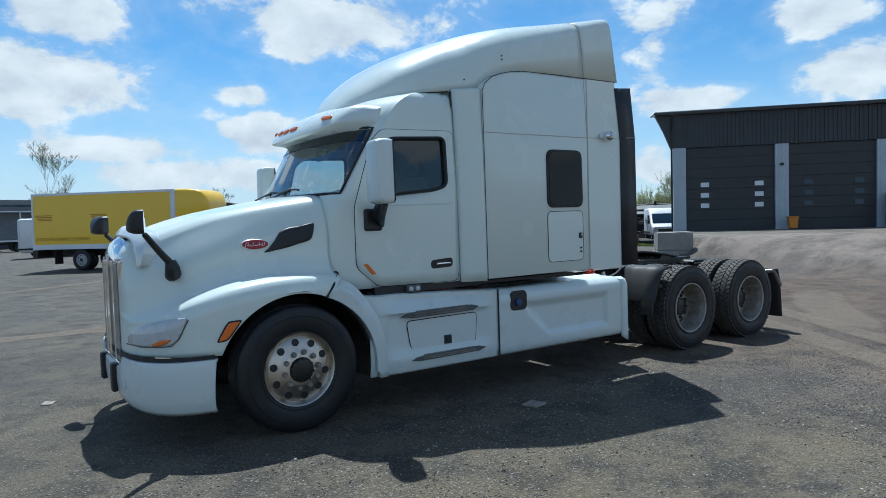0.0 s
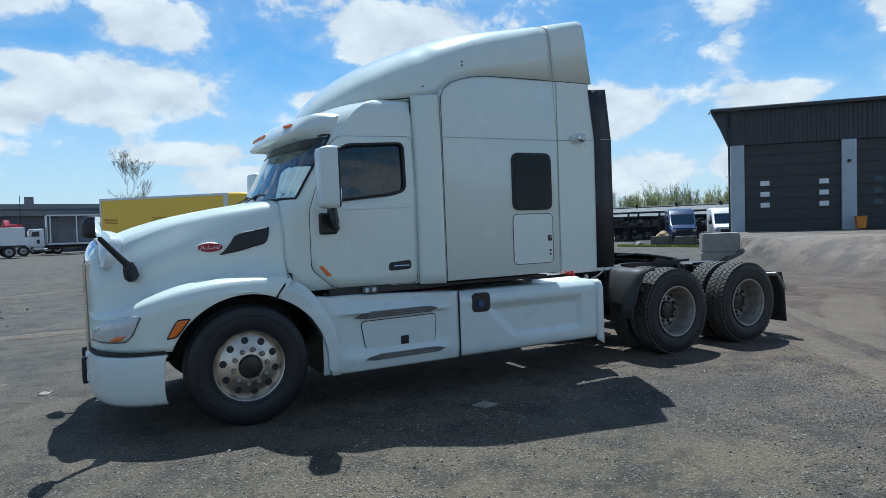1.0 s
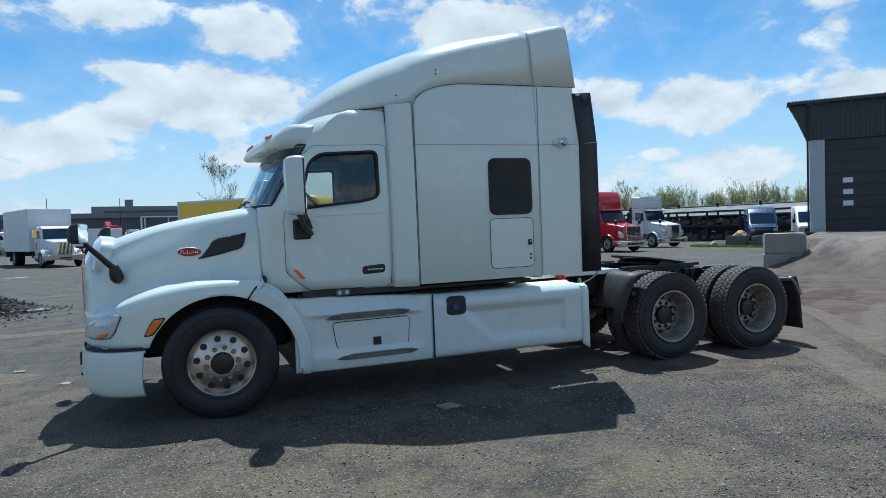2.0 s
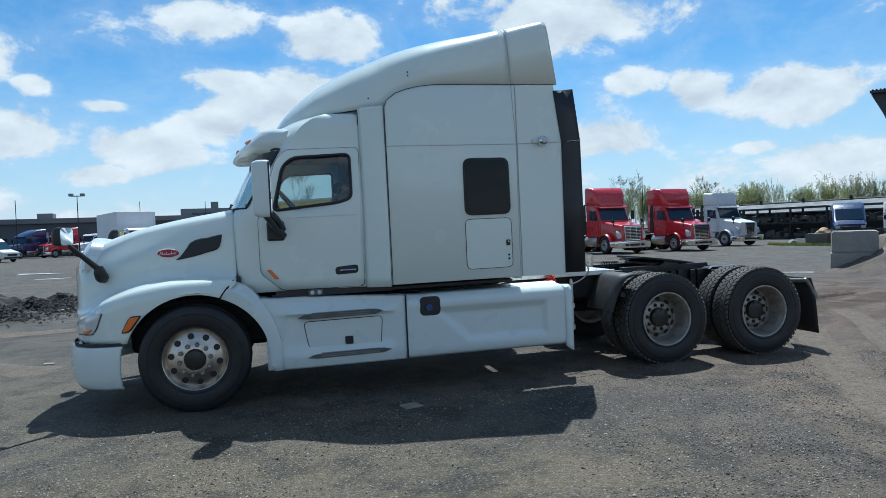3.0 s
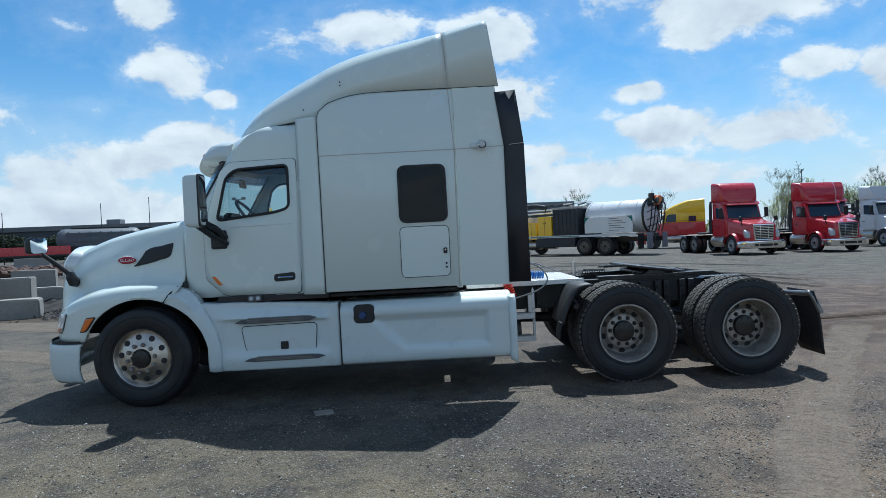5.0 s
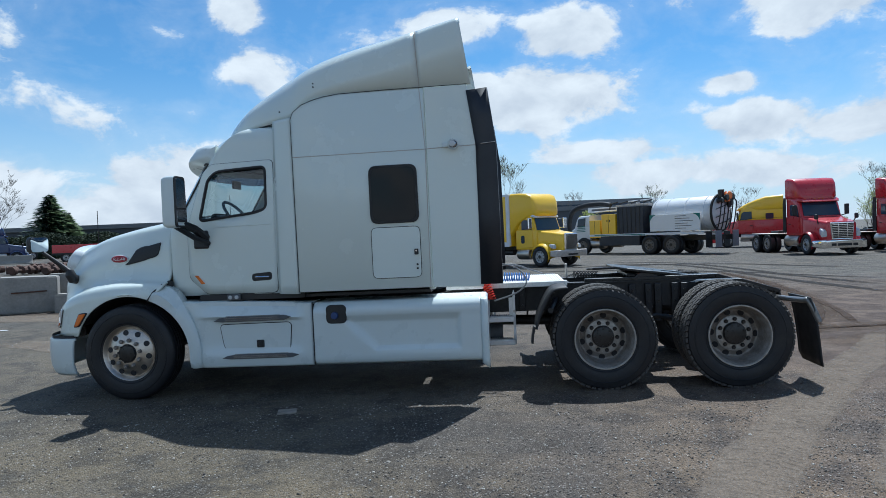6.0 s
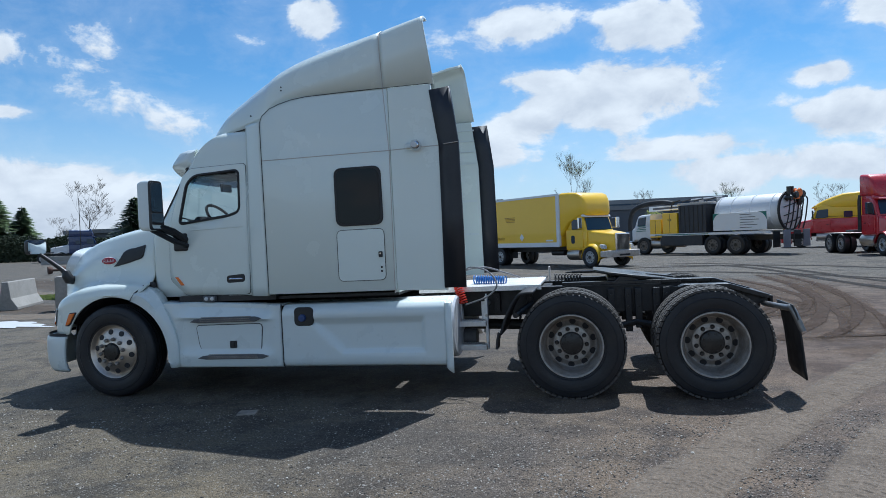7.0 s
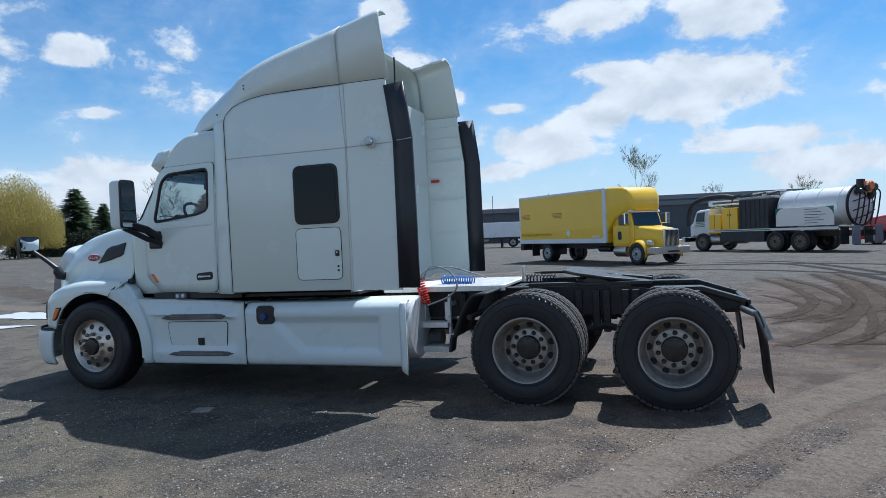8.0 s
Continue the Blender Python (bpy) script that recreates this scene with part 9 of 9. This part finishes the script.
def grow(seed, height, leaves, leaf_mat, leaf=0.16, spread=0.42, stems=1, last=3, wild=0.16, name="tree", label="", category="tree", group=""):
    """A tapered trunk with forking limbs and a loose crown of single leaves."""
    rnd = random.Random(seed)
    t = empty(name, pose(0, 0, 0), label, category, group)
    bm = bmesh.new()
    tips = []

    def limb(p, d, length, r, depth):
        pts, rad = [p], [r]
        q = p.copy()
        for k in range(4):
            d = (d + Vector((rnd.uniform(-1, 1), rnd.uniform(-1, 1), rnd.uniform(-0.3, 0.6))) * wild).normalized()
            q = q + d * length / 4
            pts.append(q.copy())
            rad.append(max(0.008, r * (1 - 0.18 * (k + 1))))
        tube(pts, rad, 5 if depth else 8, bm, caps=False)
        if depth >= last:
            tips.extend(pts[1:])
            return
        if depth >= 1:
            tips.extend(pts[2:])
        for k in range((3 if depth < 3 else 4) if depth else 7):
            i = rnd.choice((2, 3, 4)) if depth else rnd.choice((1, 2, 3, 4, 4))
            a = rnd.uniform(0, 2 * math.pi)
            nd = (d * 0.75 + Vector((math.cos(a), math.sin(a), rnd.uniform(0.0, 0.5))) * spread * 1.5).normalized()
            limb(pts[i], nd, length * rnd.uniform(0.45, 0.68), rad[i] * 0.5, depth + 1)
    for k in range(stems):
        a = 2 * math.pi * k / stems
        lean = Vector((math.cos(a), math.sin(a), 0)) * (0.0 if stems == 1 else 0.16)
        limb(Vector((0, 0, -0.1)) + lean * 3 * rnd.random(), (Vector((0, 0, 1)) + lean).normalized(), height * 0.55, height * (0.016 if stems == 1 else 0.008), 0)
    part("trunk", bm, bark, t)
    if leaves:
        vs, fs = [], []
        for k in range(leaves):
            p = rnd.choice(tips) + Vector((rnd.gauss(0, 1), rnd.gauss(0, 1), rnd.gauss(0, 1))) * height * 0.022
            a = Vector((rnd.uniform(-1, 1), rnd.uniform(-1, 1), rnd.uniform(-1, 1))).normalized() * leaf
            b = a.orthogonal().normalized() * leaf * 0.45
            i = len(vs)
            vs += [p - a * 0.5, p + b, p + a * 0.5, p - b]
            fs.append((i, i + 1, i + 2, i + 3))
        me = bpy.data.meshes.new("crown")
        me.from_pydata(vs, [], fs)
        me.materials.append(leaf_mat)
        c = new("crown", me)
        c.parent = t
    return t


def spruce(seed, height, label):
    rnd = random.Random(seed)
    t = empty("spruce", pose(0, 0, 0), label, "tree", "spruces")
    part("trunk", cyl((0, 0, -0.1), (0, 0, height), 0.18, 8, 0.02), bark, t)
    vs, fs = [], []
    z = 0.5
    while z < height - 0.1:
        r = (1 - z / height) ** 1.0 * height * 0.60 + 0.04
        for k in range(15):
            a = rnd.uniform(0, 2 * math.pi)
            rr = r * rnd.uniform(0.62, 1.12)
            for j in range(12):
                f = (j + rnd.random()) / 12
                p = Vector((math.cos(a) * rr * f, math.sin(a) * rr * f, z - 0.35 * rr * f + 0.12 * rr * f * f + rnd.uniform(-0.05, 0.05)))
                for w in (-1, 1):
                    side_dir = Vector((-math.sin(a), math.cos(a), -0.25)) * w * min(0.34, 0.05 + 0.25 * r) * rnd.uniform(0.7, 1.1) * (1.2 - f)
                    out_dir = Vector((math.cos(a), math.sin(a), 0)) * 0.16
                    i = len(vs)
                    vs += [p, p + side_dir * 1.4 + out_dir, p + side_dir * 0.7 + out_dir * 2.2]
                    fs.append((i, i + 1, i + 2))
        z += 0.16
    me = bpy.data.meshes.new("crown")
    me.from_pydata(vs, [], fs)
    me.materials.append(needle)
    c = new("crown", me)
    c.parent = t
    return t


def put(t, x, y, h=1.0, rz=0):
    t.matrix_basis = pose(x, y, land(x, y), 0, 0, rz) @ Matrix.Diagonal((h, h, h, 1))
    return t


def put_copy(t, x, y, h, rz, wide=1.0):
    c = copy_thing(t, pose(x, y, land(x, y), 0, 0, rz))
    c.scale = (h * wide, h * wide, h)
    return c


wood = [grow(21 + k, 5.0, 2600, leaf_spring, 0.10, 0.15, stems=9, label="thin many-stemmed tree with pale green spring leaves", group="tree line") for k in range(3)]
rnd = random.Random(8)
for k in range(44):
    x, y = 42.0 + 1.0 * k + rnd.uniform(-0.7, 0.7), 64.0 - 0.88 * k + rnd.uniform(-1.5, 1.5)
    h, turn = rnd.uniform(0.85, 1.12), rnd.uniform(0, 360)
    if k < 3:
        put(wood[k], x, y, h, turn)
    else:
        put_copy(wood[k % 3], x, y, h, turn)
bare_tree = put(grow(47, 7.4, 3200, leaf_spring, 0.045, 0.26, last=5, wild=0.11, label="mostly bare tree with small green leaves"), 3.7, 82.0, 1.36)
put_copy(bare_tree, 22.5, 82.0, 0.80, 80)
put_copy(bare_tree, 37.0, 55.0, 0.7, 140)
put_copy(bare_tree, 46.5, 56.0, 0.75, 20)
winter = put(grow(57, 8.5, 0, leaf_spring, 0.2, 0.34, last=5, wild=0.10, label="bare tree with fine branching twigs"), -59.5, 68.5, 1.15)
put_copy(winter, 12.5, 84.0, 0.74, 100)
put_copy(winter, 34.0, 80.0, 0.7, 160)
put_copy(winter, 39.5, 60.0, 0.8, 300)
put_copy(winter, -58, 62.0, 0.6, 40)
bush = put(grow(63, 3.6, 2600, leaf_spring, 0.13, 0.6, label="round green bush behind the trucks", name="bush", category="bush"), 15.5, 44.5, 0.55)
put_copy(bush, 27.0, 49.0, 0.5, 70)
put_copy(bush, 10.2, 45.0, 0.8, 170)
put_copy(bush, 30.5, 48.0, 0.5, 20)
s1 = put(spruce(3, 6.3, "dark green spruce behind the yard"), -55.3, 72.3, 1.32)
s1.scale = (1.6, 1.6, 1.32)
put_copy(s1, -53.9, 73.6, 0.95, 100, 1.2)
put_copy(s1, -67.1, 60.9, 1.42, 200, 1.25)
put_copy(s1, -64.4, 62.9, 1.1, 250)
put_copy(s1, -62.8, 70.5, 0.5, 20)


def willow(x, y, height):
    rnd = random.Random(9)
    t = grow(77, height, 0, leaf_willow, 0.2, 0.5, name="willow", label="big yellow-green weeping willow in early leaf")
    vs, fs = [], []
    for k in range(5200):
        a, r, z0 = rnd.uniform(0, 6.28), height * 0.48 * math.sqrt(rnd.random()), 0
        z0 = height * (1.0 - 0.5 * (r / (height * 0.48)) ** 2) * rnd.uniform(0.75, 1.0)
        x0, y0 = r * math.cos(a), r * math.sin(a)
        for j in range(14):
            z = z0 - j * height * 0.045
            if z < height * (0.16 + 0.05 * math.sin(a * 7)):
                break
            d = Vector((rnd.uniform(-0.5, 0.5), rnd.uniform(-0.5, 0.5), rnd.uniform(-1.5, -0.4))) * 0.17
            w = Vector((rnd.uniform(-1, 1), rnd.uniform(-1, 1), 0)) * 0.055
            p = Vector((x0 + rnd.uniform(-0.12, 0.12), y0 + rnd.uniform(-0.12, 0.12), z))
            i = len(vs)
            vs += [p - w, p + w, p + d]
            fs.append((i, i + 1, i + 2))
    me = bpy.data.meshes.new("crown")
    me.from_pydata(vs, [], fs)
    me.materials.append(leaf_willow)
    c = new("crown", me)
    c.parent = t
    return put(t, x, y)


willow(-64.0, 50.0, 9.9)


def hedge(points, h, w, label):
    rnd = random.Random(2)
    vs, fs = [], []
    for (xa, ya), (xb, yb) in zip(points, points[1:]):
        n = int(math.hypot(xb - xa, yb - ya) * 900)
        for k in range(n):
            u = rnd.random()
            x, y = xa + (xb - xa) * u + rnd.uniform(-w, w), ya + (yb - ya) * u + rnd.uniform(-w, w)
            z = land(x, y) + h * rnd.random() ** 0.8 * (1 + 0.1 * math.sin(x * 1.3))
            a = Vector((rnd.uniform(-1, 1), rnd.uniform(-1, 1), rnd.uniform(-1, 1))).normalized() * 0.13
            b = a.orthogonal().normalized() * 0.09
            p = Vector((x, y, z))
            i = len(vs)
            vs += [p - a, p + b, p + a, p - b]
            fs.append((i, i + 1, i + 2, i + 3))
    me = bpy.data.meshes.new("hedge")
    me.from_pydata(vs, [], fs)
    me.materials.append(hedge_leaf)
    return tagged(new("hedge", me), label, "hedge", kind="stuff")


hedge([(-68, 52), (-56, 64), (-47, 71), (-42, 75)], 2.9, 0.8, "dark clipped hedge along the yard's far edge")

# ---- warehouse and vehicles on the far side ----
warehouse_wall = material("warehouse_wall", (0.075, 0.085, 0.10), 0.7, grain=0.1, blotch=0.4, blotch_scale=0.2, tint=(0.11, 0.12, 0.135))
parapet = material("parapet", (0.17, 0.18, 0.19), 0.7, grain=0.1, blotch=0.3, blotch_scale=0.2)
far_door = material("far_door", (0.42, 0.45, 0.48), 0.6, grain=0.06)
wh = empty("warehouse", pose(-72, 78.5, 0, 0, 0, 5.5), "long low grey-blue warehouse with dock doors", "building")
part("wall", box(0, 100, 0, 25, 0, 4.3), warehouse_wall, wh, "grey-blue wall")
part("parapet", box(-0.3, 100.3, -0.4, 25, 4.3, 4.9), parapet, wh, "pale roof edge")
part("upper_storey", box(61, 98, 6, 20, 4.9, 6.0), parapet, wh)
part("upper_band", box(62.5, 97, 5.95, 6.0, 4.95, 5.4), far_glass, wh)
for x in (30, 44):
    part("roof_unit", box(x, x + 1.8, 4, 6.0, 4.9, 5.7), parapet, wh, "boxy roof unit", bevel=0.05)
part("chimney", box(65, 66, 6, 7, 6.0, 6.9), parapet, wh)
for k in range(24):
    x = 2.5 + k * 4.1
    if k % 5 == 4:
        part("window", box(x, x + 2.2, -0.05, 0.1, 1.6, 2.6), far_glass, wh)
    else:
        part("dock_door", box(x, x + 2.5, -0.06, 0.1, 0.9 if k % 3 else 0.1, 3.2), far_door if k % 2 == 0 else warehouse_wall, wh, "overhead dock door")
wh2 = empty("warehouse", pose(3.5, 73.5, 0, 0, 0, 2), "low grey building behind the trucks", "building")
part("wall", box(0, 11, 0, 12, 0, 4.0), warehouse_wall, wh2, "grey wall")
part("parapet", box(-0.2, 11.2, -0.2, 12, 4.0, 4.5), parapet, wh2)


def lamp_pole(x, y, h, twin=True):
    t = empty("floodlight_pole", pose(x, y, land(x, y)), "tall dark pole with two floodlights" if twin else "thin dark utility pole", "pole")
    part("pole", cyl((0, 0, 0), (0, 0, h), 0.07 if twin else 0.045, 8, 0.035), frame_black, t)
    if twin:
        part("crossbar", box(-0.6, 0.6, -0.04, 0.04, h - 0.12, h - 0.04), frame_black, t)
        for s in (-0.55, 0.55):
            part("floodlight", box(s - 0.22, s + 0.22, -0.25, 0.15, h - 0.1, h + 0.2), grey_paint, t, "boxy floodlight", bevel=0.05)
    return t


lamp_pole(-19.3, 69.3, 6.6)
for x, y, h in ((-34.8, 68.4, 6.5), (-30.2, 70.5, 7.2), (-26.0, 72.0, 6.3), (-47.4, 53.0, 6.8), (-39.8, 58.7, 5.2), (-15.0, 79, 6.4), (-7.5, 79, 6.4), (38.5, 55.0, 6.5)):
    lamp_pole(x, y, h, False)

for k, (x, y, mat, lab, sl, rf) in enumerate(((-27.4, 75.0, blue_paint, "dark blue sleeper tractor in the far row", 1.6, 3.6), (-24.0, 75.4, red_paint, "red sleeper tractor in the far row", 1.5, 3.75),
                                              (-20.6, 75.8, tank_white, "white road tractor in the far row", 0.5, 2.9), (-17.2, 76.2, tank_white, "white road tractor in the far row", 0.5, 3.1),
                                              (-30.8, 74.6, blue_paint, "blue day-cab tractor in the far row", 0.0, 2.8))):
    tractor(facing(x, y, -128, s=0.9), mat, lab, roof=rf, sleeper=sl, group="far tractor row", tail=False, swept=sl > 1)
tractor(facing(-54.75, 58.4, 221), tank_white, "silver-white cab-over style sleeper tractor", roof=3.6, sleeper=1.2, axle=4.6)
tractor(facing(-48.3, 57.4, 41), blue_paint, "dark blue sleeper tractor without a trailer", roof=3.5, sleeper=1.4, axle=4.6)
tractor(facing(-9.8, 77.0, 170), red_paint, "red tractor by the warehouse", roof=3.2, sleeper=0.5)
tractor(facing(-4.0, 74.0, 185), tank_white, "white tractor by the warehouse", roof=3.3, sleeper=1.0)


def semi_trailer(m, length, mat, label, z0=1.1, z1=3.9):
    t = empty("semi_trailer", m, label, "trailer")
    part("body", box(0, length, -1.27, 1.27, z0, z1), mat, t, bevel=0.03)
    part("rail", box(-0.02, length + 0.02, -1.29, 1.29, z0 - 0.12, z0 + 0.06), frame_black, t)
    part("leg", box(2.2, 2.4, -0.8, 0.8, 0, z0), frame_black, t)
    add_wheels(t, [(length - d, s * 1.05, 1.0) for d in (1.2, 2.5) for s in (-1, 1)])
    return t


semi_trailer(pose(-12.0, 60.8, land(-12.0, 60.8), 0, 0, 10), 6.0, sheer_white, "white box trailer by the warehouse", 1.0, 2.6)
semi_trailer(pose(-33.0, 58.3, land(-33, 58.3), 0, 0, 206), 9.5, red_paint, "long red flat-sided trailer", 0.9, 1.75)
tank_grey = material("tank_grey", (0.085, 0.10, 0.12), 0.55, grain=0.1, blotch=0.5, blotch_scale=0.8, tint=(0.14, 0.15, 0.16))
tanker = empty("tank_trailer", pose(-36.5, 62.0, land(-36.5, 62.0), 0, 0, 26), "grey cylindrical bulk tank trailer", "trailer")
tb = part("tank", lathe([(0, -4.2), (0.8, -4.0), (1.15, -3.6), (1.2, -3.2), (1.2, 3.2), (1.15, 3.6), (0.8, 4.0), (0, 4.2)], 30), tank_grey, tanker, smooth=True)
tb.matrix_basis = pose(4.2, 0, 2.3, 0, 0, 90)
part("hopper_side", box(1.0, 7.6, -1.16, 1.16, 1.6, 3.1), tank_grey, tanker, bevel=0.1)
for k in range(7):
    part("rib", box(1.2 + k, 1.3 + k, -1.2, 1.2, 1.55, 3.15), tank_grey, tanker)
part("top_walkway", box(1.5, 7.0, -0.3, 0.3, 3.5, 3.6), frame_black, tanker)
part("frame_rail", box(0.5, 8.0, -0.5, 0.5, 0.8, 1.2), frame_black, tanker)
add_wheels(tanker, [(x, s * 1.05, 1.0) for x in (1.3, 2.6) for s in (-1, 1)])
tractor(facing(-27.2, 66.8, 26), tank_white, "white cab coupled ahead of the tank trailer", roof=2.9, axle=3.4)
for x, y, rz in ((-30, 47, 25), (-27, 49, 15), (-24.5, 51, 20), (-45, 47, 30), (-42, 49.5, 35)):
    barrier(x, y, rz, 2.6, "grey concrete road barrier by the far trucks")

# the pattern wheels have served
for o in (*small_wheel.children, small_wheel, *dusty_wheel.children, dusty_wheel):
    bpy.data.objects.remove(o)
